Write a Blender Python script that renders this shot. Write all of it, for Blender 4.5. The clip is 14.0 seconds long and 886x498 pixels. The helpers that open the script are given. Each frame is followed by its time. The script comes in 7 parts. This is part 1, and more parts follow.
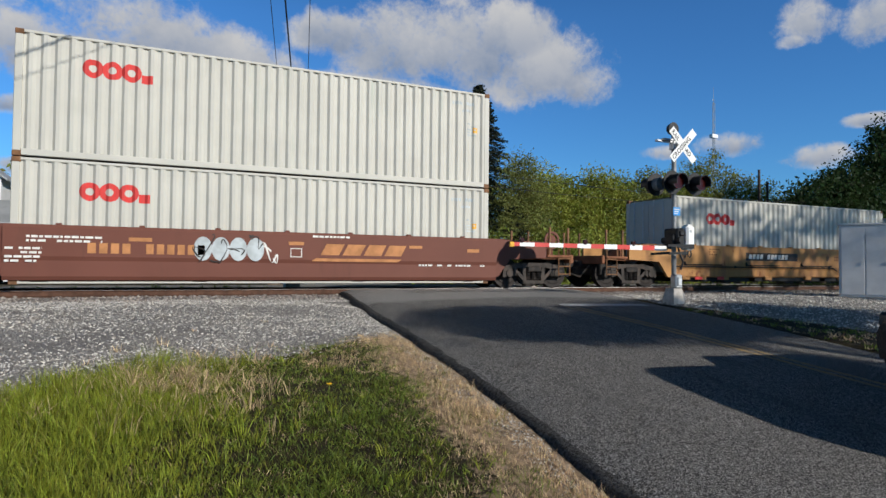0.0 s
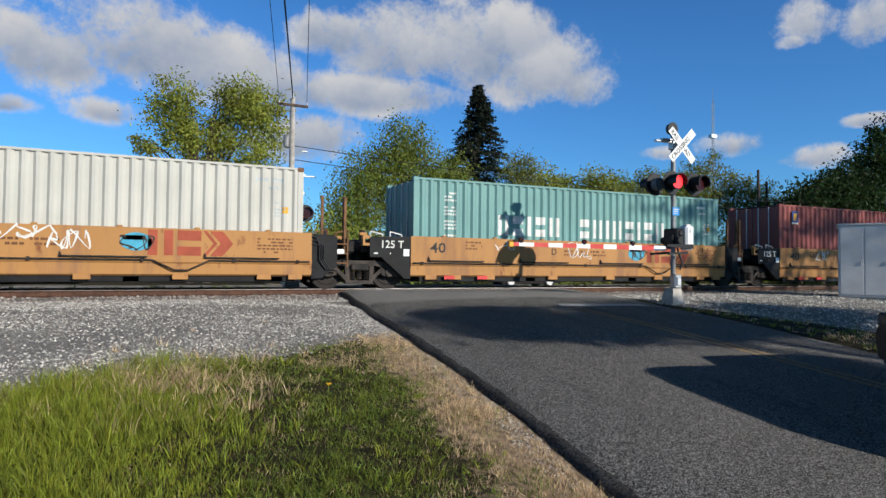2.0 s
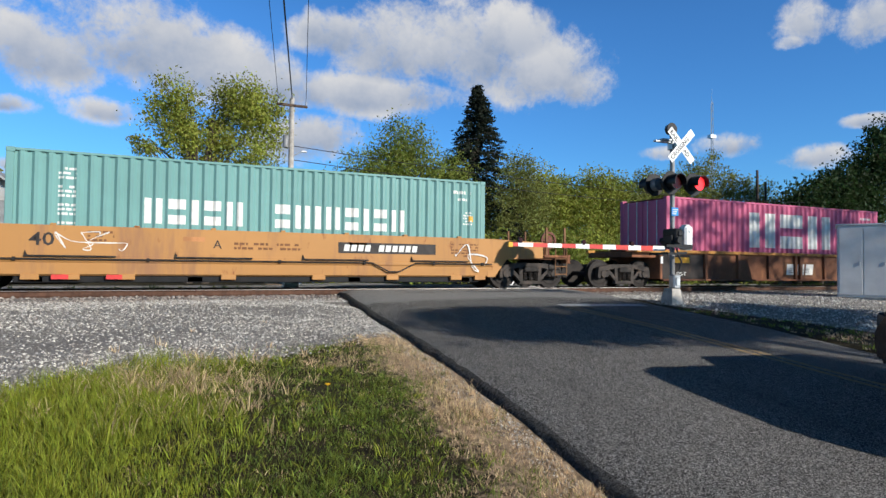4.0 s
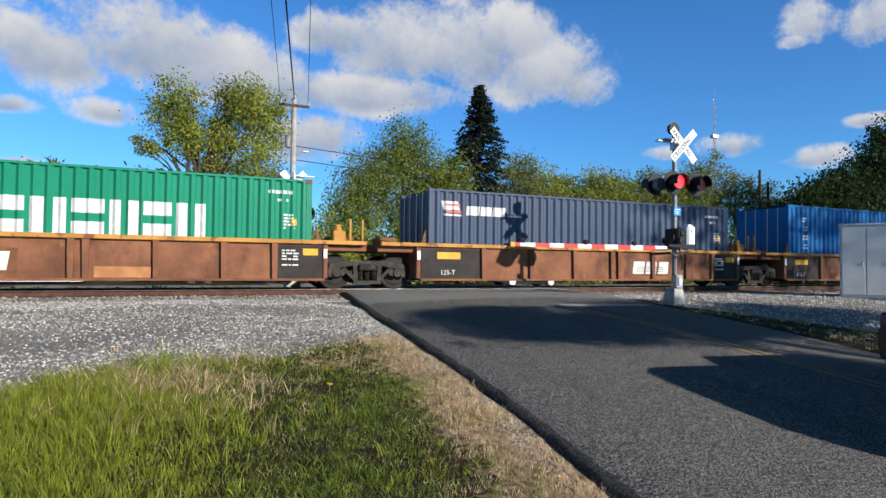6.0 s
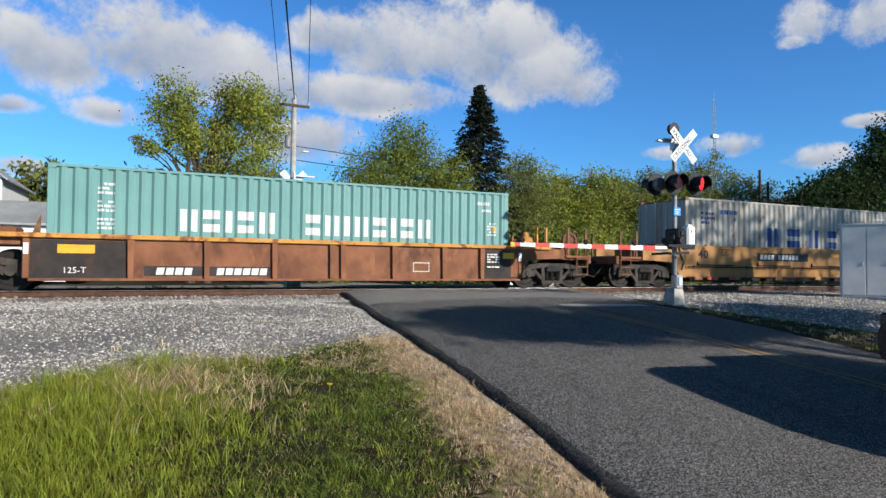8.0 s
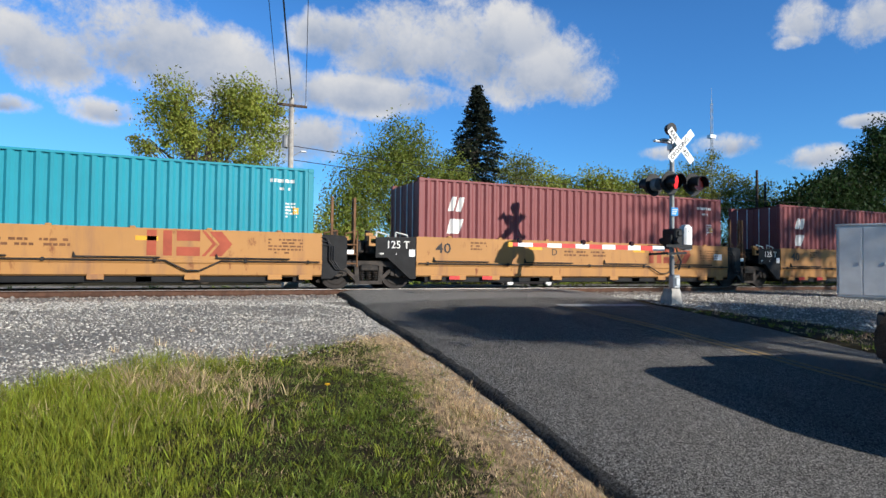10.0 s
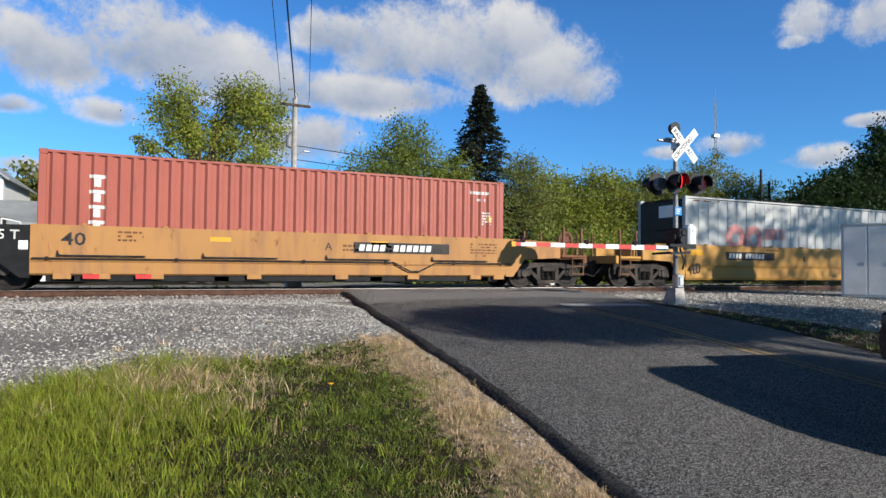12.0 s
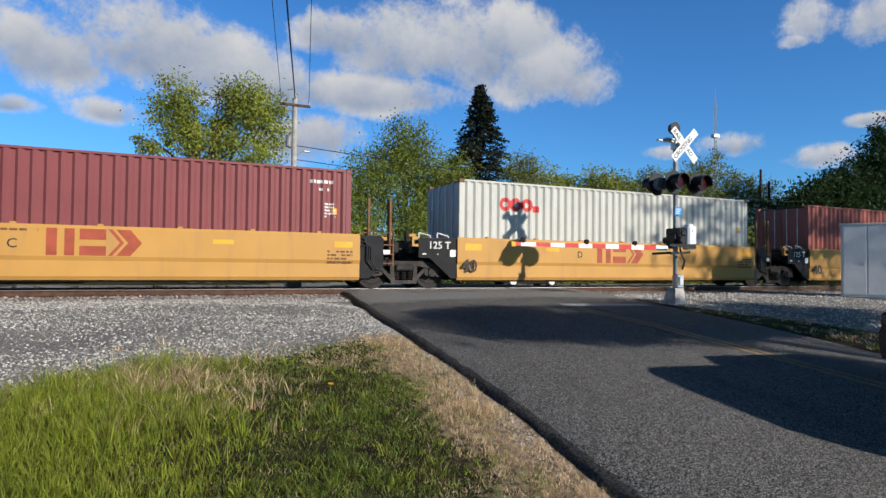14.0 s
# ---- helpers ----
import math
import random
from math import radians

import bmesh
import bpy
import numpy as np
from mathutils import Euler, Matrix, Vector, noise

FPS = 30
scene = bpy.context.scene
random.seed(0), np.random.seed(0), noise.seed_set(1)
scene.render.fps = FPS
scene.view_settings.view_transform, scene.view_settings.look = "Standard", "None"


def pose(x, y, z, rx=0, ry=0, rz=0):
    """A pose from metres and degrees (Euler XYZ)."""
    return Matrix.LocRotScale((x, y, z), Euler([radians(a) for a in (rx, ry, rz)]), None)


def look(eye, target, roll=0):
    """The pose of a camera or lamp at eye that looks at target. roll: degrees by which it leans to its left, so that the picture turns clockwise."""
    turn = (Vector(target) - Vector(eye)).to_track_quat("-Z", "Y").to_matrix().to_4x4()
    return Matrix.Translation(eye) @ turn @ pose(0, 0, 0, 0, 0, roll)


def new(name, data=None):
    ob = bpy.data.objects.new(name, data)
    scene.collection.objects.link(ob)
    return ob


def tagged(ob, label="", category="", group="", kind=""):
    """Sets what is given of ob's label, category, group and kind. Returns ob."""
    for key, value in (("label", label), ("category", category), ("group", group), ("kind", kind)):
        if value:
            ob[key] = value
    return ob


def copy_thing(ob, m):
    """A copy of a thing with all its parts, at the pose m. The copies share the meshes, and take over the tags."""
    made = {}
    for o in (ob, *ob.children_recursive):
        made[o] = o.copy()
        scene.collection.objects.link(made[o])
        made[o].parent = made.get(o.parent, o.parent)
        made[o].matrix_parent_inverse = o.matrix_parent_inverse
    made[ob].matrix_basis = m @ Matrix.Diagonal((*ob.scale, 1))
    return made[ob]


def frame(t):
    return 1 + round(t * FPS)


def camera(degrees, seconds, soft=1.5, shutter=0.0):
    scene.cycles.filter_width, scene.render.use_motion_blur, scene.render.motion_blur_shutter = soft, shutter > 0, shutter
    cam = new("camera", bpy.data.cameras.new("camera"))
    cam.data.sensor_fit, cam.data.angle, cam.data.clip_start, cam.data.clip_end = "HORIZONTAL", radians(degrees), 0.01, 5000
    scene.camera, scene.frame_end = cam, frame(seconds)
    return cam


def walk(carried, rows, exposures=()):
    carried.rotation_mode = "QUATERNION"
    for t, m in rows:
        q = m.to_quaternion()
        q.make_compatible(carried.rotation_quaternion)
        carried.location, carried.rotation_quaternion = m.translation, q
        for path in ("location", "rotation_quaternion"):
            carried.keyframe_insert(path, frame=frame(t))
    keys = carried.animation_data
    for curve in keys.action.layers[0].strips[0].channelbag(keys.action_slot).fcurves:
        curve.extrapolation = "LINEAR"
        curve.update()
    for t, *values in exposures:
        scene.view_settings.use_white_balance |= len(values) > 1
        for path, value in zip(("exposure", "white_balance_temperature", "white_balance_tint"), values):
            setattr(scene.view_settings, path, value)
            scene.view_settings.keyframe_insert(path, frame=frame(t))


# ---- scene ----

# ======== camera and its walk ========
EYE = Vector((0.0, 0.0, 0.681))
YAW, PITCH, ROLL = 24.406, 1.552, 0.628
FOCAL = 1087.85


def aim(dx, dy):
    """The camera turned by small shakes (in thousandths of the picture's scale)."""
    yaw = radians(YAW) - math.atan(dx / FOCAL)
    pitch = radians(PITCH) + math.atan(dy / FOCAL)
    way = Vector((math.sin(yaw) * math.cos(pitch), math.cos(yaw) * math.cos(pitch), math.sin(pitch)))
    return look(EYE, EYE + way, ROLL)


SHAKE = [(0.0, 0, 0), (0.5, 0, 0), (1.0, 0, 0), (1.5, 0.6, 0), (2.0, -1.2, 0), (2.5, 2, -0.3), (3.0, -5, 0.6), (3.2, -6, 0.6),
         (4.2, -1, 0.4), (5.3, 5, 0), (5.5, 3.6, 0.2), (6.0, 1, 0.2), (6.5, 1.2, 0.4), (7.0, 0.2, 0.6), (7.5, 2, 0.4), (8.0, 1, 0.3),
         (8.2, 0.5, 0.3), (9.3, -2, 0.5), (10.3, -4, 0.7), (10.5, -4.6, 0.9), (11.0, -2.8, 0.4), (11.5, 0, 0), (12.0, 2.6, -0.4),
         (12.5, 2.8, -0.9), (13.0, 2.6, -0.7), (13.5, 2.6, -0.8), (14.0, 2.4, -0.4)]
cam = camera(71.56, 14.0, soft=1.5)
# the film camera's own exposure and white balance: stops, kelvin, tint
EXPOSURES = [(0.0, -0.05, 6200, 10), (0.5, -0.12, 6200, 10), (1.0, 0.04, 6200, 10), (2.0, 0.10, 6200, 10), (3.0, 0.20, 6200, 10), (5.5, 0.32, 6200, 10), (11.5, 0.34, 6200, 10), (13.0, 0.15, 6200, 10), (13.5, 0.05, 6200, 10), (14.0, 0.16, 6200, 10)]
walk(cam, [(t, aim(dx, dy)) for t, dx, dy in SHAKE], EXPOSURES)

# ======== sky, sun, exposure ========
SUN_WAY = Vector((2.1, -4.28, 1.8)).normalized()
sun = new("sun", bpy.data.lights.new("sun", "SUN"))
sun.data.energy, sun.data.angle, sun.data.color = 5.0, radians(0.53), (1.0, 0.92, 0.80)
sun.matrix_world = look(SUN_WAY * 60, (0, 0, 0))
scene.view_settings.exposure = 0.0

world = bpy.data.worlds.new("sky")
scene.world = world
world.use_nodes = True
WN, WL = world.node_tree.nodes, world.node_tree.links
WN.clear()


def wire_in(tree, socket, value):
    if isinstance(value, bpy.types.NodeSocket):
        tree.links.new(value, socket)
    else:
        socket.default_value = value


def calc(tree, op, a, b=0.0, c=0.0, clamp=False):
    n = tree.nodes.new("ShaderNodeMath")
    n.operation, n.use_clamp = op, clamp
    for i, v in enumerate((a, b, c)):
        wire_in(tree, n.inputs[i], v)
    return n.outputs[0]


def blend(tree, fac, a, b, mode="MIX"):
    n = tree.nodes.new("ShaderNodeMix")
    n.data_type, n.blend_type = "RGBA", mode
    wire_in(tree, n.inputs[0], fac)
    for i, v in ((6, a), (7, b)):
        wire_in(tree, n.inputs[i], (*v, 1) if isinstance(v, tuple) and len(v) == 3 else v)
    return n.outputs[2]


def noise_of(tree, vector, scale, detail=4.0, rough=0.55, distort=0.0):
    n = tree.nodes.new("ShaderNodeTexNoise")
    if vector is not None:
        tree.links.new(vector, n.inputs["Vector"])
    n.inputs["Scale"].default_value, n.inputs["Detail"].default_value = scale, detail
    n.inputs["Roughness"].default_value, n.inputs["Distortion"].default_value = rough, distort
    return n.outputs["Fac"]


def ramp(tree, fac, lo, hi):
    n = tree.nodes.new("ShaderNodeMapRange")
    n.interpolation_type = "SMOOTHSTEP"
    wire_in(tree, n.inputs["Value"], fac)
    n.inputs["From Min"].default_value, n.inputs["From Max"].default_value = lo, hi
    return n.outputs["Result"]


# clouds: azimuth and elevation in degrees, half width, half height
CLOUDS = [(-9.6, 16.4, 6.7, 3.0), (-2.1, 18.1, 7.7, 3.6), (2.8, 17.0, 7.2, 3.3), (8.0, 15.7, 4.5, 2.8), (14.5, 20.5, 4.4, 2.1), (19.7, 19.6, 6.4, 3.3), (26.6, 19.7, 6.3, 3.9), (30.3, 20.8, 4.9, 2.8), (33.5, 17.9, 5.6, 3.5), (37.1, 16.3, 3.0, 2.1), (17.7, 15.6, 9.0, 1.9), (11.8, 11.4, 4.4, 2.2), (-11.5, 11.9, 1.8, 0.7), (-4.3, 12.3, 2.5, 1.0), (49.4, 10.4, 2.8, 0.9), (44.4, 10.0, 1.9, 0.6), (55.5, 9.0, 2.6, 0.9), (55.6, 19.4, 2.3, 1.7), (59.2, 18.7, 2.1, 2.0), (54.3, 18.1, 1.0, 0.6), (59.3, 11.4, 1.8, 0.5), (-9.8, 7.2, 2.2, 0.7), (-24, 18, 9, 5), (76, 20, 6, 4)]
coord = WN.new("ShaderNodeTexCoord")
split = WN.new("ShaderNodeSeparateXYZ")
WL.new(coord.outputs["Generated"], split.inputs[0])
W = world.node_tree
az = calc(W, "MULTIPLY", calc(W, "ARCTAN2", split.outputs[0], split.outputs[1]), 180 / math.pi)
el = calc(W, "MULTIPLY", calc(W, "ARCSINE", split.outputs[2]), 180 / math.pi)
puff = noise_of(W, coord.outputs["Generated"], 9.0, 10, 0.62, 0.25)
fine = noise_of(W, coord.outputs["Generated"], 34, 7, 0.65, 0.3)
wisp = noise_of(W, coord.outputs["Generated"], 110, 5, 0.65, 0.4)
shape, under = -9.0, 0.0
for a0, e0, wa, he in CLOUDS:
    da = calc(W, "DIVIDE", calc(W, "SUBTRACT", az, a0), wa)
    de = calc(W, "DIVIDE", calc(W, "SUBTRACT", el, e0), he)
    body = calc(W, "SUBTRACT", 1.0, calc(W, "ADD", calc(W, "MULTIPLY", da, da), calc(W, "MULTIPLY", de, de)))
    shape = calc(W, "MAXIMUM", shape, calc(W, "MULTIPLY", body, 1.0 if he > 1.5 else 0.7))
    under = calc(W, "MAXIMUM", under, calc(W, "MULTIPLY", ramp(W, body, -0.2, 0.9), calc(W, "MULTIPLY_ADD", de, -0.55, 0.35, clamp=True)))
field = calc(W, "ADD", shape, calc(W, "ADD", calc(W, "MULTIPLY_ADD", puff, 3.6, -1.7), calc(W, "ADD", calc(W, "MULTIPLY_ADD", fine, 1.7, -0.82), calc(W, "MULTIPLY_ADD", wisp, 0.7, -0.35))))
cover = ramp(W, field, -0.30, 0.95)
sky_tex = WN.new("ShaderNodeTexSky")
sky_tex.sky_type, sky_tex.sun_disc = "NISHITA", False
sky_tex.sun_elevation, sky_tex.sun_rotation = math.asin(SUN_WAY.z), math.atan2(SUN_WAY.x, SUN_WAY.y)
sky_tex.air_density, sky_tex.dust_density, sky_tex.ozone_density = 1.0, 0.15, 3.0
SKY_GAIN, CLOUD_GAIN = 0.059, 10.8
shade = calc(W, "ADD", under, calc(W, "MULTIPLY_ADD", noise_of(W, coord.outputs["Generated"], 11, 5, 0.6), 1.6, -0.66, clamp=True), clamp=True)
cloud_col = blend(W, shade, (0.92 * CLOUD_GAIN, 0.90 * CLOUD_GAIN, 0.88 * CLOUD_GAIN), (0.36 * CLOUD_GAIN, 0.45 * CLOUD_GAIN, 0.62 * CLOUD_GAIN))
height = ramp(W, el, 21, 40)
hue = blend(W, height, (0.78, 1.54, 2.25), (0.06, 0.10, 0.14))   # the blue deepens towards the zenith, cut far down to darken ground shadows
deep = blend(W, 1.0, sky_tex.outputs[0], hue, "MULTIPLY")
sky_col = blend(W, cover, deep, cloud_col)
back = WN.new("ShaderNodeBackground")
back.inputs["Strength"].default_value = SKY_GAIN
WL.new(sky_col, back.inputs["Color"])
wout = WN.new("ShaderNodeOutputWorld")
WL.new(back.outputs[0], wout.inputs[0])


# ======== materials ========
def material(name, col, rough=0.6, metal=0.0, var=0.12, scale=2.0, bump=0.15, bscale=60.0, stain=None, stain_scale=(1, 1, 1), stain_at=(0.55, 0.75),
             stain2=None, stain2_scale=(1, 1, 1), stain2_at=(0.6, 0.7), glow=0.0, island=0.0, coat=0.0, strength=0.3, thin=0.0, gloss=0.25):
    m = bpy.data.materials.new(name)
    m.use_nodes = True
    t = m.node_tree
    b = t.nodes["Principled BSDF"]
    tc = t.nodes.new("ShaderNodeTexCoord")
    info = t.nodes.new("ShaderNodeObjectInfo")
    shift = t.nodes.new("ShaderNodeVectorMath")
    shift.operation = "MULTIPLY_ADD"
    t.links.new(info.outputs["Random"], shift.inputs[0])
    shift.inputs[1].default_value = (37, 53, 19)
    t.links.new(tc.outputs["Object"], shift.inputs[2])
    vec = shift.outputs[0]
    base = (*col, 1)
    lo = tuple(c * (1 - var) for c in col)
    hi = tuple(min(1, c * (1 + var)) for c in col)
    c = blend(t, ramp(t, noise_of(t, vec, scale, 6, 0.6), 0.3, 0.7), lo, hi)
    if island:
        geo = t.nodes.new("ShaderNodeNewGeometry")
        hsv = t.nodes.new("ShaderNodeHueSaturation")
        t.links.new(calc(t, "MULTIPLY_ADD", geo.outputs["Random Per Island"], island * 2, 1 - island), hsv.inputs["Value"])
        t.links.new(calc(t, "MULTIPLY_ADD", geo.outputs["Random Per Island"], 0.05, 0.475), hsv.inputs["Hue"])
        t.links.new(c, hsv.inputs["Color"])
        c = hsv.outputs[0]
    rough_out = rough
    for st, sc, at in ((stain, stain_scale, stain_at), (stain2, stain2_scale, stain2_at)):
        if st is None:
            continue
        mp = t.nodes.new("ShaderNodeMapping")
        mp.inputs["Scale"].default_value = sc
        t.links.new(vec, mp.inputs[0])
        f = ramp(t, noise_of(t, mp.outputs[0], 1.0, 7, 0.65), *at)
        c = blend(t, f, c, st)
        rough_out = calc(t, "MULTIPLY_ADD", f, 0.85 - rough, rough) if st is stain else rough_out
    wire_in(t, b.inputs["Base Color"], c)
    wire_in(t, b.inputs["Roughness"], rough_out)
    b.inputs["Metallic"].default_value = metal
    b.inputs["Coat Weight"].default_value = coat
    b.inputs["Specular IOR Level"].default_value = gloss
    if bump:
        bp = t.nodes.new("ShaderNodeBump")
        bp.inputs["Strength"].default_value, bp.inputs["Distance"].default_value = strength, bump * 0.05
        t.links.new(noise_of(t, vec, bscale, 5, 0.6), bp.inputs["Height"])
        t.links.new(bp.outputs[0], b.inputs["Normal"])
    if thin:
        tr = t.nodes.new("ShaderNodeBsdfTranslucent")
        wire_in(t, tr.inputs["Color"], c)
        mx = t.nodes.new("ShaderNodeMixShader")
        mx.inputs[0].default_value = thin
        t.links.new(b.outputs[0], mx.inputs[1])
        t.links.new(tr.outputs[0], mx.inputs[2])
        t.links.new(mx.outputs[0], t.nodes["Material Output"].inputs["Surface"])
    if glow:
        b.inputs["Emission Color"].default_value, b.inputs["Emission Strength"].default_value = (*col, 1), glow
    return m


def paint(name, col, grime=(0.16, 0.12, 0.09), at=(0.62, 0.85), rust_at=(0.68, 0.76), rough=0.5):
    col = tuple(0.82 * c for c in col)
    return material(name, col, rough, var=0.06, scale=0.7, bump=0.08, bscale=25, stain=grime, stain_scale=(2.2, 2.2, 0.35), stain_at=at,
                    stain2=(0.20, 0.07, 0.03), stain2_scale=(3.5, 3.5, 1.6), stain2_at=rust_at)


M = {}
M["white_box"] = paint("off_white_paint", (0.60, 0.585, 0.52), (0.36, 0.42, 0.36), (0.55, 0.9), (0.74, 0.8))
M["reefer_box"] = paint("reefer_white_paint", (0.62, 0.615, 0.58), (0.46, 0.53, 0.48), (0.6, 0.9), (0.78, 0.84))
M["dirty_box"] = paint("weathered_white_paint", (0.47, 0.45, 0.40), (0.30, 0.23, 0.14), (0.5, 0.75), (0.6, 0.7))
M["teal_box"] = paint("teal_paint", (0.18, 0.36, 0.34), (0.11, 0.24, 0.245), (0.6, 0.85), (0.72, 0.78))
M["red_box"] = paint("oxide_red_paint", (0.34, 0.10, 0.085), (0.20, 0.06, 0.05), (0.55, 0.85), (0.74, 0.8))
M["maroon_box"] = paint("maroon_paint", (0.25, 0.072, 0.072), (0.15, 0.05, 0.05), (0.6, 0.85), (0.76, 0.82))
M["faded_red_box"] = paint("faded_red_paint", (0.42, 0.125, 0.09), (0.20, 0.06, 0.05), (0.58, 0.8), (0.72, 0.8))
M["green_box"] = paint("green_paint", (0.013, 0.26, 0.145), (0.03, 0.16, 0.09), (0.6, 0.85), (0.7, 0.76))
M["navy_box"] = paint("faded_navy_paint", (0.056, 0.083, 0.145), (0.12, 0.12, 0.15), (0.55, 0.85), (0.7, 0.76))
M["blue_box"] = paint("blue_paint", (0.014, 0.155, 0.42), (0.02, 0.09, 0.25), (0.6, 0.85), (0.76, 0.82))
M["cyan_box"] = paint("turquoise_paint", (0.03, 0.30, 0.38), (0.05, 0.18, 0.22), (0.6, 0.85), (0.74, 0.8))
M["pink_box"] = paint("magenta_pink_paint", (0.64, 0.145, 0.26), (0.5, 0.16, 0.22), (0.65, 0.9), (0.8, 0.86))
M["orange_car"] = paint("weathered_orange_yellow_paint", (0.49, 0.245, 0.080), (0.29, 0.15, 0.075), (0.47, 0.70), (0.60, 0.72), 0.6)
M["yellow_car"] = paint("fresh_yellow_paint", (0.60, 0.315, 0.075), (0.38, 0.21, 0.09), (0.50, 0.78), (0.69, 0.80), 0.5)
M["brown_car"] = paint("oxide_brown_paint", (0.17, 0.062, 0.042), (0.11, 0.05, 0.035), (0.55, 0.8), (0.7, 0.78), 0.65)
M["rust_car"] = material("rusted_brown_steel", (0.21, 0.088, 0.045), 0.8, var=0.3, scale=1.2, bump=0.3, bscale=30, stain=(0.10, 0.045, 0.03), stain_scale=(1.1, 1.1, 0.7),
                         stain_at=(0.5, 0.7), stain2=(0.30, 0.13, 0.055), stain2_scale=(2.5, 2.5, 1.2), stain2_at=(0.58, 0.72))
M["flange"] = material("worn_yellow_edge_paint", (0.50, 0.24, 0.055), 0.65, var=0.25, scale=1.5, bump=0.2, stain=(0.22, 0.085, 0.035), stain_scale=(3, 3, 3), stain_at=(0.5, 0.62))
M["black_car"] = material("sooty_black_steel", (0.009, 0.009, 0.010), 0.65, var=0.4, scale=3, bump=0.3, stain=(0.024, 0.020, 0.018), stain_scale=(2, 2, 1), stain_at=(0.55, 0.75))
M["truck_steel"] = material("grimy_cast_steel", (0.026, 0.023, 0.021), 0.7, metal=0.1, var=0.4, scale=4, bump=0.4, bscale=30, stain=(0.075, 0.055, 0.043), stain_scale=(4, 4, 4), stain_at=(0.5, 0.7))
M["frame_steel"] = material("dusty_cast_bogie_steel", (0.048, 0.041, 0.036), 0.8, metal=0.0, var=0.35, scale=4, bump=0.4, bscale=30, stain=(0.085, 0.062, 0.048), stain_scale=(4, 4, 4), stain_at=(0.5, 0.7))
M["dark_panel"] = material("worn_dark_panel_paint", (0.036, 0.030, 0.027), 0.75, var=0.3, scale=2, bump=0.2, stain=(0.075, 0.042, 0.028), stain_scale=(2.5, 2.5, 1.2), stain_at=(0.55, 0.75))
M["wheel_steel"] = material("worn_wheel_steel", (0.020, 0.016, 0.014), 0.6, metal=0.2, var=0.3, scale=5, bump=0.2)
M["post_rust"] = material("rusty_yellow_post_paint", (0.17, 0.085, 0.04), 0.7, var=0.35, scale=4, bump=0.2)
M["mark_white"] = material("stencil_white", (0.66, 0.65, 0.61), 0.6, var=0.12, scale=5, bump=0)
M["mark_black"] = material("stencil_black", (0.035, 0.03, 0.028), 0.6, var=0.3, scale=5, bump=0)
M["mark_red"] = material("logo_red", (0.55, 0.05, 0.045), 0.55, var=0.1, scale=3, bump=0)
M["mark_pale_red"] = material("faded_logo_red", (0.72, 0.17, 0.14), 0.55, var=0.12, scale=3, bump=0)
M["mark_faded_pink"] = material("sun_bleached_pink_logo", (0.72, 0.30, 0.26), 0.6, var=0.25, scale=3, bump=0)
M["mast_steel"] = material("dull_grey_mast_steel", (0.24, 0.245, 0.25), 0.55, metal=0.3, var=0.25, scale=5, bump=0.1, stain=(0.12, 0.115, 0.11), stain_scale=(4, 4, 0.8), stain_at=(0.5, 0.75))
M["mark_rust"] = material("car_logo_brick_red", (0.33, 0.07, 0.035), 0.6, var=0.15, scale=3, bump=0)
M["mark_ochre"] = material("faded_ochre_stencil", (0.42, 0.19, 0.075), 0.7, var=0.2, scale=3, bump=0)
M["mark_blue"] = material("logo_blue", (0.03, 0.07, 0.22), 0.55, var=0.15, scale=3, bump=0)
M["mark_grey"] = material("spray_grey", (0.42, 0.46, 0.47), 0.6, var=0.2, scale=3, bump=0)
M["mark_cyan"] = material("spray_cyan", (0.07, 0.33, 0.46), 0.6, var=0.2, scale=3, bump=0)
M["mark_brown"] = material("spray_brown", (0.16, 0.07, 0.03), 0.7, var=0.2, scale=3, bump=0)
M["mark_yellow"] = material("reflector_yellow", (0.72, 0.36, 0.03), 0.4, var=0.1, scale=3, bump=0)
M["lens_red"] = material("red_lamp_glass", (0.03, 0.003, 0.003), 0.2, var=0.2, scale=20, bump=0)
M["lens_lit"] = material("lit_red_lamp", (1.0, 0.03, 0.035), 0.3, var=0.02, bump=0, glow=1.6)
M["galv"] = material("galvanised_steel", (0.46, 0.47, 0.48), 0.45, metal=0.7, var=0.15, scale=6, bump=0.1)
M["sign_white"] = material("reflective_white_sheet", (0.80, 0.80, 0.78), 0.35, var=0.05, scale=4, bump=0)
M["signal_black"] = material("matt_black_enamel", (0.012, 0.012, 0.013), 0.45, var=0.3, scale=6, bump=0.1)
M["arm_red"] = material("reflective_red_sheet", (0.55, 0.06, 0.05), 0.4, var=0.1, scale=4, bump=0)
M["sign_blue"] = material("blue_sign_enamel", (0.03, 0.25, 0.62), 0.4, var=0.1, scale=8, bump=0)
M["concrete"] = material("weathered_concrete", (0.42, 0.39, 0.35), 0.85, var=0.2, scale=5, bump=0.4, bscale=80)
M["cabinet"] = material("pale_grey_cabinet_paint", (0.60, 0.59, 0.575), 0.5, var=0.08, scale=2, bump=0.05, stain=(0.35, 0.34, 0.33), stain_scale=(2, 2, 0.6), stain_at=(0.6, 0.85))
M["rail"] = material("rusty_rail_steel", (0.10, 0.052, 0.034), 0.75, metal=0.3, var=0.3, scale=5, bump=0.3, bscale=40)
M["rail_head"] = material("polished_rail_head", (0.30, 0.29, 0.28), 0.45, metal=0.8, var=0.1, scale=8, bump=0.05)
M["tie"] = material("creosoted_wood", (0.075, 0.052, 0.038), 0.85, var=0.4, scale=5, bump=0.5, bscale=25)
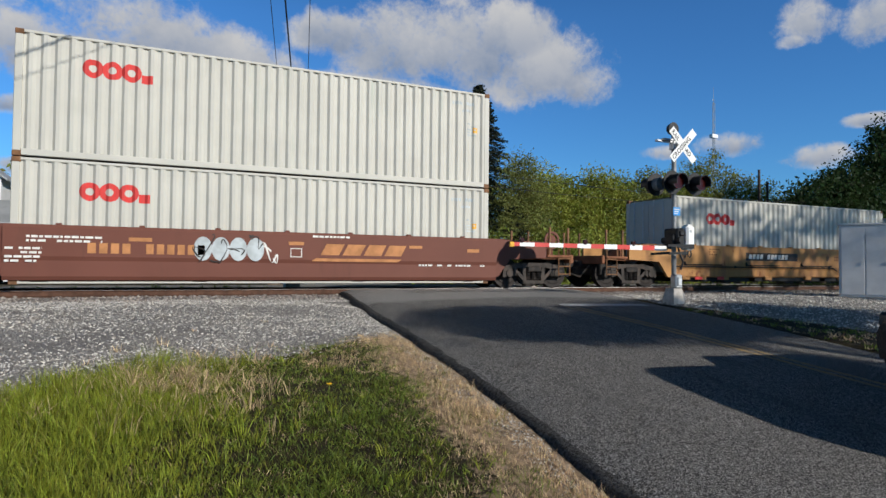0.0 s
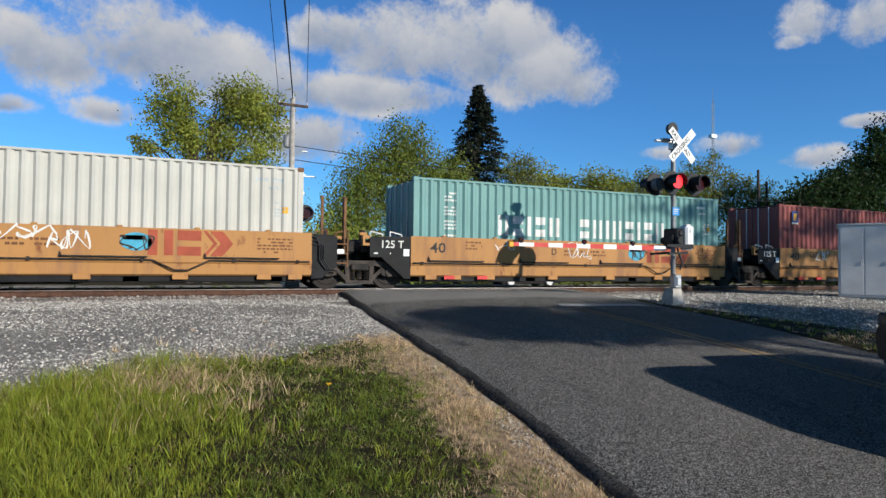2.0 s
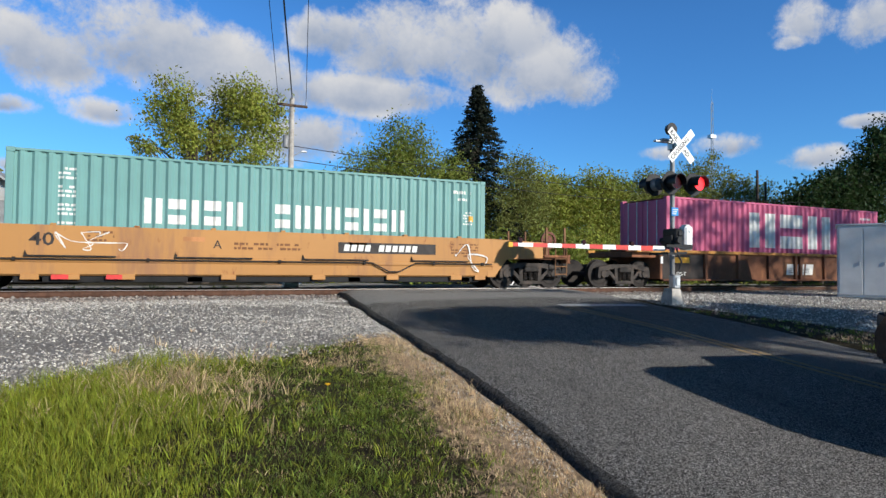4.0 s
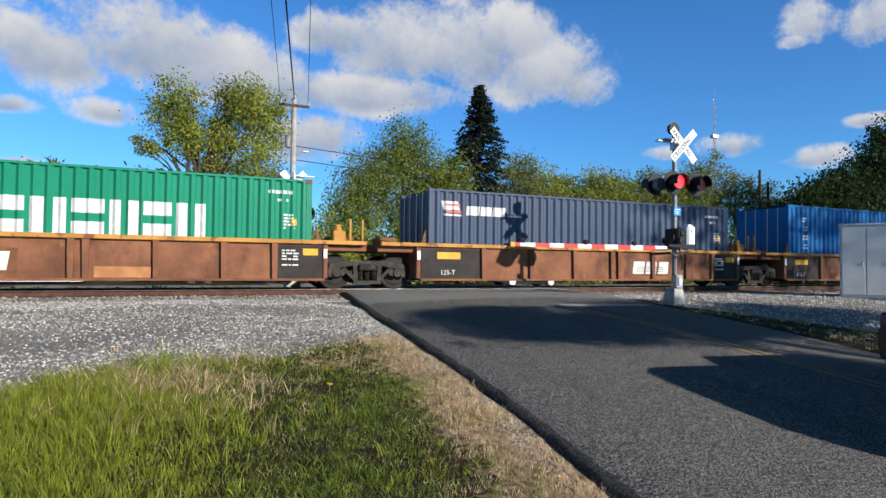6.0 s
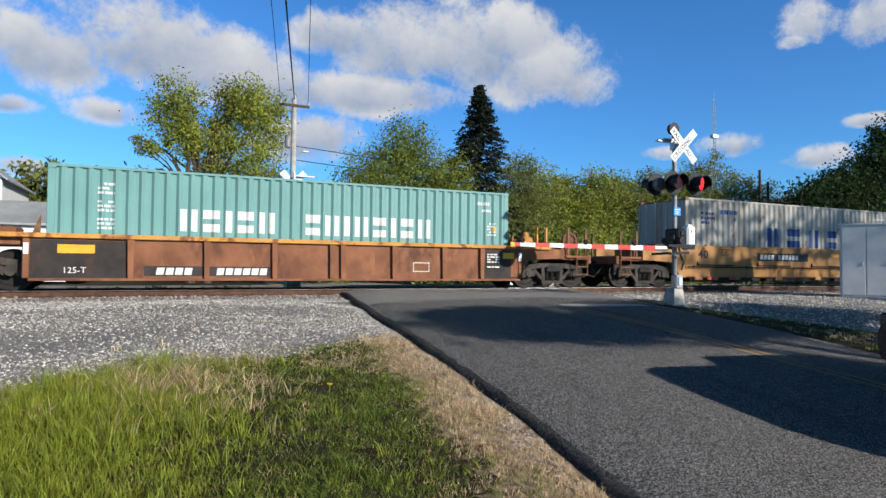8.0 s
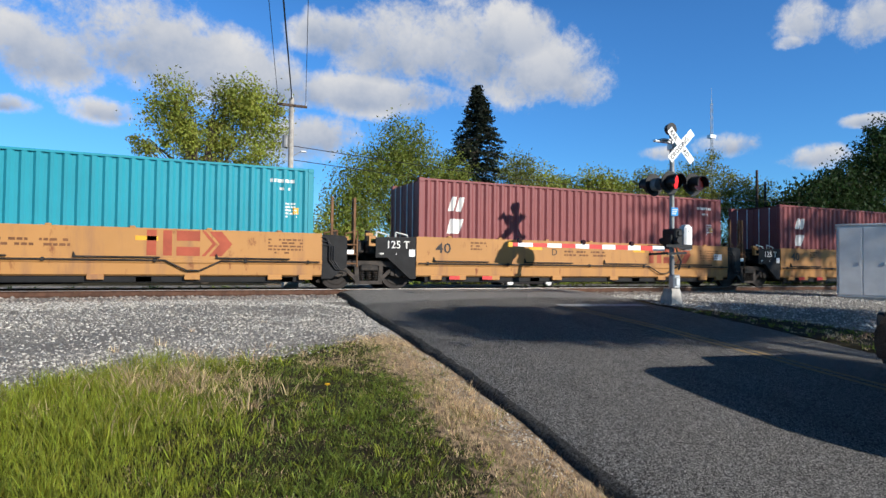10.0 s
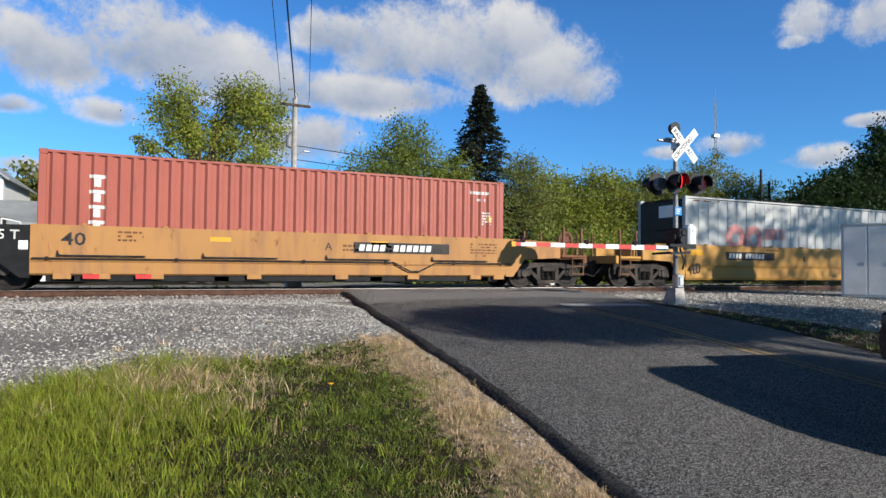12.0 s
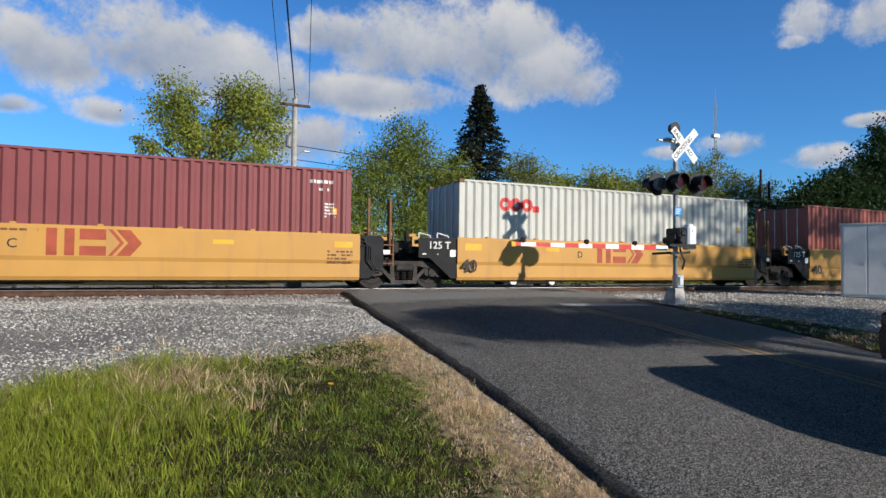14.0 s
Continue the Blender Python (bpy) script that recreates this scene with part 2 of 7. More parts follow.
M["bark"] = material("grey_brown_bark", (0.07, 0.055, 0.043), 0.9, var=0.35, scale=6, bump=1.0, bscale=12)
M["pole_wood"] = material("weathered_pole_wood", (0.37, 0.345, 0.31), 0.85, var=0.25, scale=4, bump=0.4, bscale=20)
M["leaf_spring"] = material("spring_green_leaves", (0.27, 0.29, 0.05), 0.55, var=0.3, scale=0.4, bump=0, island=0.4, thin=0.4)
M["leaf_mid"] = material("mid_green_leaves", (0.20, 0.235, 0.042), 0.55, var=0.3, scale=0.4, bump=0, island=0.4, thin=0.4)
M["leaf_olive"] = material("olive_green_leaves", (0.20, 0.215, 0.058), 0.6, var=0.3, scale=0.4, bump=0, island=0.4, thin=0.4)
M["leaf_dark"] = material("dark_green_leaves", (0.03, 0.055, 0.016), 0.6, var=0.3, scale=0.4, bump=0, island=0.4, thin=0.4)
M["needle"] = material("dark_spruce_needles", (0.022, 0.030, 0.018), 0.65, var=0.3, scale=0.6, bump=0, island=0.4, thin=0.4)
M["siding"] = material("white_house_siding", (0.70, 0.69, 0.66), 0.6, var=0.06, scale=2, bump=0.1)
M["metal_roof"] = material("grey_metal_roof", (0.36, 0.37, 0.37), 0.5, metal=0.3, var=0.15, scale=1, bump=0.1)
M["glass"] = material("dark_window_glass", (0.03, 0.04, 0.05), 0.08, var=0.1, bump=0, gloss=0.5)
M["suv"] = material("black_car_paint", (0.012, 0.010, 0.012), 0.25, var=0.1, bump=0, coat=0.6, gloss=0.5)
M["rubber"] = material("black_tyre_rubber", (0.02, 0.02, 0.02), 0.8, var=0.2, scale=10, bump=0.2)
M["stone"] = material("crushed_limestone", (0.42, 0.395, 0.36), 0.85, var=0.25, scale=3, bump=0.3, bscale=60, island=0.55)
M["stone_dark"] = material("brown_ballast_stone", (0.27, 0.235, 0.21), 0.85, var=0.25, scale=3, bump=0.3, bscale=60, island=0.5)
M["grass_green"] = material("lush_grass_blades", (0.27, 0.30, 0.034), 0.5, var=0.5, scale=8, bump=0, island=0.4, thin=0.4)
M["grass_deep"] = material("deep_green_grass_blades", (0.165, 0.21, 0.034), 0.5, var=0.55, scale=9, bump=0, island=0.4, thin=0.4)
M["grass_dry"] = material("dry_straw_grass", (0.62, 0.455, 0.28), 0.7, var=0.4, scale=9, bump=0, island=0.4, thin=0.4)
M["petal"] = material("yellow_petal", (0.80, 0.45, 0.02), 0.5, var=0.1, bump=0)
M["wire"] = material("black_cable", (0.02, 0.02, 0.022), 0.6, var=0.1, bump=0)


# ======== mesh helpers ========
def box(bm, x0, x1, y0, y1, z0, z1, bevel=0.0):
    v = [bm.verts.new(p) for p in ((x0, y0, z0), (x1, y0, z0), (x1, y1, z0), (x0, y1, z0), (x0, y0, z1), (x1, y0, z1), (x1, y1, z1), (x0, y1, z1))]
    fs = [bm.faces.new([v[i] for i in q]) for q in ((0, 3, 2, 1), (4, 5, 6, 7), (0, 1, 5, 4), (1, 2, 6, 5), (2, 3, 7, 6), (3, 0, 4, 7))]
    if bevel:
        es = {e for f in fs for e in f.edges}
        bmesh.ops.bevel(bm, geom=list(es), offset=bevel, segments=1, affect="EDGES")
    return bm


def prism(bm, pts, a, b, axis="y"):
    """A polygon given in the plane across the axis, drawn out from a to b."""
    place = {"y": lambda p, s: (p[0], s, p[1]), "x": lambda p, s: (s, p[0], p[1]), "z": lambda p, s: (p[0], p[1], s)}[axis]
    lo = [bm.verts.new(place(p, a)) for p in pts]
    hi = [bm.verts.new(place(p, b)) for p in pts]
    bm.faces.new(lo)
    bm.faces.new(hi[::-1])
    n = len(pts)
    for i in range(n):
        bm.faces.new((lo[i], hi[i], hi[(i + 1) % n], lo[(i + 1) % n]))
    return bm


def tube(bm, p0, p1, r0, r1=None, n=10):
    p0, p1 = Vector(p0), Vector(p1)
    r1 = r0 if r1 is None else r1
    way = p1 - p0
    m = Matrix.Translation((p0 + p1) / 2) @ way.to_track_quat("Z", "Y").to_matrix().to_4x4()
    bmesh.ops.create_cone(bm, cap_ends=True, segments=n, radius1=r0, radius2=r1, depth=way.length, matrix=m)
    return bm


def ring(bm, cx, cz, r1, r2, y0, y1, n=20):
    """A flat disc, or a ring where r1 is more than 0, between y0 and y1."""
    turn = [2 * math.pi * i / n for i in range(n)]
    if r1 <= 0:
        return prism(bm, [(cx + r2 * math.cos(a), cz + r2 * math.sin(a)) for a in turn], y0, y1)
    loops = [[bm.verts.new((cx + r * math.cos(a), y, cz + r * math.sin(a))) for a in turn] for r, y in ((r2, y0), (r2, y1), (r1, y1), (r1, y0))]
    for k in range(4):
        p, q = loops[k], loops[(k + 1) % 4]
        for i in range(n):
            bm.faces.new((p[i], p[(i + 1) % n], q[(i + 1) % n], q[i]))
    return bm


def sheet_arc(bm, cx, cz, r1, r2, a0, a1, y0, y1, n=14):
    """A bent strip round (cx, cz) from angle a0 to a1."""
    rows = []
    for i in range(n + 1):
        a = radians(a0 + (a1 - a0) * i / n)
        rows.append([bm.verts.new((cx + r * math.cos(a), y, cz + r * math.sin(a))) for r, y in ((r2, y0), (r2, y1), (r1, y1), (r1, y0))])
    for p, q in zip(rows, rows[1:]):
        for k in range(4):
            bm.faces.new((p[k], p[(k + 1) % 4], q[(k + 1) % 4], q[k]))
    bm.faces.new(rows[0])
    bm.faces.new(rows[-1][::-1])
    return bm


def mesh_of(name, bm, mat):
    bmesh.ops.recalc_face_normals(bm, faces=bm.faces)
    me = bpy.data.meshes.new(name)
    bm.to_mesh(me)
    bm.free()
    me.materials.append(mat)
    return me


def part(name, bm, mat, parent, label=""):
    me = bm if isinstance(bm, bpy.types.Mesh) else mesh_of(name, bm, mat)
    ob = new(name, me)
    ob.parent = parent
    return tagged(ob, label)


def thing(name, bm, mat, label, category, group="", kind=""):
    me = bm if isinstance(bm, bpy.types.Mesh) else mesh_of(name, bm, mat)
    return tagged(new(name, me), label, category, group, kind)


def empty(name, m, label, category, group="", kind=""):
    ob = new(name)
    ob.empty_display_size = 0.2
    ob.matrix_world = m
    return tagged(ob, label, category, group, kind)


def soup(name, verts, faces, mat):
    me = bpy.data.meshes.new(name)
    verts, faces = np.asarray(verts, dtype=np.float32), np.asarray(faces, dtype=np.int32)
    k = faces.shape[1]
    me.vertices.add(len(verts))
    me.vertices.foreach_set("co", verts.ravel())
    me.loops.add(faces.size)
    me.loops.foreach_set("vertex_index", faces.ravel())
    me.polygons.add(len(faces))
    me.polygons.foreach_set("loop_start", np.arange(0, faces.size, k, dtype=np.int32))
    me.update(calc_edges=True)
    me.materials.append(mat)
    return me


def lettering(body, size, mat, parent, m, name="lettering", depth=0.004, squash=1.0, bold=0.0):
    """Flat raised letters standing in the x-z plane, facing -y, with their left foot at m."""
    cu = bpy.data.curves.new("letters", "FONT")
    cu.body, cu.size, cu.extrude, cu.resolution_u = body, size, depth, 2
    cu.offset = bold * size
    ob = bpy.data.objects.new("letters", cu)
    me = bpy.data.meshes.new_from_object(ob)
    me.name = name
    me.transform(m @ Matrix.Diagonal((squash, 1, 1, 1)) @ pose(0, 0, 0, 90))
    me.materials.clear()
    me.materials.append(mat)
    bpy.data.objects.remove(ob)
    bpy.data.curves.remove(cu)
    return part(name, me, mat, parent)


RNG = np.random.default_rng(7)

# ======== ground, road and track ========
TRACK_Y = 17.75


def road_z(y):
    return np.interp(y, (-3000, -60, 0, 3.5, 4.9, 6.85, 8.8, 11, 13.2, 14.6, 16, 20.5, 24, 31, 40, 3000),
                     (-2.0, -1.9, -1.22, -0.98, -0.85, -0.66, -0.46, -0.29, -0.12, -0.05, -0.018, -0.018, -0.20, -0.50, -0.55, -0.6))


def road_left(y):
    return np.interp(y, (-80, 0, 3.5, 5.0, 6.9, 8.2, 9.8, 11.8, 14.2, 16, 200), (-5.6, 2.64, 3.20, 3.42, 3.60, 3.68, 3.78, 3.88, 4.12, 4.44, 23.8))


ROAD_WIDE = 7.6


def ripple(x, y):
    return np.sin(x * 1.3 + 0.7 * y) * np.sin(y * 1.7 - 0.4 * x) * 0.5 + np.sin(x * 3.1 + 1.2) * np.sin(y * 2.7 + 0.5 * x) * 0.25


def gravel_share(x, y):
    """1 on gravel, 0 on soil and grass."""
    near_left = (y - (7.95 + 0.44 * np.clip(x, -4, 4)) + 0.5 * ripple(x, y)) / 0.9
    right = np.minimum((y - 6.0 - 0.2 * (x - 14)) / 0.6, (x - road_left(y) - ROAD_WIDE - np.clip(2.6 - 0.45 * (y - 7), 0.3, 2.2) + 0.25 * ripple(x, y)) / 0.5)
    s = np.where(x < road_left(y) + 3, near_left, right)
    s = np.where(y > TRACK_Y + 3.4 + 0.3 * ripple(x, y), -1, s)
    s = np.where((y > 24.5 + 0.3 * ripple(x, y)) & (y < 36 + 0.4 * ripple(x, y)) & (x > -7) & (x < 48), 1, s)   # stony lot beyond the track
    return np.clip(s + 0.5, 0, 1)


def ground_z(x, y):
    z = road_z(y) - 0.05
    off = np.abs(y - TRACK_Y)
    bed = np.interp(off, (0, 1.5, 1.9, 3.4), (-0.17, -0.17, -0.21, -0.5))
    z = np.where(off < 3.4, np.maximum(np.minimum(z, -0.19), bed), z)
    z = np.where((off >= 3.4) & (off < 5), np.minimum(z, -0.19), z)
    inside = (x > road_left(y)) & (x < road_left(y) + ROAD_WIDE)
    soil = 1 - gravel_share(x, y)
    side = road_left(y) - x
    z = z - np.where((side > 0) & (y < 14), 0.09 * np.clip(1.1 - side / 0.8, 0, 1), 0)
    z = z + np.where(inside, -0.12, 0.035 * ripple(x, y) * soil + 0.012 * ripple(2.3 * x, 2.1 * y))
    return z


def spread(lo, hi, step, far):
    mid = np.arange(lo, hi + step / 2, step)
    grow = step * 1.35 ** np.arange(1, 60)
    out = np.cumsum(grow)
    out = out[out < far]
    return np.concatenate([lo - out[::-1], mid, hi + out])


gx, gy = spread(-12, 27, 0.3, 3000), spread(-6, 24, 0.3, 3000)
GX, GY = np.meshgrid(gx, gy)
gv = np.stack([GX.ravel(), GY.ravel(), ground_z(GX, GY).ravel()], 1)
nx, ny = len(gx), len(gy)
idx = np.arange(nx * ny).reshape(ny, nx)
gf = np.stack([idx[:-1, :-1].ravel(), idx[:-1, 1:].ravel(), idx[1:, 1:].ravel(), idx[1:, :-1].ravel()], 1)

m = bpy.data.materials.new("soil_grass_and_gravel")
m.use_nodes = True
T = m.node_tree
tc = T.nodes.new("ShaderNodeTexCoord").outputs["Object"]
att = T.nodes.new("ShaderNodeAttribute")
att.attribute_name = "gravel"
dry = T.nodes.new("ShaderNodeAttribute")
dry.attribute_name = "dry"
n1, n2, n3 = noise_of(T, tc, 1.3, 6), noise_of(T, tc, 9, 6, 0.65), noise_of(T, tc, 38, 5, 0.7)
soil = blend(T, ramp(T, n2, 0.35, 0.65), (0.020, 0.018, 0.009), (0.050, 0.040, 0.020))
straw = blend(T, ramp(T, n2, 0.35, 0.65), (0.15, 0.108, 0.072), (0.40, 0.295, 0.195))
soil = blend(T, ramp(T, calc(T, "ADD", dry.outputs["Fac"], calc(T, "MULTIPLY_ADD", n2, 0.8, -0.4)), 0.35, 0.65), soil, straw)
grit = blend(T, ramp(T, n3, 0.35, 0.65), (0.085, 0.08, 0.075), (0.42, 0.40, 0.37))
grit = blend(T, ramp(T, n1, 0.45, 0.62), grit, blend(T, n3, (0.13, 0.125, 0.12), (0.28, 0.265, 0.25)))
mix = blend(T, ramp(T, calc(T, "ADD", att.outputs["Fac"], calc(T, "MULTIPLY_ADD", n2, 1.0, -0.5)), 0.4, 0.6), soil, grit)
B = T.nodes["Principled BSDF"]
T.links.new(mix, B.inputs["Base Color"])
B.inputs["Roughness"].default_value = 0.9
B.inputs["Specular IOR Level"].default_value = 0.15
bp = T.nodes.new("ShaderNodeBump")
bp.inputs["Strength"].default_value, bp.inputs["Distance"].default_value = 0.7, 0.03
T.links.new(calc(T, "ADD", n2, n3), bp.inputs["Height"])
T.links.new(bp.outputs[0], B.inputs["Normal"])


def dryness(x, y):
    """How dry the verge is: straw beside the road, green further off."""
    d = road_left(y) - x
    spot = 1.1 * np.exp(-((x - 0.25) / 0.75) ** 2 - ((y - 7.5) / 0.8) ** 2) + 0.7 * np.exp(-((x - 1.7) / 0.7) ** 2 - ((y - 7.9) / 0.5) ** 2)
    return np.clip(1.3 - d / 1.15 + 0.35 * ripple(1.7 * x, 1.3 * y) + spot, 0, 1)


gme = soup("ground", gv, gf, m)
for nm, val in (("gravel", gravel_share(GX, GY)), ("dry", np.where(GX < road_left(GY) + 1, dryness(GX, GY), 0.15))):
    a = gme.attributes.new(nm, "FLOAT", "POINT")
    a.data.foreach_set("value", val.ravel().astype(np.float32))
ground = tagged(new("ground", gme), "rough grassy verge and pale gravel beside the railway", "ground", kind="structure")

# asphalt
m = bpy.data.materials.new("worn_asphalt")
m.use_nodes = True
T = m.node_tree
tc = T.nodes.new("ShaderNodeTexCoord").outputs["Object"]
n1, n2, n3 = noise_of(T, tc, 0.5, 5), noise_of(T, tc, 32, 3, 0.8), noise_of(T, tc, 95, 3, 0.8)
chips = T.nodes.new("ShaderNodeTexVoronoi")
chips.inputs["Scale"].default_value = 125
T.links.new(tc, chips.inputs["Vector"])
chip = T.nodes.new("ShaderNodeSeparateColor")
T.links.new(chips.outputs["Color"], chip.inputs[0])
c = blend(T, ramp(T, n1, 0.35, 0.65), (0.100, 0.096, 0.090), (0.135, 0.129, 0.121))
c = blend(T, ramp(T, n2, 0.5, 0.62), c, (0.27, 0.26, 0.245))
c = blend(T, ramp(T, chip.outputs[0], 0.50, 0.92), c, (0.52, 0.50, 0.47))
c = blend(T, ramp(T, chip.outputs[1], 0.62, 0.76), c, (0.030, 0.029, 0.028))
mp = T.nodes.new("ShaderNodeMapping")
mp.inputs["Scale"].default_value = (1.1, 0.12, 1)
T.links.new(tc, mp.inputs[0])
c = blend(T, calc(T, "MULTIPLY", ramp(T, noise_of(T, mp.outputs[0], 1.5, 6, 0.6), 0.5, 0.75), 0.5), c, (0.075, 0.073, 0.071))
xyz = T.nodes.new("ShaderNodeSeparateXYZ")
T.links.new(tc, xyz.inputs[0])
# surface turns paler from about y = 13 onward
by_track = ramp(T, calc(T, "ADD", xyz.outputs[1], calc(T, "MULTIPLY", n1, 0.8)), 13.1, 13.7)
c = blend(T, by_track, c, blend(T, ramp(T, n2, 0.4, 0.62), (0.25, 0.243, 0.23), (0.40, 0.388, 0.37)))
B = T.nodes["Principled BSDF"]
T.links.new(c, B.inputs["Base Color"])
B.inputs["Roughness"].default_value = 0.88
B.inputs["Specular IOR Level"].default_value = 0.12
bp = T.nodes.new("ShaderNodeBump")
bp.inputs["Strength"].default_value, bp.inputs["Distance"].default_value = 1.0, 0.03
T.links.new(calc(T, "ADD", n2, calc(T, "MULTIPLY", chip.outputs[2], 0.5)), bp.inputs["Height"])
T.links.new(bp.outputs[0], B.inputs["Normal"])
M["asphalt"] = m
M["asphalt_edge"] = material("broken_asphalt_edge", (0.085, 0.082, 0.077), 0.9, var=0.6, scale=30, bump=1.0, bscale=45, strength=1.0)

ry = np.concatenate([np.arange(-60, -2, 2.0), np.arange(-2, 24, 0.12), np.arange(24, 200, 4.0)])
cross = np.array([-0.13, -0.07, -0.02, 0.06, 0.30, 1.2, 2.4, 3.6, 4.6, 5.8, 6.9, 7.35, 7.6, 7.75])
drop = np.array([-0.24, -0.17, -0.10, -0.06, -0.018, 0.015, 0.035, 0.045, 0.045, 0.03, 0.01, -0.01, -0.06, -0.2])
RX = road_left(ry)[:, None] + cross[None, :]
wob = (RNG.random((len(ry), 3)) - 0.5)
RX[:, 0] += wob[:, 0] * 0.04
RX[:, 1] += wob[:, 0] * 0.05
RX[:, 2] += wob[:, 1] * 0.03
RX[:, 3] += wob[:, 2] * 0.03
RX[:, 12] += wob[:, 2] * 0.1
flat = np.clip(np.abs(ry - TRACK_Y) / 3.0 - 0.4, 0, 1)[:, None]
RZ = road_z(ry)[:, None] + np.where(drop > 0, drop * flat, drop)
RZ[:, 1] += wob[:, 2] * 0.03
RZ[:, 3] += wob[:, 1] * 0.02
rv = np.stack([RX.ravel(), np.repeat(ry, len(cross)), RZ.ravel()], 1)
k = len(cross)
idx = np.arange(len(rv)).reshape(len(ry), k)
rf = np.stack([idx[:-1, :-1].ravel(), idx[:-1, 1:].ravel(), idx[1:, 1:].ravel(), idx[1:, :-1].ravel()], 1)
rme = soup("road", rv, rf, M["asphalt"])
rme.materials.append(M["asphalt_edge"])
mi = np.tile(np.array([1, 1, 1, 0, 0, 0, 0, 0, 0, 0, 0, 0, 1], dtype=np.int32), len(ry) - 1)
rme.polygons.foreach_set("material_index", mi)
for p in rme.polygons:
    p.use_smooth = True
road = tagged(new("road", rme), "worn grey asphalt country road climbing to the railway crossing", "road", kind="structure")


def road_top(x, y):
    return float(road_z(y) + np.interp(x - road_left(y), cross, drop) * min(1, max(0, abs(y - TRACK_Y) / 3.0 - 0.4)))


def road_strip(name, off0, off1, y0, y1, mat, label, step=0.12, lift=0.006, drift=0.0):
    ys = np.arange(y0, y1 + step / 2, step)
    v, f = [], []
    offs = [off0] + [float(c) for c in cross if off0 + 0.02 < c < off1 - 0.02] + [off1]
    w = len(offs)
    for y in ys:
        for o in offs:
            x = float(road_left(y)) + o + drift * (11 - y)
            v.append((x, y, road_top(x, y) + lift))
    for i in range(len(ys) - 1):
        for k in range(w - 1):
            f.append((w * i + k, w * i + k + 1, w * i + w + k + 1, w * i + w + k))
    return part(name, soup(name, v, f, mat), mat, road, label)


def worn(name, col, keep):
    m = bpy.data.materials.new(name)
    m.use_nodes = True
    t = m.node_tree
    v = t.nodes.new("ShaderNodeTexCoord").outputs["Object"]
    c = blend(t, ramp(t, noise_of(t, v, 14, 6, 0.7), keep - 0.1, keep + 0.1), (0.13, 0.126, 0.122), col)
    t.links.new(c, t.nodes["Principled BSDF"].inputs["Base Color"])
    t.nodes["Principled BSDF"].inputs["Roughness"].default_value = 0.8
    return m


M["line_yellow"] = worn("worn_yellow_line_paint", (0.36, 0.25, 0.10), 0.44)
M["line_white"] = worn("worn_white_line_paint", (0.50, 0.50, 0.48), 0.44)
road_strip("centre_line", 4.34, 4.45, -30, 11.4, M["line_yellow"], "worn yellow paint line", drift=0.09)
road_strip("centre_line", 4.56, 4.67, -30, 11.4, M["line_yellow"], "worn yellow paint line", drift=0.09)
road_strip("stop_line", 4.4, 6.9, 11.5, 11.85, M["line_white"], "worn white stop line", step=0.07)

# track: two rails, ties
track = empty("railway_track", pose(0, 0, 0), "single railway track with rusty rails on stone ballast", "railway track", kind="structure")
for side in (-1, 1):
    yr = TRACK_Y + side * 0.755
    bm = bmesh.new()
    half = [(-0.075, -0.172), (0.075, -0.172), (0.075, -0.158), (0.011, -0.13), (0.009, -0.045), (0.036, -0.03), (0.036, -0.012),
            (-0.036, -0.012), (-0.036, -0.03), (-0.009, -0.045), (-0.011, -0.13), (-0.075, -0.158)]
    prism(bm, [(yr + a, b) for a, b in half], -400, 500, "x")
    rail = part("rail", bm, M["rail"], track, "rusty steel rail")
    bm = bmesh.new()
    prism(bm, [(yr - 0.036, -0.0115), (yr + 0.036, -0.0115), (yr + 0.032, -0.001), (yr - 0.032, -0.001)], -400, 500, "x")
    part("rail_head", bm, M["rail_head"], rail, "polished rail head")
bm = bmesh.new()
box(bm, -0.11, 0.11, -1.3, 1.3, -0.33, -0.178, 0.012)
tie_mesh = mesh_of("tie", bm, M["tie"])
for i in range(150):
    x = -14 + i * 0.53
    if float(road_left(TRACK_Y)) - 0.3 < x < float(road_left(TRACK_Y)) + ROAD_WIDE + 0.3:
        continue
    ob = part("tie", tie_mesh, None, track)
    ob.matrix_local = pose(x, TRACK_Y + 0.04 * math.sin(i * 2.3), 0.012 * math.sin(i * 1.7), 0, 0, 1.2 * math.sin(i * 3.1))


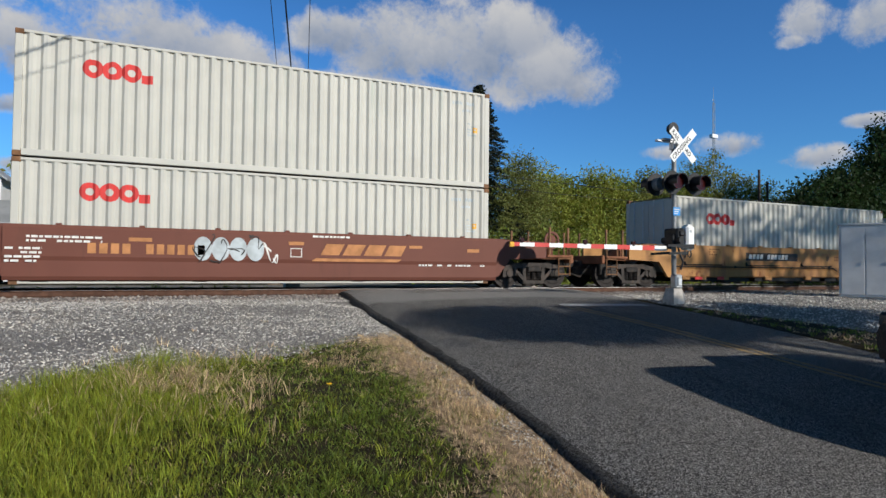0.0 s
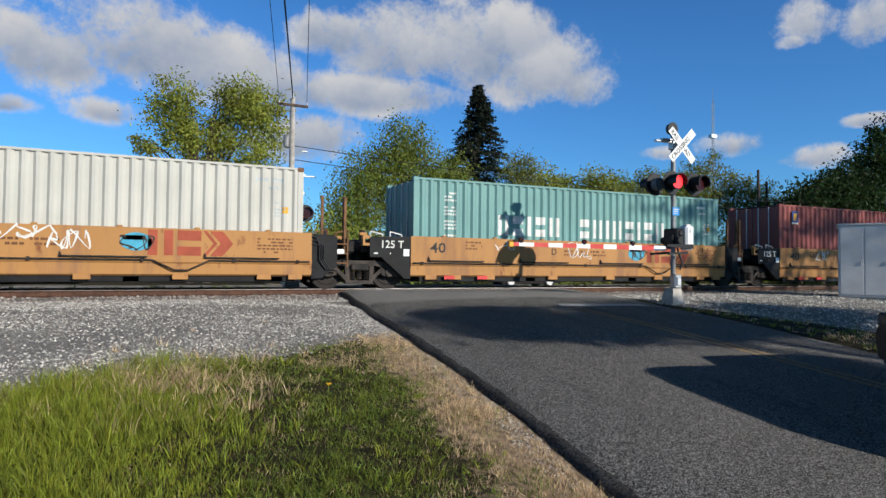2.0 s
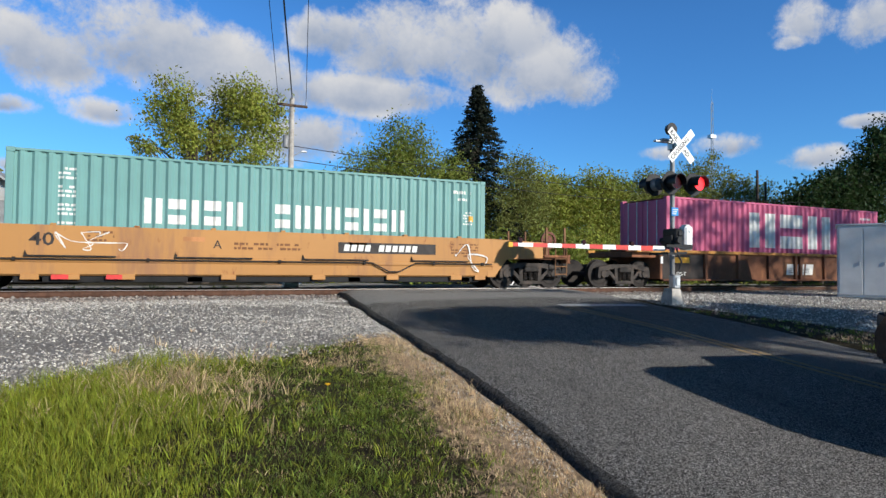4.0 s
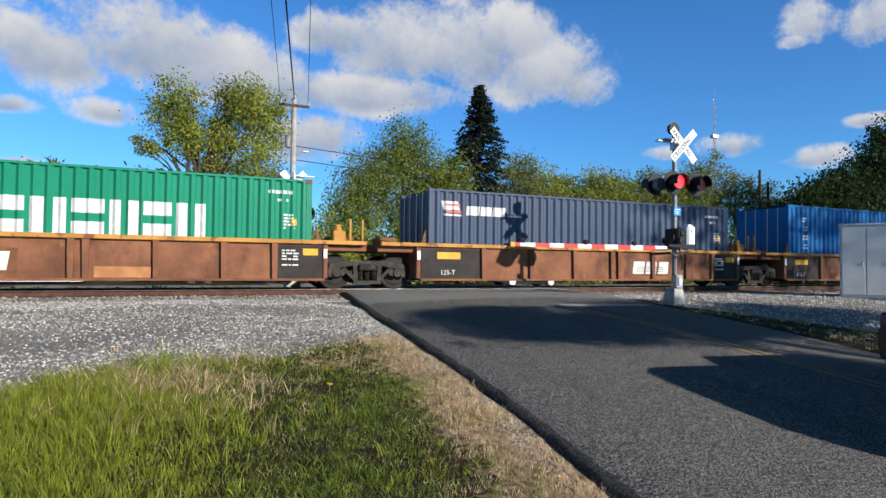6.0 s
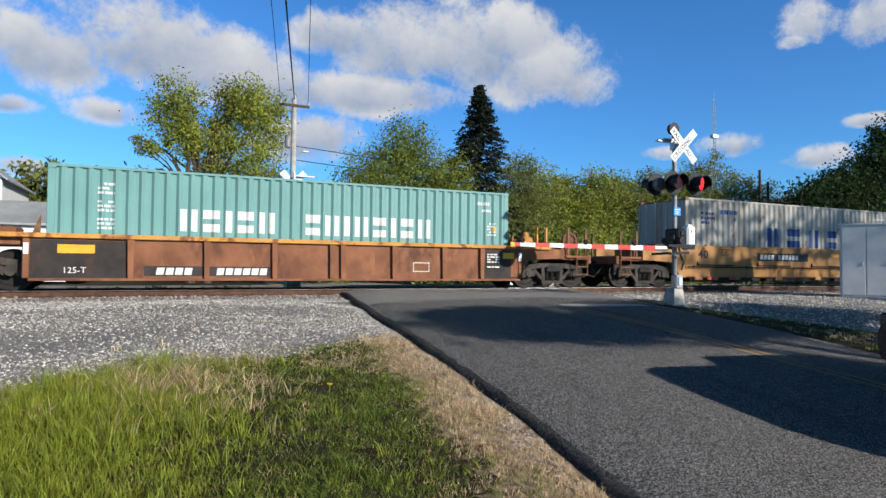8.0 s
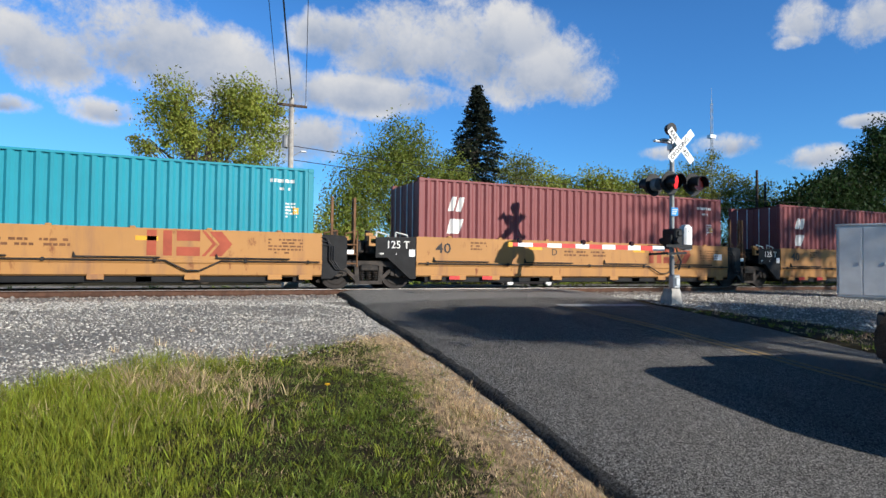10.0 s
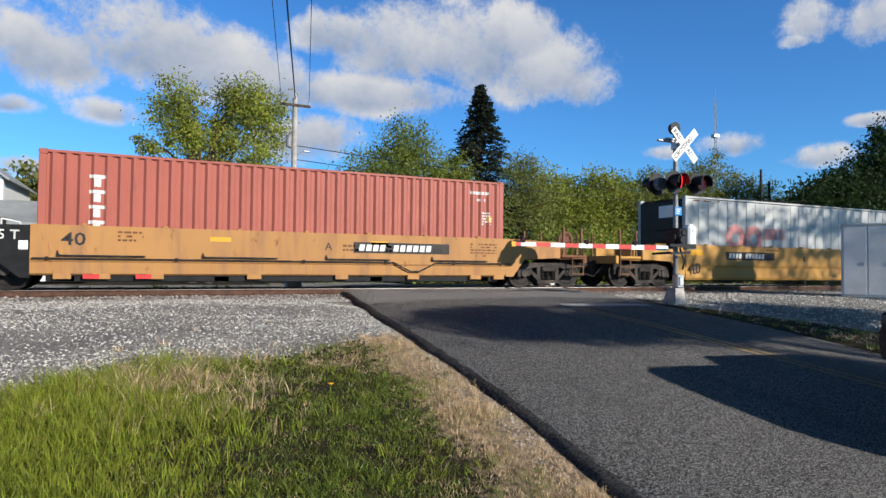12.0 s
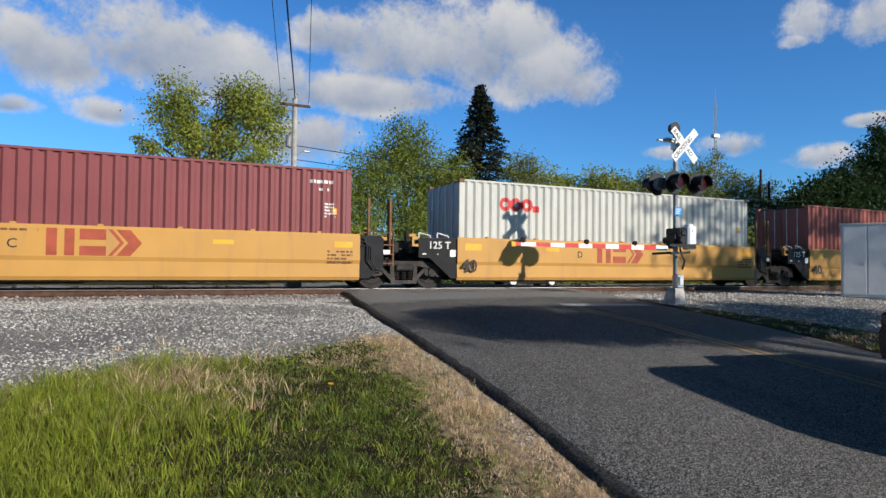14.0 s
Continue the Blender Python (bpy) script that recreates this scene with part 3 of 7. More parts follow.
# ======== loose stones and grass ========
def scatter_stones(name, count, xr, yr, size, mat, want, label):
    x, y = RNG.uniform(*xr, count), RNG.uniform(*yr, count)
    inside = (x > road_left(y) - 0.10) & (x < road_left(y) + ROAD_WIDE + 0.1)
    keep = (want(x, y) > RNG.random(count)) & ~inside
    x, y = x[keep], y[keep]
    n = len(x)
    s = size * (0.5 + RNG.random(n) ** 2)
    unit = np.array([(1, 0, 0), (-1, 0, 0), (0, 1, 0), (0, -1, 0), (0, 0, 1), (0, 0, -1)], dtype=np.float32)
    v = unit[None] + (RNG.random((n, 6, 3)) - 0.5) * 0.9
    a = RNG.uniform(0, 6.28, n)
    ca, sa = np.cos(a)[:, None], np.sin(a)[:, None]
    vx, vy, vz = v[..., 0], v[..., 1], v[..., 2]
    st = s[:, None]
    out = np.stack([x[:, None] + st * (vx * ca - vy * sa), y[:, None] + st * 0.8 * (vx * sa + vy * ca),
                    ground_z(x, y)[:, None] + st * (0.25 + 0.6 * vz)], -1).reshape(-1, 3)
    f = np.array([(0, 2, 4), (2, 1, 4), (1, 3, 4), (3, 0, 4), (2, 0, 5), (1, 2, 5), (3, 1, 5), (0, 3, 5)])
    fs = (f[None] + 6 * np.arange(n)[:, None, None]).reshape(-1, 3)
    return tagged(new(name, soup(name, out, fs, mat)), label, "gravel", kind="stuff")


scatter_stones("gravel", 90000, (-8, 4.6), (6.0, 15.6), 0.016, M["stone"], lambda x, y: 0.9 * gravel_share(x, y) * np.clip(0.70 + 0.9 * ripple(0.45 * x, 0.8 * y), 0.10, 1), "pale crushed limestone gravel on the level ground")
scatter_stones("ballast", 30000, (-14, 40), (15.2, 20.4), 0.034, M["stone_dark"], lambda x, y: np.where(np.abs(y - TRACK_Y) < 0.6, 0.5, 0.9), "brown-grey ballast stones along the track")
scatter_stones("gravel", 24000, (11.5, 30), (6, 15.6), 0.030, M["stone"], lambda x, y: 0.8 * gravel_share(x, y), "pale crushed stone beyond the road")
scatter_stones("grit", 30000, (2.3, 4.3), (2.6, 11.5), 0.010, M["stone"], lambda x, y: np.clip(1.1 - np.abs(road_left(y) - x - 0.24) / 0.26, 0, 1), "loose grit along the road edge")


def blades(name, count, xr, yr, tall, wide, lean, mat, want, label, category="grass"):
    tuft = max(1, count // 13)
    cx, cy = np.repeat(RNG.uniform(*xr, tuft), 13), np.repeat(RNG.uniform(*yr, tuft), 13)
    grow = np.repeat(0.4 + 1.1 * RNG.random(tuft) ** 1.3, 13)
    count = tuft * 13
    ox, oy = RNG.normal(0, 0.036, count), RNG.normal(0, 0.036, count)
    x, y = cx + ox, cy + oy
    inside = (x > road_left(y) - 0.16) & (x < road_left(y) + ROAD_WIDE + 0.12)
    keep = (want(cx, cy) > np.repeat(RNG.random(tuft), 13)) & (RNG.random(count) < 0.92) & ~inside
    x, y, ox, oy, grow = x[keep], y[keep], ox[keep], oy[keep], grow[keep]
    n = len(x)
    h = tall(x, y) * (0.45 + 0.75 * RNG.random(n)) * grow
    a, l = np.arctan2(oy, ox) + RNG.normal(0, 0.6, n), lean * (0.3 + RNG.random(n)) * h
    b = RNG.uniform(0, 6.28, n)
    w = wide * (0.7 + 0.6 * RNG.random(n))
    dx, dy, wx, wy = np.cos(a) * l, np.sin(a) * l, np.cos(b) * w, np.sin(b) * w
    z = ground_z(x, y) - 0.01
    p = lambda ox, oy, oz: np.stack([x + ox, y + oy, z + oz], -1)
    v = np.stack([p(-wx, -wy, 0), p(wx, wy, 0), p(0.35 * dx + 0.8 * wx, 0.35 * dy + 0.8 * wy, 0.6 * h), p(0.35 * dx - 0.8 * wx, 0.35 * dy - 0.8 * wy, 0.6 * h), p(dx, dy, h)], 1)
    f = np.array([(0, 1, 2), (0, 2, 3), (3, 2, 4)])
    fs = (f[None] + 5 * np.arange(n)[:, None, None]).reshape(-1, 3)
    return tagged(new(name, soup(name, v.reshape(-1, 3), fs, mat)), label, category, kind="stuff")


def soil_share(x, y):
    return 1 - gravel_share(x, y)


def lush(x, y):
    """Dense tall grass away from the road and close to the viewer."""
    return np.clip(1.0 - dryness(x, y) * 1.1, 0, 1) * np.clip(soil_share(x, y) * 1.2, 0, 1)


def patch(x, y, k=1.0):
    return np.clip(0.55 + 0.9 * ripple(0.9 * k * x + 3, 1.1 * k * y), 0, 1)


left_side = lambda x, y: np.clip((0.75 - x + 0.12 * (y - 5) + 0.5 * ripple(0.8 * x, 1.1 * y)) / 1.1, 0, 1)
blades("tall_grass", 210000, (-4.0, 2.8), (3.2, 9.0), lambda x, y: 0.055 + 0.12 * left_side(x, y) * (0.3 + 1.0 * patch(x, y, 1.2)), 0.0021, 0.6, M["grass_green"], lambda x, y: lush(x, y) * (0.12 + 0.88 * left_side(x, y)) * (0.4 + 0.6 * patch(x, y, 1.4)), "lush bright green grass on the verge")
blades("short_grass", 190000, (-4.0, 3.6), (3.0, 9.8), lambda x, y: 0.030 + 0.055 * patch(x, y, 1.5), 0.0026, 1.1, M["grass_deep"], lambda x, y: np.clip(lush(x, y) + 0.10, 0, 1) * soil_share(x, y) * (0.35 + 0.65 * patch(x, y, 1.6)), "short dark green grass and clover on the verge")
blades("dry_grass", 300000, (-3.5, 4.2), (2.6, 10.4), lambda x, y: 0.035 + 0.06 * patch(x, y, 2.2) * dryness(x, y), 0.0020, 0.7, M["grass_dry"], lambda x, y: soil_share(x, y) * np.clip(0.08 + 0.92 * dryness(x, y) * (0.45 + 0.55 * patch(x, y, 2.6)) + 0.45 * np.clip((y - 6.6) / 1.5, 0, 1) * patch(x, y, 0.7), 0, 1), "dry straw-coloured grass at the road edge")
blades("seed_stalks", 700, (-4.5, 3.0), (3.2, 9.2), lambda x, y: 0.17 + 0.08 * left_side(x, y), 0.0016, 0.35, M["grass_dry"], lambda x, y: soil_share(x, y) * patch(x, y, 0.9) * (0.25 + 0.75 * left_side(x, y)), "thin pale seed stalks standing over the grass")
straw = lambda x, y: np.clip(1.3 * np.exp(-((x - 0.1) / 0.6) ** 2 - ((y - 7.4) / 0.6) ** 2) + 0.8 * np.exp(-((x - 0.9) / 0.3) ** 2 - ((y - 8.3) / 0.4) ** 2) + 0.3 * (patch(x, y, 1.9) > 0.8), 0, 1)
blades("straw_tufts", 20000, (-1.6, 2.0), (5.6, 9.2), lambda x, y: 0.13 + 0.08 * patch(x, y, 2.0), 0.0030, 1.0, M["grass_dry"], lambda x, y: soil_share(x, y) * straw(x, y), "tufts of dead straw standing in the green grass")
blades("broad_grass", 8000, (-4.5, 3.4), (3.0, 9.6), lambda x, y: 0.10 + 0.12 * left_side(x, y), 0.0042, 0.9, M["grass_green"], lambda x, y: lush(x, y) * 0.75 * (patch(x, y, 2.3) > 0.45), "broad-bladed coarse grass clumps on the verge")
blades("weeds", 2500, (-6, 4.0), (8.2, 12), lambda x, y: 0.10 + 0 * x, 0.004, 0.5, M["grass_dry"], lambda x, y: 0.5 * (gravel_share(x, y) < 0.8) + 0.05, "thin dry weeds in the gravel", "weeds")
blades("verge_grass", 26000, (11.0, 26), (3, 11.5), lambda x, y: 0.06 + 0 * x, 0.007, 0.6, M["grass_deep"], lambda x, y: soil_share(x, y), "short green grass strip beside the road")
blades("dry_verge_grass", 14000, (11.0, 24), (4, 11.5), lambda x, y: 0.07 + 0 * x, 0.007, 0.8, M["grass_dry"], lambda x, y: soil_share(x, y) * patch(x, y, 0.8), "dry straw grass mixed into the roadside strip")
blades("far_grass", 30000, (-40, 60), (21.2, 34), lambda x, y: 0.12 + 0 * x, 0.015, 0.5, M["grass_deep"], lambda x, y: soil_share(x, y), "green grass beyond the track")

# ======== the train ========
LONG, HALF = 12.192, 1.219
SPEED, SLOW = 20.3717, 0.01227          # metres a second, and how it eases


def run(t):
    return SPEED * t - SLOW * t * t


RIDGE = (0.27, 0.50, 0.77)


def wave(x, depth=0.055, period=0.278):
    """How far the corrugated wall stands in at x."""
    u = (x / period) % 1.0
    a, b, c = RIDGE
    return depth * (0 if u < a else (u - a) / (b - a) if u < b else 1 if u < c else (1 - u) / (1 - c))


def corrugated(bm, along, x0, x1, y, z0, z1, out, depth=0.036, period=0.278):
    """A corrugated sheet from x0 to x1 (or across, along='y'), its outer face at y."""
    xs, i = [x0], math.floor(x0 / period)
    while True:
        for u in (0.0, *RIDGE):
            x = (i + u) * period
            if x0 + 0.01 < x < x1 - 0.01:
                xs.append(x)
        i += 1
        if i * period > x1:
            break
    xs.append(x1)
    prev = None
    for x in xs:
        yy = y - out * wave(x, depth, period)
        place = (lambda z: (x, yy, z)) if along == "x" else (lambda z: (yy, x, z))
        cur = (bm.verts.new(place(z0)), bm.verts.new(place(z1)))
        if prev:
            bm.faces.new((prev[0], cur[0], cur[1], prev[1]))
        prev = cur
    return bm


BOXES = {}


def container(key, colour, tall, label, group="containers on the train", reefer=False):
    """A forty-foot container: local x along it from its left end, y across, z from its base."""
    made = (colour, tall, reefer)
    if made in BOXES:
        ob = copy_thing(BOXES[made], pose(0, 0, 0))
        return tagged(ob, label)
    mat = M[colour]
    box_ob = empty("shipping_container" if not reefer else "refrigerated_container", pose(0, 0, 0), label, "container", group)
    if colour not in EDGE:
        EDGE[colour] = mat
    edge = EDGE[colour]
    for s in (-1, 1):
        bm = bmesh.new()
        if reefer:
            xs = np.linspace(0.17, LONG - 0.17, 25)
            box(bm, 0.1, LONG - 0.1, s * (HALF - 0.03), s * (HALF - 0.06), 0.16, tall - 0.1)
            part("side_panel", bm, mat, box_ob)
            bm = bmesh.new()
            for x in xs:
                box(bm, x - 0.012, x + 0.012, s * (HALF - 0.031), s * (HALF - 0.012), 0.17, tall - 0.12)
            part("panel_seam", bm, mat, box_ob)
        else:
            corrugated(bm, "x", 0.16, LONG - 0.16, s * (HALF - 0.008), 0.15, tall - 0.06, s, 0.055)
            part("side_panel", bm, mat, box_ob)
        bm = bmesh.new()
        box(bm, 0.17, LONG - 0.17, s * (HALF - 0.06), s * HALF, tall - 0.075, tall - 0.012, 0.008)
        part("top_rail", bm, edge, box_ob)
        bm = bmesh.new()
        box(bm, 0.17, LONG - 0.17, s * (HALF - 0.09), s * (HALF - 0.001), 0.02, 0.165, 0.01)
        part("bottom_rail", bm, edge, box_ob)
        for x0, x1 in ((0.0, 0.165), (LONG - 0.165, LONG)):
            bm = bmesh.new()
            box(bm, x0 + 0.004, x1 - 0.004, s * (HALF - 0.16), s * (HALF - 0.003), 0.118, tall - 0.118, 0.012)
            part("corner_post", bm, edge, box_ob)
            for z in (0.0, tall - 0.118):
                bm = bmesh.new()
                box(bm, x0, x1 + (0.012 if x0 == 0 else 0), s * (HALF - 0.16), s * HALF, z, z + 0.118, 0.01)
                part("corner_casting", bm, M["post_rust"] if colour.startswith(("white", "green", "dirty")) else edge, box_ob)
    bm = bmesh.new()
    corrugated(bm, "x", 0.1, LONG - 0.1, tall - 0.03, -HALF + 0.05, HALF - 0.05, 1, 0.02, 0.21)
    for v in bm.verts:
        v.co.y, v.co.z = v.co.z, v.co.y
    part("roof_panel", bm, mat, box_ob)
    bm = bmesh.new()
    corrugated(bm, "y", -HALF + 0.15, HALF - 0.15, LONG - 0.03, 0.1, tall - 0.08, 1, 0.045, 0.25)
    part("end_wall", bm, mat, box_ob)
    if reefer:
        bm = bmesh.new()
        box(bm, -0.02, 0.1, -1.06, 1.06, 0.15, tall - 0.12, 0.02)
        box(bm, -0.10, -0.02, -0.95, 0.95, 0.2, 1.0, 0.03)
        box(bm, -0.12, -0.02, -0.95, 0.2, 1.1, 1.7, 0.04)
        part("cooling_unit", bm, M["signal_black"], box_ob, "dark cooling machinery")
        bm = bmesh.new()
        for k in (-0.48, 0.48):
            ring(bm, k, 2.2, 0.02, 0.36, 0.02, 0.06, 14)
        bmesh.ops.rotate(bm, verts=bm.verts, cent=(0, 0, 0), matrix=Euler((0, 0, radians(-90))).to_matrix())
        part("fan", bm, M["galv"], box_ob)
        bm = bmesh.new()
        box(bm, -0.05, -0.02, -0.92, 0.05, 2.15, 2.6, 0.01)
        part("unit_plate", bm, M["sign_white"], box_ob, "white makers plate")
    else:
        for s in (-1, 1):
            bm = bmesh.new()
            a, b = sorted((0.012 * s, s * (HALF - 0.16)))
            box(bm, 0.02, 0.07, a, b, 0.13, tall - 0.1, 0.01)
            for z in (0.75, 1.35, 1.95):
                box(bm, 0.008, 0.02, a + 0.06, b - 0.06, z, z + 0.08)
            leaf = part("door", bm, mat, box_ob)
            for y in (0.28, 0.75):
                bm = bmesh.new()
                tube(bm, (-0.005, s * y, 0.12), (-0.005, s * y, tall - 0.1), 0.018, n=6)
                part("lock_rod", bm, M["galv"], leaf, "galvanised lock rod")
    bm = bmesh.new()
    box(bm, 0.1, LONG - 0.1, -HALF + 0.08, HALF - 0.08, 0.03, 0.15)
    part("floor", bm, M["tie"], box_ob)
    BOXES[made] = box_ob
    return box_ob


EDGE = {}


def onto_wall(me, flat_y):
    """Bends a flat marking into the corrugation of the wall behind it."""
    bm = bmesh.new()
    bm.from_mesh(me)
    xs = [v.co.x for v in bm.verts]
    i = math.floor(min(xs) / 0.278)
    while i * 0.278 < max(xs):
        for u in (0.0, *RIDGE):
            bmesh.ops.bisect_plane(bm, geom=bm.verts[:] + bm.edges[:] + bm.faces[:], plane_co=((i + u) * 0.278, 0, 0), plane_no=(1, 0, 0))
        i += 1
    for v in bm.verts:
        v.co.y += wave(v.co.x + 1e-5)
    bm.to_mesh(me)
    bm.free()


WALL = -HALF + 0.008 - 0.004


def mark(parent, shapes, mat, name="logo_shape", bend=True, y=None):
    """Flat painted shapes (polygons in x, z) on the near wall; one mesh."""
    y = WALL if y is None else y
    bm = bmesh.new()
    for pts in shapes:
        prism(bm, pts, y, y + 0.003)
    me = mesh_of(name, bm, mat)
    if bend:
        onto_wall(me, y)
    return part(name, me, mat, parent)


def rect(x0, x1, z0, z1, slant=0.0):
    return [(x0, z0), (x1, z0), (x1 + slant, z1), (x0 + slant, z1)]


def round_mark(parent, cx, cz, r1, r2, mat, name="logo_ring", bend=True, y=None, a0=0.0, a1=360.0, sx=1.0, n=20):
    """A painted disc, ring or arc on the near wall."""
    y = WALL if y is None else y
    bm = bmesh.new()
    if a1 - a0 < 360:
        sheet_arc(bm, cx, cz, r1, r2, a0, a1, y, y + 0.003, n)
    else:
        ring(bm, cx, cz, r1, r2, y, y + 0.003, n)
    for v in bm.verts:
        v.co.x = cx + sx * (v.co.x - cx)
    me = mesh_of(name, bm, mat)
    if bend:
        onto_wall(me, y)
    return part(name, me, mat, parent)


def blocks(parent, shapes, mat, name="white_block", bend=True, y=None, cut=False):
    """A row of painted blocks, each a part of its own; with cut, each is stencilled in two strips."""
    for i, sh in enumerate(shapes):
        a, b, c_, d = (Vector(p) for p in sh)
        if not cut or (b - a).length < 0.2:
            mark(parent, [sh], mat, name, bend, y)
        elif i % 2:
            mark(parent, [[a, b, b.lerp(c_, 0.36), a.lerp(d, 0.36)], [a.lerp(d, 0.60), b.lerp(c_, 0.60), c_, d]], mat, name, bend, y)
        else:
            mark(parent, [[a, a.lerp(b, 0.38), d.lerp(c_, 0.38), d], [a.lerp(b, 0.64), b, c_, d.lerp(c_, 0.64)]], mat, name, bend, y)


def bars(x0, z0, widths, tall, gap, slant=0.0):
    out, x = [], x0
    for w in widths:
        if w > 0:
            out.append(rect(x, x + w, z0, z0 + tall, slant))
        x += abs(w) + gap
    return out


def fine_print(parent, x, z, tall, y=None, mat="mark_white", rows=3, seed=0, wide=0.7, bend=True):
    """Small unreadable writing as thin bars."""
    r = random.Random(seed)
    shapes = []
    for k in range(rows):
        xx = x
        while xx < x + wide:
            w = r.uniform(0.05, 0.16)
            if r.random() < 0.8:
                shapes.append(rect(xx, min(xx + w, x + wide), z - k * tall * 1.9, z - k * tall * 1.9 + tall))
            xx += w + 0.03
    tagged(mark(parent, shapes, M[mat], "small_print", bend, y), kind="stuff")


def red_rings(c, x, z, size, mat="mark_red"):
    """A red emblem: three rings and a block."""
    for k in range(3):
        round_mark(c, x + 0.93 * k * size, z, 0.20 * size, 0.5 * size, M[mat])
    mark(c, [rect(x + 2.36 * size, x + 2.92 * size, z - 0.5 * size, z - 0.02 * size)], M[mat], "logo_block")


def marks_right(c, tall, tint="mark_white", seed=1):
    """Ownership and weight panels near the right end."""
    fine_print(c, LONG - 1.25, tall - 0.42, 0.09, rows=1, seed=seed, wide=0.75, mat=tint)
    fine_print(c, LONG - 0.9, tall - 0.62, 0.07, rows=1, seed=seed + 1, wide=0.3, mat=tint)
    fine_print(c, LONG - 0.75, tall - 1.0, 0.045, rows=5, seed=seed + 2, wide=0.3, mat=tint)
    mark(c, [rect(LONG - 0.55, LONG - 0.40, tall - 1.25, tall - 1.08)], M["mark_yellow"], "sticker")


HC, STD = 2.896, 2.591
TOP = 0.37
# key: start, colour, height, base above rail
ROLL_CALL = [("A", -3.17, "white_box", HC, 0.15), ("A2", -3.17, "white_box", HC, 0.15 + HC + 0.02), ("B", 16.48, "white_box", HC, 0.40), ("C", 31.9, "white_box", HC, TOP),
             ("D", 47.26, "teal_box", HC, TOP), ("E", 62.77, "red_box", HC, TOP), ("F", 78.05, "teal_box", HC, TOP), ("G0", 97.55, "pink_box", HC, TOP),
             ("G", 113.19, "green_box", STD, TOP), ("H", 128.8, "navy_box", STD, TOP), ("I", 144.3, "blue_box", HC, TOP), ("J", 159.7, "teal_box", STD, TOP),
             ("K", 179.24, "dirty_box", HC, TOP), ("L", 194.0, "cyan_box", HC, TOP), ("M", 209.26, "maroon_box", HC, TOP), ("N", 224.68, "maroon_box", HC, TOP),
             ("O", 240.0, "faded_red_box", HC, TOP), ("P", 259.69, "reefer_box", HC, 0.40), ("Q", 275.27, "maroon_box", HC, 0.40), ("R", 290.77, "white_box", HC, 0.40),
             ("S", 306.42, "faded_red_box", HC, 0.40)]
SAYS = {"white_box": "off-white corrugated steel container with red ring markings", "teal_box": "faded teal container with a row of white block lettering",
        "red_box": "oxide red corrugated steel container with a small blue plate", "pink_box": "magenta pink corrugated container with white block marks",
        "green_box": "bright green corrugated container with bold white block marks", "navy_box": "faded navy blue container with white and red marks",
        "blue_box": "bright blue corrugated container with a white arched emblem", "dirty_box": "rust-streaked dirty white container with dark blue marks",
        "cyan_box": "turquoise corrugated steel container riding in a well car", "maroon_box": "maroon corrugated steel container with white marks",
        "faded_red_box": "sun-faded red corrugated steel container in a well car", "reefer_box": "smooth white refrigerated container with faded pink rings"}
C = {}
for key, s0, colour, tall, base in ROLL_CALL:
    C[key] = container(key, colour, tall, SAYS[colour], reefer=colour == "reefer_box")
tagged(C["A2"], "off-white container stacked on another in a brown well car")
tagged(C["Q"], "maroon container with a black and yellow plate near one end")
tagged(C["O"], "sun-faded red container with white marks down one end")


def heights(key):
    return [r for r in ROLL_CALL if r[0] == key][0][3]

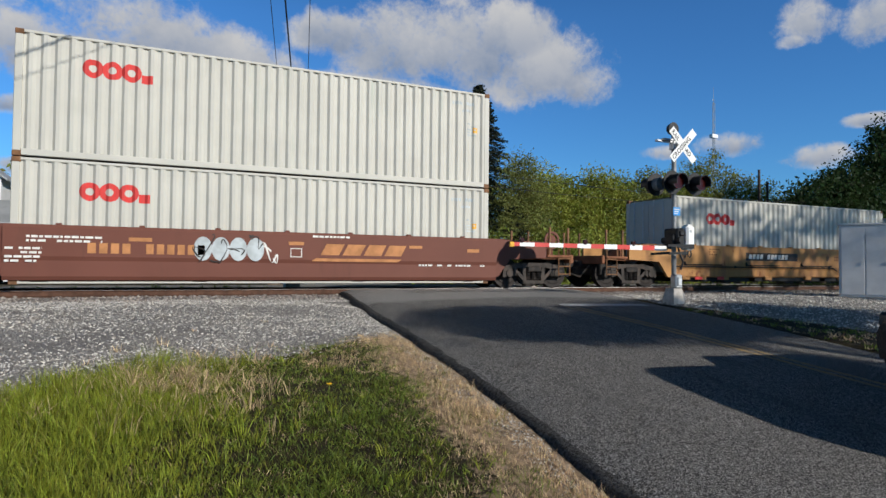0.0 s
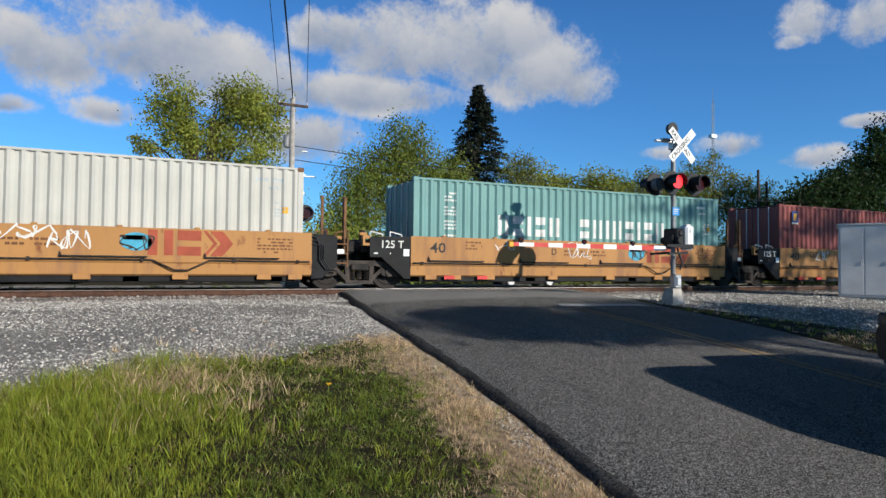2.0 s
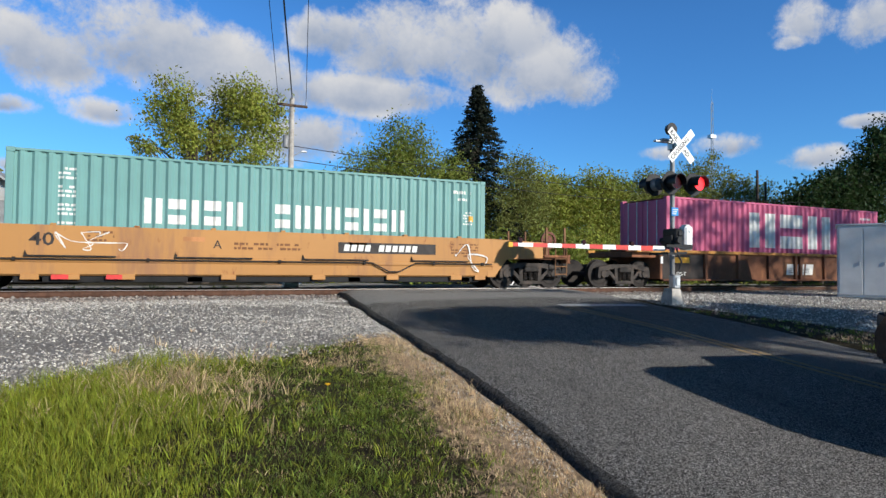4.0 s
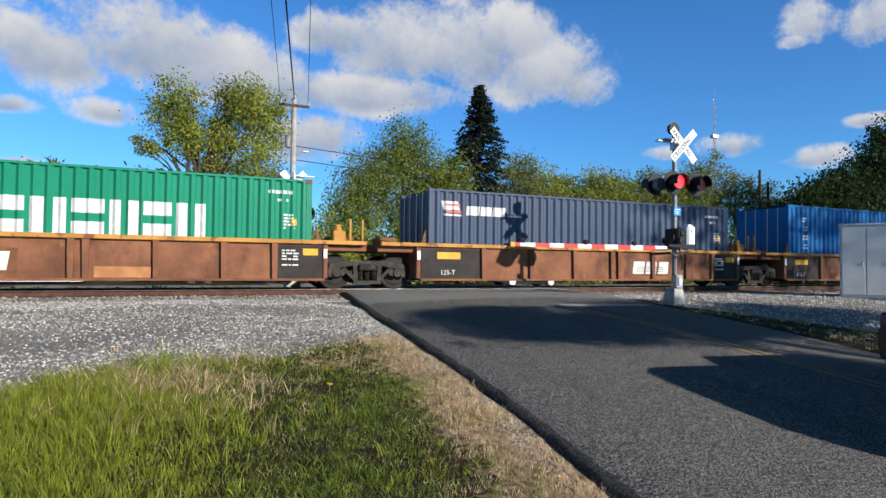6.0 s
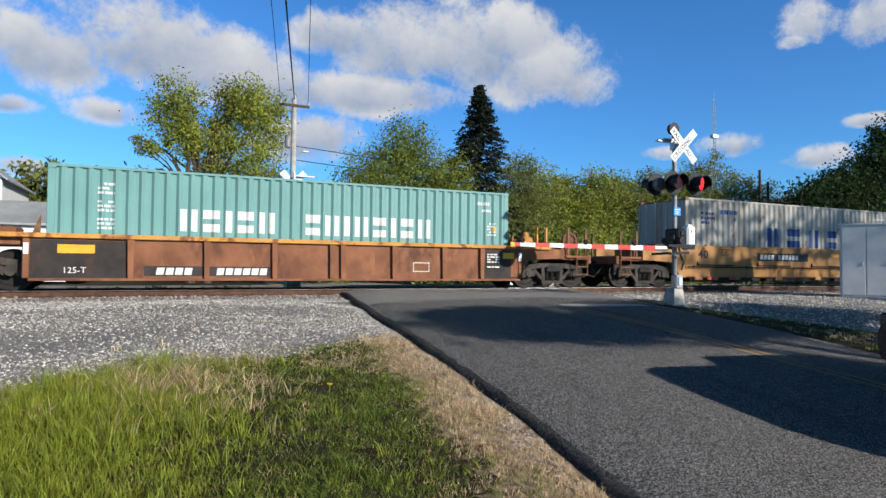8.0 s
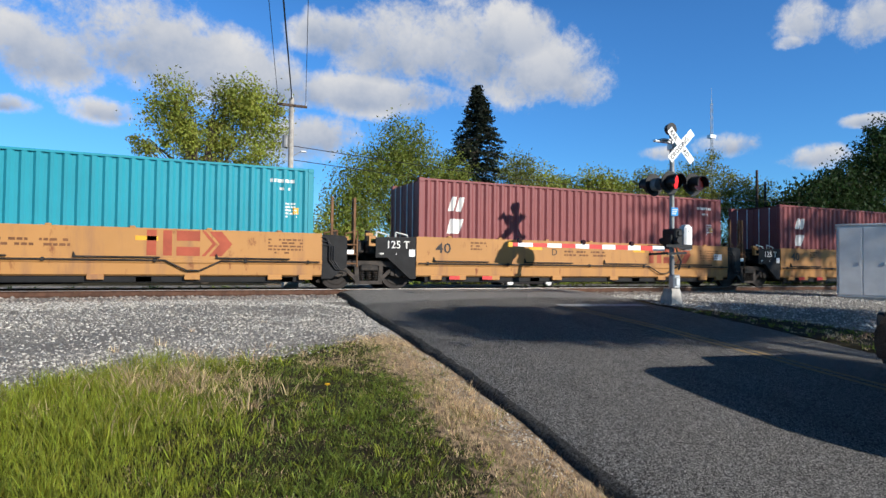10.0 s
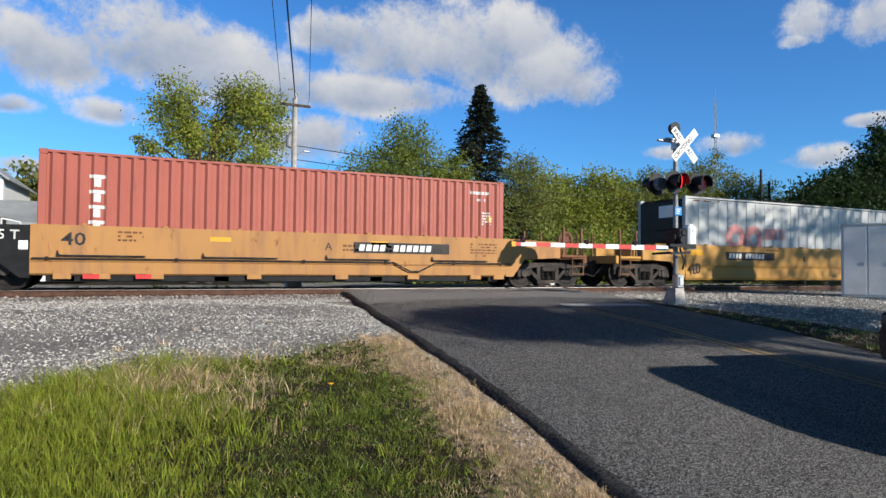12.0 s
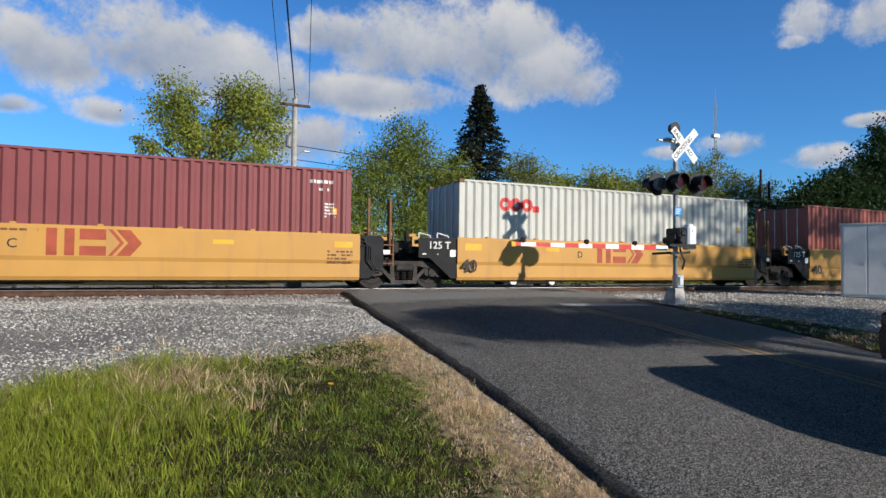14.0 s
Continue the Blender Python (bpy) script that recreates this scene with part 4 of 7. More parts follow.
# ---- well cars ----
def truck_meshes():
    made = {}
    bm = bmesh.new()
    R = 0.47
    for y in (-0.755, 0.755):
        s = 1 if y > 0 else -1
        tube(bm, (0, y - 0.065, 0), (0, y + 0.065, 0), R, n=28)
        tube(bm, (0, y - s * 0.065, 0), (0, y - s * 0.1, 0), R + 0.028, n=28)
        tube(bm, (0, y + s * 0.066, 0), (0, y + s * 0.075, 0), R * 0.78, R * 0.7, n=24)
        tube(bm, (0, y + s * 0.07, 0), (0, y + s * 0.12, 0), 0.12, n=12)
    tube(bm, (0, -0.95, 0), (0, 0.95, 0), 0.075, n=10)
    made["wheelset"] = mesh_of("wheelset", bm, M["wheel_steel"])
    bm = bmesh.new()
    y0, y1 = -1.06, -0.90
    B2 = 0.89
    prism(bm, [(-0.55, 0.80), (0.55, 0.80), (0.42, 0.66), (-0.42, 0.66)], y0, y1)
    for s in (-1, 1):
        prism(bm, [(s * 0.55, 0.80), (s * (B2 + 0.20), 0.70), (s * (B2 + 0.24), 0.50), (s * (B2 - 0.02), 0.57), (s * 0.42, 0.66)], y0, y1)
        prism(bm, [(s * (B2 + 0.24), 0.52), (s * (B2 + 0.24), 0.34), (s * (B2 + 0.13), 0.34), (s * (B2 + 0.11), 0.53)], y0, y1)
        prism(bm, [(s * (B2 - 0.12), 0.56), (s * (B2 - 0.12), 0.36), (s * (B2 - 0.24), 0.40), (s * (B2 - 0.24), 0.60)], y0, y1)
        prism(bm, [(s * (B2 - 0.22), 0.50), (s * 0.30, 0.14), (s * 0.30, 0.30), (s * (B2 - 0.22), 0.63)], y0 + 0.01, y1 - 0.01)
        prism(bm, [(s * 0.42, 0.67), (s * 0.30, 0.67), (s * 0.27, 0.16), (s * 0.40, 0.20)], y0 + 0.005, y1 - 0.005)
        tube(bm, (s * B2, -1.09, 0.47), (s * B2, -0.88, 0.47), 0.125, n=12)
    prism(bm, [(-0.42, 0.14), (0.42, 0.14), (0.36, 0.24), (-0.36, 0.24)], y0, y1)
    made["side_frame"] = mesh_of("side_frame", bm, M["frame_steel"])
    bm = bmesh.new()
    coil = [Vector((0.075 * math.cos(k * 0.7854), -1.0 + 0.075 * math.sin(k * 0.7854), 0.25 + 0.0070 * k)) for k in range(41)]
    loops = []
    for k, p in enumerate(coil):
        out = Vector((p.x, p.y + 1.0, 0)).normalized() * 0.016
        up = Vector((0, 0, 0.016))
        loops.append([bm.verts.new(p + out), bm.verts.new(p + up), bm.verts.new(p - out), bm.verts.new(p - up)])
    for p, q in zip(loops, loops[1:]):
        for k in range(4):
            bm.faces.new((p[k], p[(k + 1) % 4], q[(k + 1) % 4], q[k]))
    made["spring"] = mesh_of("spring", bm, M["truck_steel"])
    bm = bmesh.new()
    box(bm, -0.26, 0.26, -1.12, 1.12, 0.52, 0.70, 0.03)
    box(bm, -0.2, 0.2, -0.3, 0.3, 0.70, 0.80, 0.03)
    for s in (-1, 1):
        box(bm, s * 0.42 - 0.05, s * 0.42 + 0.05, -0.8, 0.8, 0.36, 0.46, 0.02)
    made["truck"] = mesh_of("truck", bm, M["truck_steel"])
    return made


TR = truck_meshes()
WHEELS = []


def add_truck(car, x):
    t = part("truck", TR["truck"], None, car, "grimy black cast-steel bogie")
    t.matrix_local = pose(x, 0, 0)
    for turn in (0, 180):
        f = part("side_frame", TR["side_frame"], None, t)
        f.matrix_local = pose(0, 0, 0, 0, 0, turn)
        for x1 in (-0.2, 0.0, 0.2):
            f = part("spring", TR["spring"], None, t)
            f.matrix_local = pose(x1, 0, 0, 0, 0, turn)
    for dx in (-0.89, 0.89):
        w = part("wheelset", TR["wheelset"], None, t, "worn steel wheels on an axle")
        w.matrix_local = pose(dx, 0, 0.47)
        WHEELS.append((w, dx))
    return t


def mirror_x(bm, side):
    """Work is laid out going left from x = 0; side 1 sets it at the right end."""
    if side > 0:
        for v in bm.verts:
            v.co.x = LONG - v.co.x
    return bm


def joint_end(car, side, paint_mat, dark, post_mat="post_rust", stakes=True):
    """An inner end that rests on a shared bogie."""
    bm = bmesh.new()
    for s in (-1, 1):
        a, b = sorted((s * 1.30, s * 1.18))
        if side < 0:
            prism(bm, [(-1.32, 1.47), (-0.10, 1.5), (-0.10, 0.30), (-0.28, 0.30), (-0.98, 0.90), (-1.32, 0.90)], a, b)
        else:
            prism(bm, [(-0.92, 1.42), (-0.82, 1.48), (-0.22, 1.5), (-0.22, 0.30), (-0.50, 0.30), (-0.80, 0.55), (-0.92, 0.62)], a, b)
    box(bm, -1.30, -0.06, -1.18, 1.18, 0.94, 1.02, 0.01)
    box(bm, -0.10, -0.03, -1.2, 1.2, 0.4, 1.48, 0.01)
    box(bm, -1.28, -1.20, -1.18, 1.18, 0.90, 1.40, 0.01)
    part("end_frame", mirror_x(bm, side), dark, car, "black painted end frame")
    bm = bmesh.new()
    box(bm, -1.62, -0.5, -0.42, 0.42, 0.80, 1.12, 0.05)
    tube(bm, (-1.62, -0.9, 1.14), (-0.3, -0.9, 1.22), 0.035, n=8)
    tube(bm, (-1.0, 0.5, 1.1), (-1.0, 0.5, 1.75), 0.09, n=10)
    box(bm, -1.5, -1.1, -1.0, -0.55, 1.02, 1.36, 0.04)
    box(bm, -0.85, -0.45, -0.6, 0.1, 1.02, 1.5, 0.05)
    part("centre_sill", mirror_x(bm, side), M["truck_steel"], car)
    for k, (x, z0) in enumerate(((-0.9, 1.55), (-0.32, 1.55))):
        bm = bmesh.new()
        tube(bm, (x, -1.15, z0), (x - 0.36, -1.15, z0 + 0.08), 0.02, n=6)
        tube(bm, (x, -1.15, 1.4), (x, -1.15, z0), 0.02, n=6)
        tube(bm, (x - 0.36, -1.15, 1.3), (x - 0.36, -1.15, z0 + 0.08), 0.02, n=6)
        part("grab_rail", mirror_x(bm, side), M["mark_white" if side < 0 else post_mat], car)
    if side < 0:
        for y in (-1.24, 1.24):
            bm = bmesh.new()
            for q in (rect(-1.52, -1.33, 1.42, 1.50), rect(-1.52, -1.33, 1.22, 1.29), rect(-1.52, -1.46, 1.29, 1.42)):
                prism(bm, q, y - 0.06, y + 0.06)
            box(bm, -1.62, -1.40, y - 0.06, y + 0.06, 1.50, 1.58, 0.01)
            part("lifting_eye", bm, paint_mat, car)
    if stakes and side > 0:
        for x in (-0.52, -1.16):
            for y in (-1.16, -1.02) if x < -1 else (-1.16,):
                bm = bmesh.new()
                box(bm, x - 0.035, x + 0.035, y - 0.035, y + 0.035, 0.95, 2.55, 0.006)
                part("stake", mirror_x(bm, side), M[post_mat], car, "rusty upright steel stake")
        bm = bmesh.new()
        for z in (0.72, 0.98, 1.24):
            tube(bm, (-0.72, -1.24, z), (-1.22, -1.24, z), 0.022, n=6)
        for x in (-0.72, -1.22):
            tube(bm, (x, -1.24, 0.62), (x, -1.24, 1.42), 0.025, n=6)
        part("ladder", mirror_x(bm, side), M["post_rust"], car)
        for k in range(3):
            bm = bmesh.new()
            pts = [Vector((-0.20, -1.31, 1.42 - 0.1 * k)), Vector((-0.34 - 0.06 * k, -1.36, 1.40 - 0.1 * k)), Vector((-0.42 - 0.06 * k, -1.36, 1.2)), Vector((-0.42 - 0.06 * k, -1.36, 0.8)), Vector((-0.60 - 0.06 * k, -1.34, 0.55)), Vector((-0.95, -1.2, 0.5))]
            for p, q in zip(pts, pts[1:]):
                tube(bm, p, q, 0.02, n=6)
            part("air_hose", mirror_x(bm, side), M["wire"], car, "black rubber air hose")
        bm = bmesh.new()
        box(bm, -1.12, -0.82, -1.275, -1.265, 0.98, 1.10)
        part("warning_plate", mirror_x(bm, side), M["sign_white"], car, "small white plate")


def car_end(car, side, mat, dark, top, wheel):
    """The outer end of a car: a deck over its own bogie, stakes, coupler, brake wheel."""
    add_truck(car, -1.75 if side < 0 else LONG + 1.75)
    for s in (-1, 1):
        bm = bmesh.new()
        a, b = sorted((s * 1.31, s * 1.20))
        prism(bm, [(-2.05, top - 0.06), (-0.05, top), (-0.05, 0.36), (-0.3, 0.36), (-0.72, 0.90), (-2.05, 0.96)], a, b)
        part("end_cheek", mirror_x(bm, side), mat, car)
    bm = bmesh.new()
    box(bm, -3.1, -0.1, -1.2, 1.2, 0.92, 1.0, 0.01)
    box(bm, -3.0, -2.1, -1.31, 1.31, 0.98, 1.06, 0.015)
    box(bm, -3.15, -3.02, -1.25, 1.25, 0.80, 1.08, 0.02)
    box(bm, -1.0, -0.3, -0.8, -0.2, 1.0, 1.55, 0.04)
    box(bm, -2.4, -2.05, -1.1, -0.6, 1.0, 1.3, 0.04)
    part("end_deck", mirror_x(bm, side), M["rust_car"] if mat in (M["orange_car"], M["brown_car"]) else mat, car)
    bm = bmesh.new()
    box(bm, -3.6, -2.6, -0.18, 0.18, 0.68, 0.92, 0.05)
    box(bm, -3.78, -3.55, -0.22, 0.14, 0.64, 0.96, 0.06)
    tube(bm, (-3.1, -0.5, 0.75), (-3.45, -0.42, 0.35), 0.03, n=8)
    tube(bm, (-3.45, -0.42, 0.35), (-3.72, -0.3, 0.45), 0.03, n=8)
    box(bm, -3.0, -2.75, -0.95, 0.95, 0.42, 0.90, 0.03)
    part("coupler", mirror_x(bm, side), M["truck_steel"], car, "grimy coupler with a hanging air hose")
    for x in (-2.25, -2.95):
        for y in (-1.2, 1.2):
            bm = bmesh.new()
            box(bm, x - 0.035, x + 0.035, y - 0.03, y + 0.03, 1.0, 1.95, 0.006)
            part("stake", mirror_x(bm, side), M["post_rust"], car, "rusty upright steel stake")
    bm = bmesh.new()
    for z in (0.45, 0.7, 0.95):
        tube(bm, (-2.98, -1.27, z), (-2.55, -1.27, z), 0.02, n=6)
    for x in (-2.98, -2.55):
        tube(bm, (x, -1.27, 0.4), (x, -1.27, 1.3), 0.02, n=6)
    part("ladder", mirror_x(bm, side), M["post_rust"], car)
    if wheel:
        bm = bmesh.new()
        ring(bm, -2.5, 1.55, 0.22, 0.29, -0.97, -0.91, 20)
        tube(bm, (-2.5, -0.93, 1.55), (-2.5, -0.99, 1.55), 0.17, 0.06, n=16)
        for k in range(3):
            a = k * math.pi / 3
            tube(bm, (-2.5 - 0.24 * math.cos(a), -0.94, 1.55 - 0.24 * math.sin(a)), (-2.5 + 0.24 * math.cos(a), -0.94, 1.55 + 0.24 * math.sin(a)), 0.022, n=6)
        tube(bm, (-2.5, -0.94, 1.0), (-2.5, -0.9, 1.55), 0.04, n=8)
        part("brake_wheel", mirror_x(bm, side), M["brown_car"], car, "red-brown brake wheel")


def well_car(key, kind, left, right, label):
    """One well of a stack car; local x = 0 at the left end of its container."""
    car = empty("well_car", pose(0, 0, 0), label, "rail car", "well cars of the train")
    mat = {"orange": M["orange_car"], "yellow": M["yellow_car"], "husky": M["rust_car"], "brown": M["brown_car"]}[kind]
    dark = M["black_car"]
    if kind == "husky":
        for s in (-1, 1):
            bm = bmesh.new()
            a, b = sorted((s * 1.30, s * 1.26))
            box(bm, -0.30, LONG + 0.35, a, b, 0.26, 1.22)
            side = part("side_sill", bm, mat, car, "rusted brown side of the well")
            bm = bmesh.new()
            a, b = sorted((s * 1.40, s * 1.24))
            box(bm, -1.5, LONG + 1.5, a, b, 1.225, 1.335, 0.012)
            part("top_flange", bm, M["flange"], car, "worn yellow painted top flange")
            bm = bmesh.new()
            a, b = sorted((s * 1.39, s * 1.26))
            box(bm, -0.30, LONG + 0.35, a, b, 0.24, 0.30, 0.01)
            part("bottom_flange", bm, mat, car)
            for k, x in enumerate((1.75, 3.45, 5.1, 6.62, 6.92, 8.4, 9.95, 11.2)):
                bm = bmesh.new()
                a, b = sorted((s * 1.395, s * 1.295))
                prism(bm, [(x - 0.07, 1.22), (x + 0.08, 1.22), (x + 0.06, 0.30), (x - 0.05, 0.30)], a, b)
                part("rib", bm, mat, car)
        for x0, x1 in ((-0.28, 1.68), (11.3, LONG + 0.33)):
            bm = bmesh.new()
            box(bm, x0, x1, -1.308, -1.30, 0.31, 1.18)
            part("dark_panel", bm, M["dark_panel"], car, "dark painted data panel")
        for sx in (-1, 1):
            bm = bmesh.new()
            box(bm, -1.55, -0.25, -1.2, 1.2, 1.05, 1.24, 0.02)
            box(bm, -0.42, -0.3, -1.35, 1.35, 0.3, 1.22, 0.02)
            box(bm, -1.2, -0.7, -0.5, 0.4, 1.24, 1.5, 0.04)
            tube(bm, (-0.6, -0.9, 1.3), (-1.4, -0.9, 1.42), 0.03, n=8)
            part("end_platform", mirror_x(bm, sx), mat, car)
            bm = bmesh.new()
            box(bm, -0.40, -0.30, -1.362, -1.352, 0.85, 1.1)
            part("reflector", mirror_x(bm, sx), M["sign_white"], car, "white reflector strip")
            bm = bmesh.new()
            prism(bm, [(-0.25, 1.34), (-0.1, 1.34), (-0.1, 1.75)], -1.26, -1.2)
            part("guide", mirror_x(bm, sx), M["post_rust"], car)
        for x in (LONG + 1.05, LONG + 1.4):
            bm = bmesh.new()
            box(bm, x, x + 0.06, -1.2, -1.14, 1.24, 1.95, 0.006)
            part("stake", bm, M["flange"], car, "worn yellow upright steel post")
        bm = bmesh.new()
        box(bm, LONG + 0.62, LONG + 0.98, -1.1, -0.75, 1.24, 1.62, 0.03)
        tube(bm, (LONG + 0.8, -0.92, 1.62), (LONG + 0.8, -0.92, 1.80), 0.12, 0.06, n=10)
        part("brake_housing", bm, M["flange"], car, "worn yellow brake housing")
        blocks(car, [rect(0.25, 1.0, 0.88, 1.08)], M["mark_yellow"], "reflector", False, -1.312)
        blocks(car, [rect(11.95, 12.35, 0.92, 1.1)], M["mark_yellow"], "reflector", False, -1.312)
        fine_print(car, 11.4, 1.02, 0.04, -1.312, rows=6, seed=3, wide=0.45, bend=False)
        lettering("125-T", 0.2, M["mark_white"], car, pose(0.35, -1.311, 0.42))
    else:
        top = 1.52
        for s in (-1, 1):
            if kind == "orange":
                prof = [(1.325, top), (1.325, 0.80), (1.345, 0.77), (1.345, 0.70), (1.315, 0.66), (1.30, 0.40), (1.24, 0.36), (1.24, top)]
            else:
                prof = [(1.33, top), (1.36, 1.45), (1.36, 0.80), (1.32, 0.70), (1.33, 0.34), (1.28, 0.25), (1.25, 0.25), (1.25, top)]
            bm = bmesh.new()
            prism(bm, [(s * a, b) for a, b in prof], -0.10, LONG + 0.22, "x")
            side = part("side_sill", bm, mat, car)
            if kind == "orange" and s < 0:
                for x0 in (0.45, 3.55, 6.65, 9.75):
                    bm = bmesh.new()
                    box(bm, x0, x0 + 1.80, -1.40, -1.32, 0.795, 0.835, 0.008)
                    prism(bm, [(x0 - 0.03, 0.79), (x0 + 0.05, 0.79), (x0 - 0.01, 0.93)], -1.38, -1.32)
                    part("tread", bm, M["truck_steel"], side, "narrow dark side tread")
                bm = bmesh.new()
                run_z = [(-0.05, 0.745), (8.55, 0.745), (9.05, 0.50), (9.35, 0.50), (9.85, 0.745), (LONG + 0.15, 0.745)]
                for (xa, za), (xb, zb) in zip(run_z, run_z[1:]):
                    tube(bm, (xa, -1.385, za), (xb, -1.385, zb), 0.021, n=6)
                part("brake_pipe", bm, M["truck_steel"], side, "dark brake pipe along the side")
                for x0 in (0.2, 2.9, 6.0, 8.3, 10.4, 12.0):
                    bm = bmesh.new()
                    box(bm, x0, x0 + 0.07, -1.40, -1.33, 0.70, 0.79, 0.01)
                    part("clamp", bm, M["truck_steel"], side)
                for k, x in enumerate((0.35, 1.15, 2.3, 4.6, 6.9, 9.0, 11.0, 11.8)):
                    bm = bmesh.new()
                    box(bm, x, x + 0.36, -1.33, -1.24, 0.27, 0.40, 0.012)
                    part("foot_block", bm, mat, side)
                for x in (0.95, 2.05):
                    mark(car, [rect(x, x + 0.34, 0.28, 0.39)], M["mark_red"], "reflector", False, -1.342)
            for x in np.arange(0.9, 12.0, 1.72):
                bm = bmesh.new()
                a, b = sorted((s * 1.33, s * 1.22))
                box(bm, x, x + 0.12, a, b, top - 0.005, top + 0.045, 0.01)
                part("lug", bm, mat, side)
            bm = bmesh.new()
            a, b = sorted((s * 1.22, s * 1.0))
            box(bm, 0.2, LONG - 0.2, a, b, 0.20, 0.36, 0.02)
            part("under_sill", bm, M["black_car"], car)
    for x in (0.6, 4.0, 8.1, 11.5):
        bm = bmesh.new()
        box(bm, x - 0.18, x + 0.18, -1.22, 1.22, 0.20, 0.36, 0.01)
        part("floor_beam", bm, dark, car)
    if kind != "husky":
        for side, end in ((-1, left), (1, right)):
            if end == "joint":
                joint_end(car, side, mat, dark)
            else:
                car_end(car, side, mat, dark, 1.52, wheel=side > 0)
        if left == "joint":
            lettering("125 T", 0.30, M["mark_white"], car, pose(-1.02, -1.303, 1.17), bold=0.008)
            fine_print(car, -1.2, 0.99, 0.04, -1.303, rows=1, seed=5, wide=0.5, bend=False)
            mark(car, [rect(-0.32, -0.14, 0.94, 1.14)], M["sign_white"], "notice_plate", False, -1.304)
    else:
        if left == "end":
            add_truck(car, -1.75)
        if right == "end":
            car_end(car, 1, mat, dark, 1.30, True)
    if right == "joint":
        add_truck(car, LONG + 1.63)
    return car


CARS = [("A", "brown", "end", "end", "brown well car with ochre stencils and grey graffiti"),
        ("B", "orange", "end", "joint", "weathered orange well car with a black number panel"), ("C", "orange", "joint", "joint", "weathered orange well car with white scribbled graffiti"),
        ("D", "orange", "joint", "joint", "weathered orange well car with a cyan graffiti patch"), ("E", "orange", "joint", "joint", "weathered orange well car with dark graffiti drawings"),
        ("F", "orange", "joint", "end", "weathered orange end well car with number panel"),
        ("G0", "husky", "end", "joint", "rusted brown ribbed well car with yellow flange"), ("G", "husky", "joint", "joint", "rusted brown ribbed well car with yellow flange"),
        ("H", "husky", "joint", "joint", "rusted brown ribbed well car with yellow flange"), ("I", "husky", "joint", "joint", "rusted brown ribbed well car with yellow flange"),
        ("J", "husky", "joint", "end", "rusted brown ribbed end well car with brake wheel"),
        ("K", "orange", "end", "joint", "rust-stained orange well car with number panel"), ("L", "orange", "joint", "joint", "clean orange-yellow well car with stencils"),
        ("M", "orange", "joint", "joint", "clean orange-yellow well car with brick-red emblem"), ("N", "orange", "joint", "joint", "clean orange-yellow well car with brick-red emblem"),
        ("O", "orange", "joint", "end", "orange-yellow end well car with black number panel"),
        ("P", "yellow", "end", "joint", "fresh yellow smooth-sided well car with number panel"), ("Q", "yellow", "joint", "joint", "fresh yellow smooth-sided well car with brick-red emblem"),
        ("R", "yellow", "joint", "joint", "fresh yellow smooth-sided well car with brick-red emblem"), ("S", "yellow", "joint", "joint", "fresh yellow smooth-sided well car of the train")]
W_CARS = {}
for key, kind, left, right, label in CARS:
    W_CARS[key] = well_car(key, kind, left, right, label)
SIDE = -1.329          # near face of the orange sides
SIDE_Y = -1.364        # near face of the yellow and brown sides


def emblem(car, x, z, size, y, mat="mark_rust"):
    """The builder's emblem as two plain blocks and a double chevron, 1.95 m long at size 1."""
    s = size
    blocks(car, [rect(x, x + 0.56 * s, z, z + 0.62 * s), rect(x + 0.66 * s, x + 1.20 * s, z, z + 0.62 * s)], M[mat], "emblem_block", False, y, cut=True)
    for k, w in ((0, 0.09), (0.17, 0.30)):
        x0 = x + (1.24 + k) * s
        mark(car, [[(x0, z), (x0 + 0.25 * s, z + 0.31 * s), (x0, z + 0.62 * s), (x0 + w * s, z + 0.62 * s), (x0 + (0.25 + w) * s, z + 0.31 * s), (x0 + w * s, z)]], M[mat], "emblem_chevron", False, y)


def number_panel(car, x, y, wide=2.9, z=1.0, first=4, second=6):
    mark(car, [rect(x, x + wide, z, z + 0.30)], M["mark_black"], "number_panel", False, y)
    w = (wide - 0.7) / (first + second + 1) - 0.05
    blocks(car, bars(x + 0.15, z + 0.06, [w] * first + [-w] + [w] * second, 0.18, 0.05, 0.03), M["mark_white"], "number_bar", False, y - 0.004)


def squiggle(car, x, z, wide, tall, mat, seed, y, thick=0.022, loops=5):
    """A sprayed scrawl: one jagged, rounded ribbon that wanders like hurried strokes."""
    r = random.Random(seed)
    keys = []
    for k in range(loops):
        u0 = k / loops
        for _ in range(r.randint(3, 5)):
            keys.append(Vector((x + wide * (u0 + r.uniform(-0.1, 1.25) / loops), z + tall * (r.choice((0.0, 0.5, 1.0)) + r.uniform(-0.12, 0.12)))))
    pts = []
    for a, b, c_, d in zip(keys, keys[1:], keys[2:], keys[3:]):
        for i in range(4):
            t = i / 4
            pts.append(0.5 * ((2 * b) + (c_ - a) * t + (2 * a - 5 * b + 4 * c_ - d) * t * t + (3 * b - a - 3 * c_ + d) * t ** 3))
    bm = bmesh.new()
    prev = None
    for i, (p, q) in enumerate(zip(pts, pts[1:])):
        d = q - p
        if d.length < 1e-4:
            continue
        w = thick * (0.75 + 0.35 * math.sin(i * 0.9))
        nrm = Vector((-d.y, d.x)).normalized() * w
        yy = y - 0.00004 * i
        cur = [bm.verts.new((p.x - nrm.x, yy, p.y - nrm.y)), bm.verts.new((p.x + nrm.x, yy, p.y + nrm.y))]
        if prev:
            bm.faces.new((prev[0], cur[0], cur[1], prev[1]))
        prev = cur
    part("graffiti", mesh_of("graffiti", bm, M[mat]), M[mat], car, "sprayed graffiti scrawl")


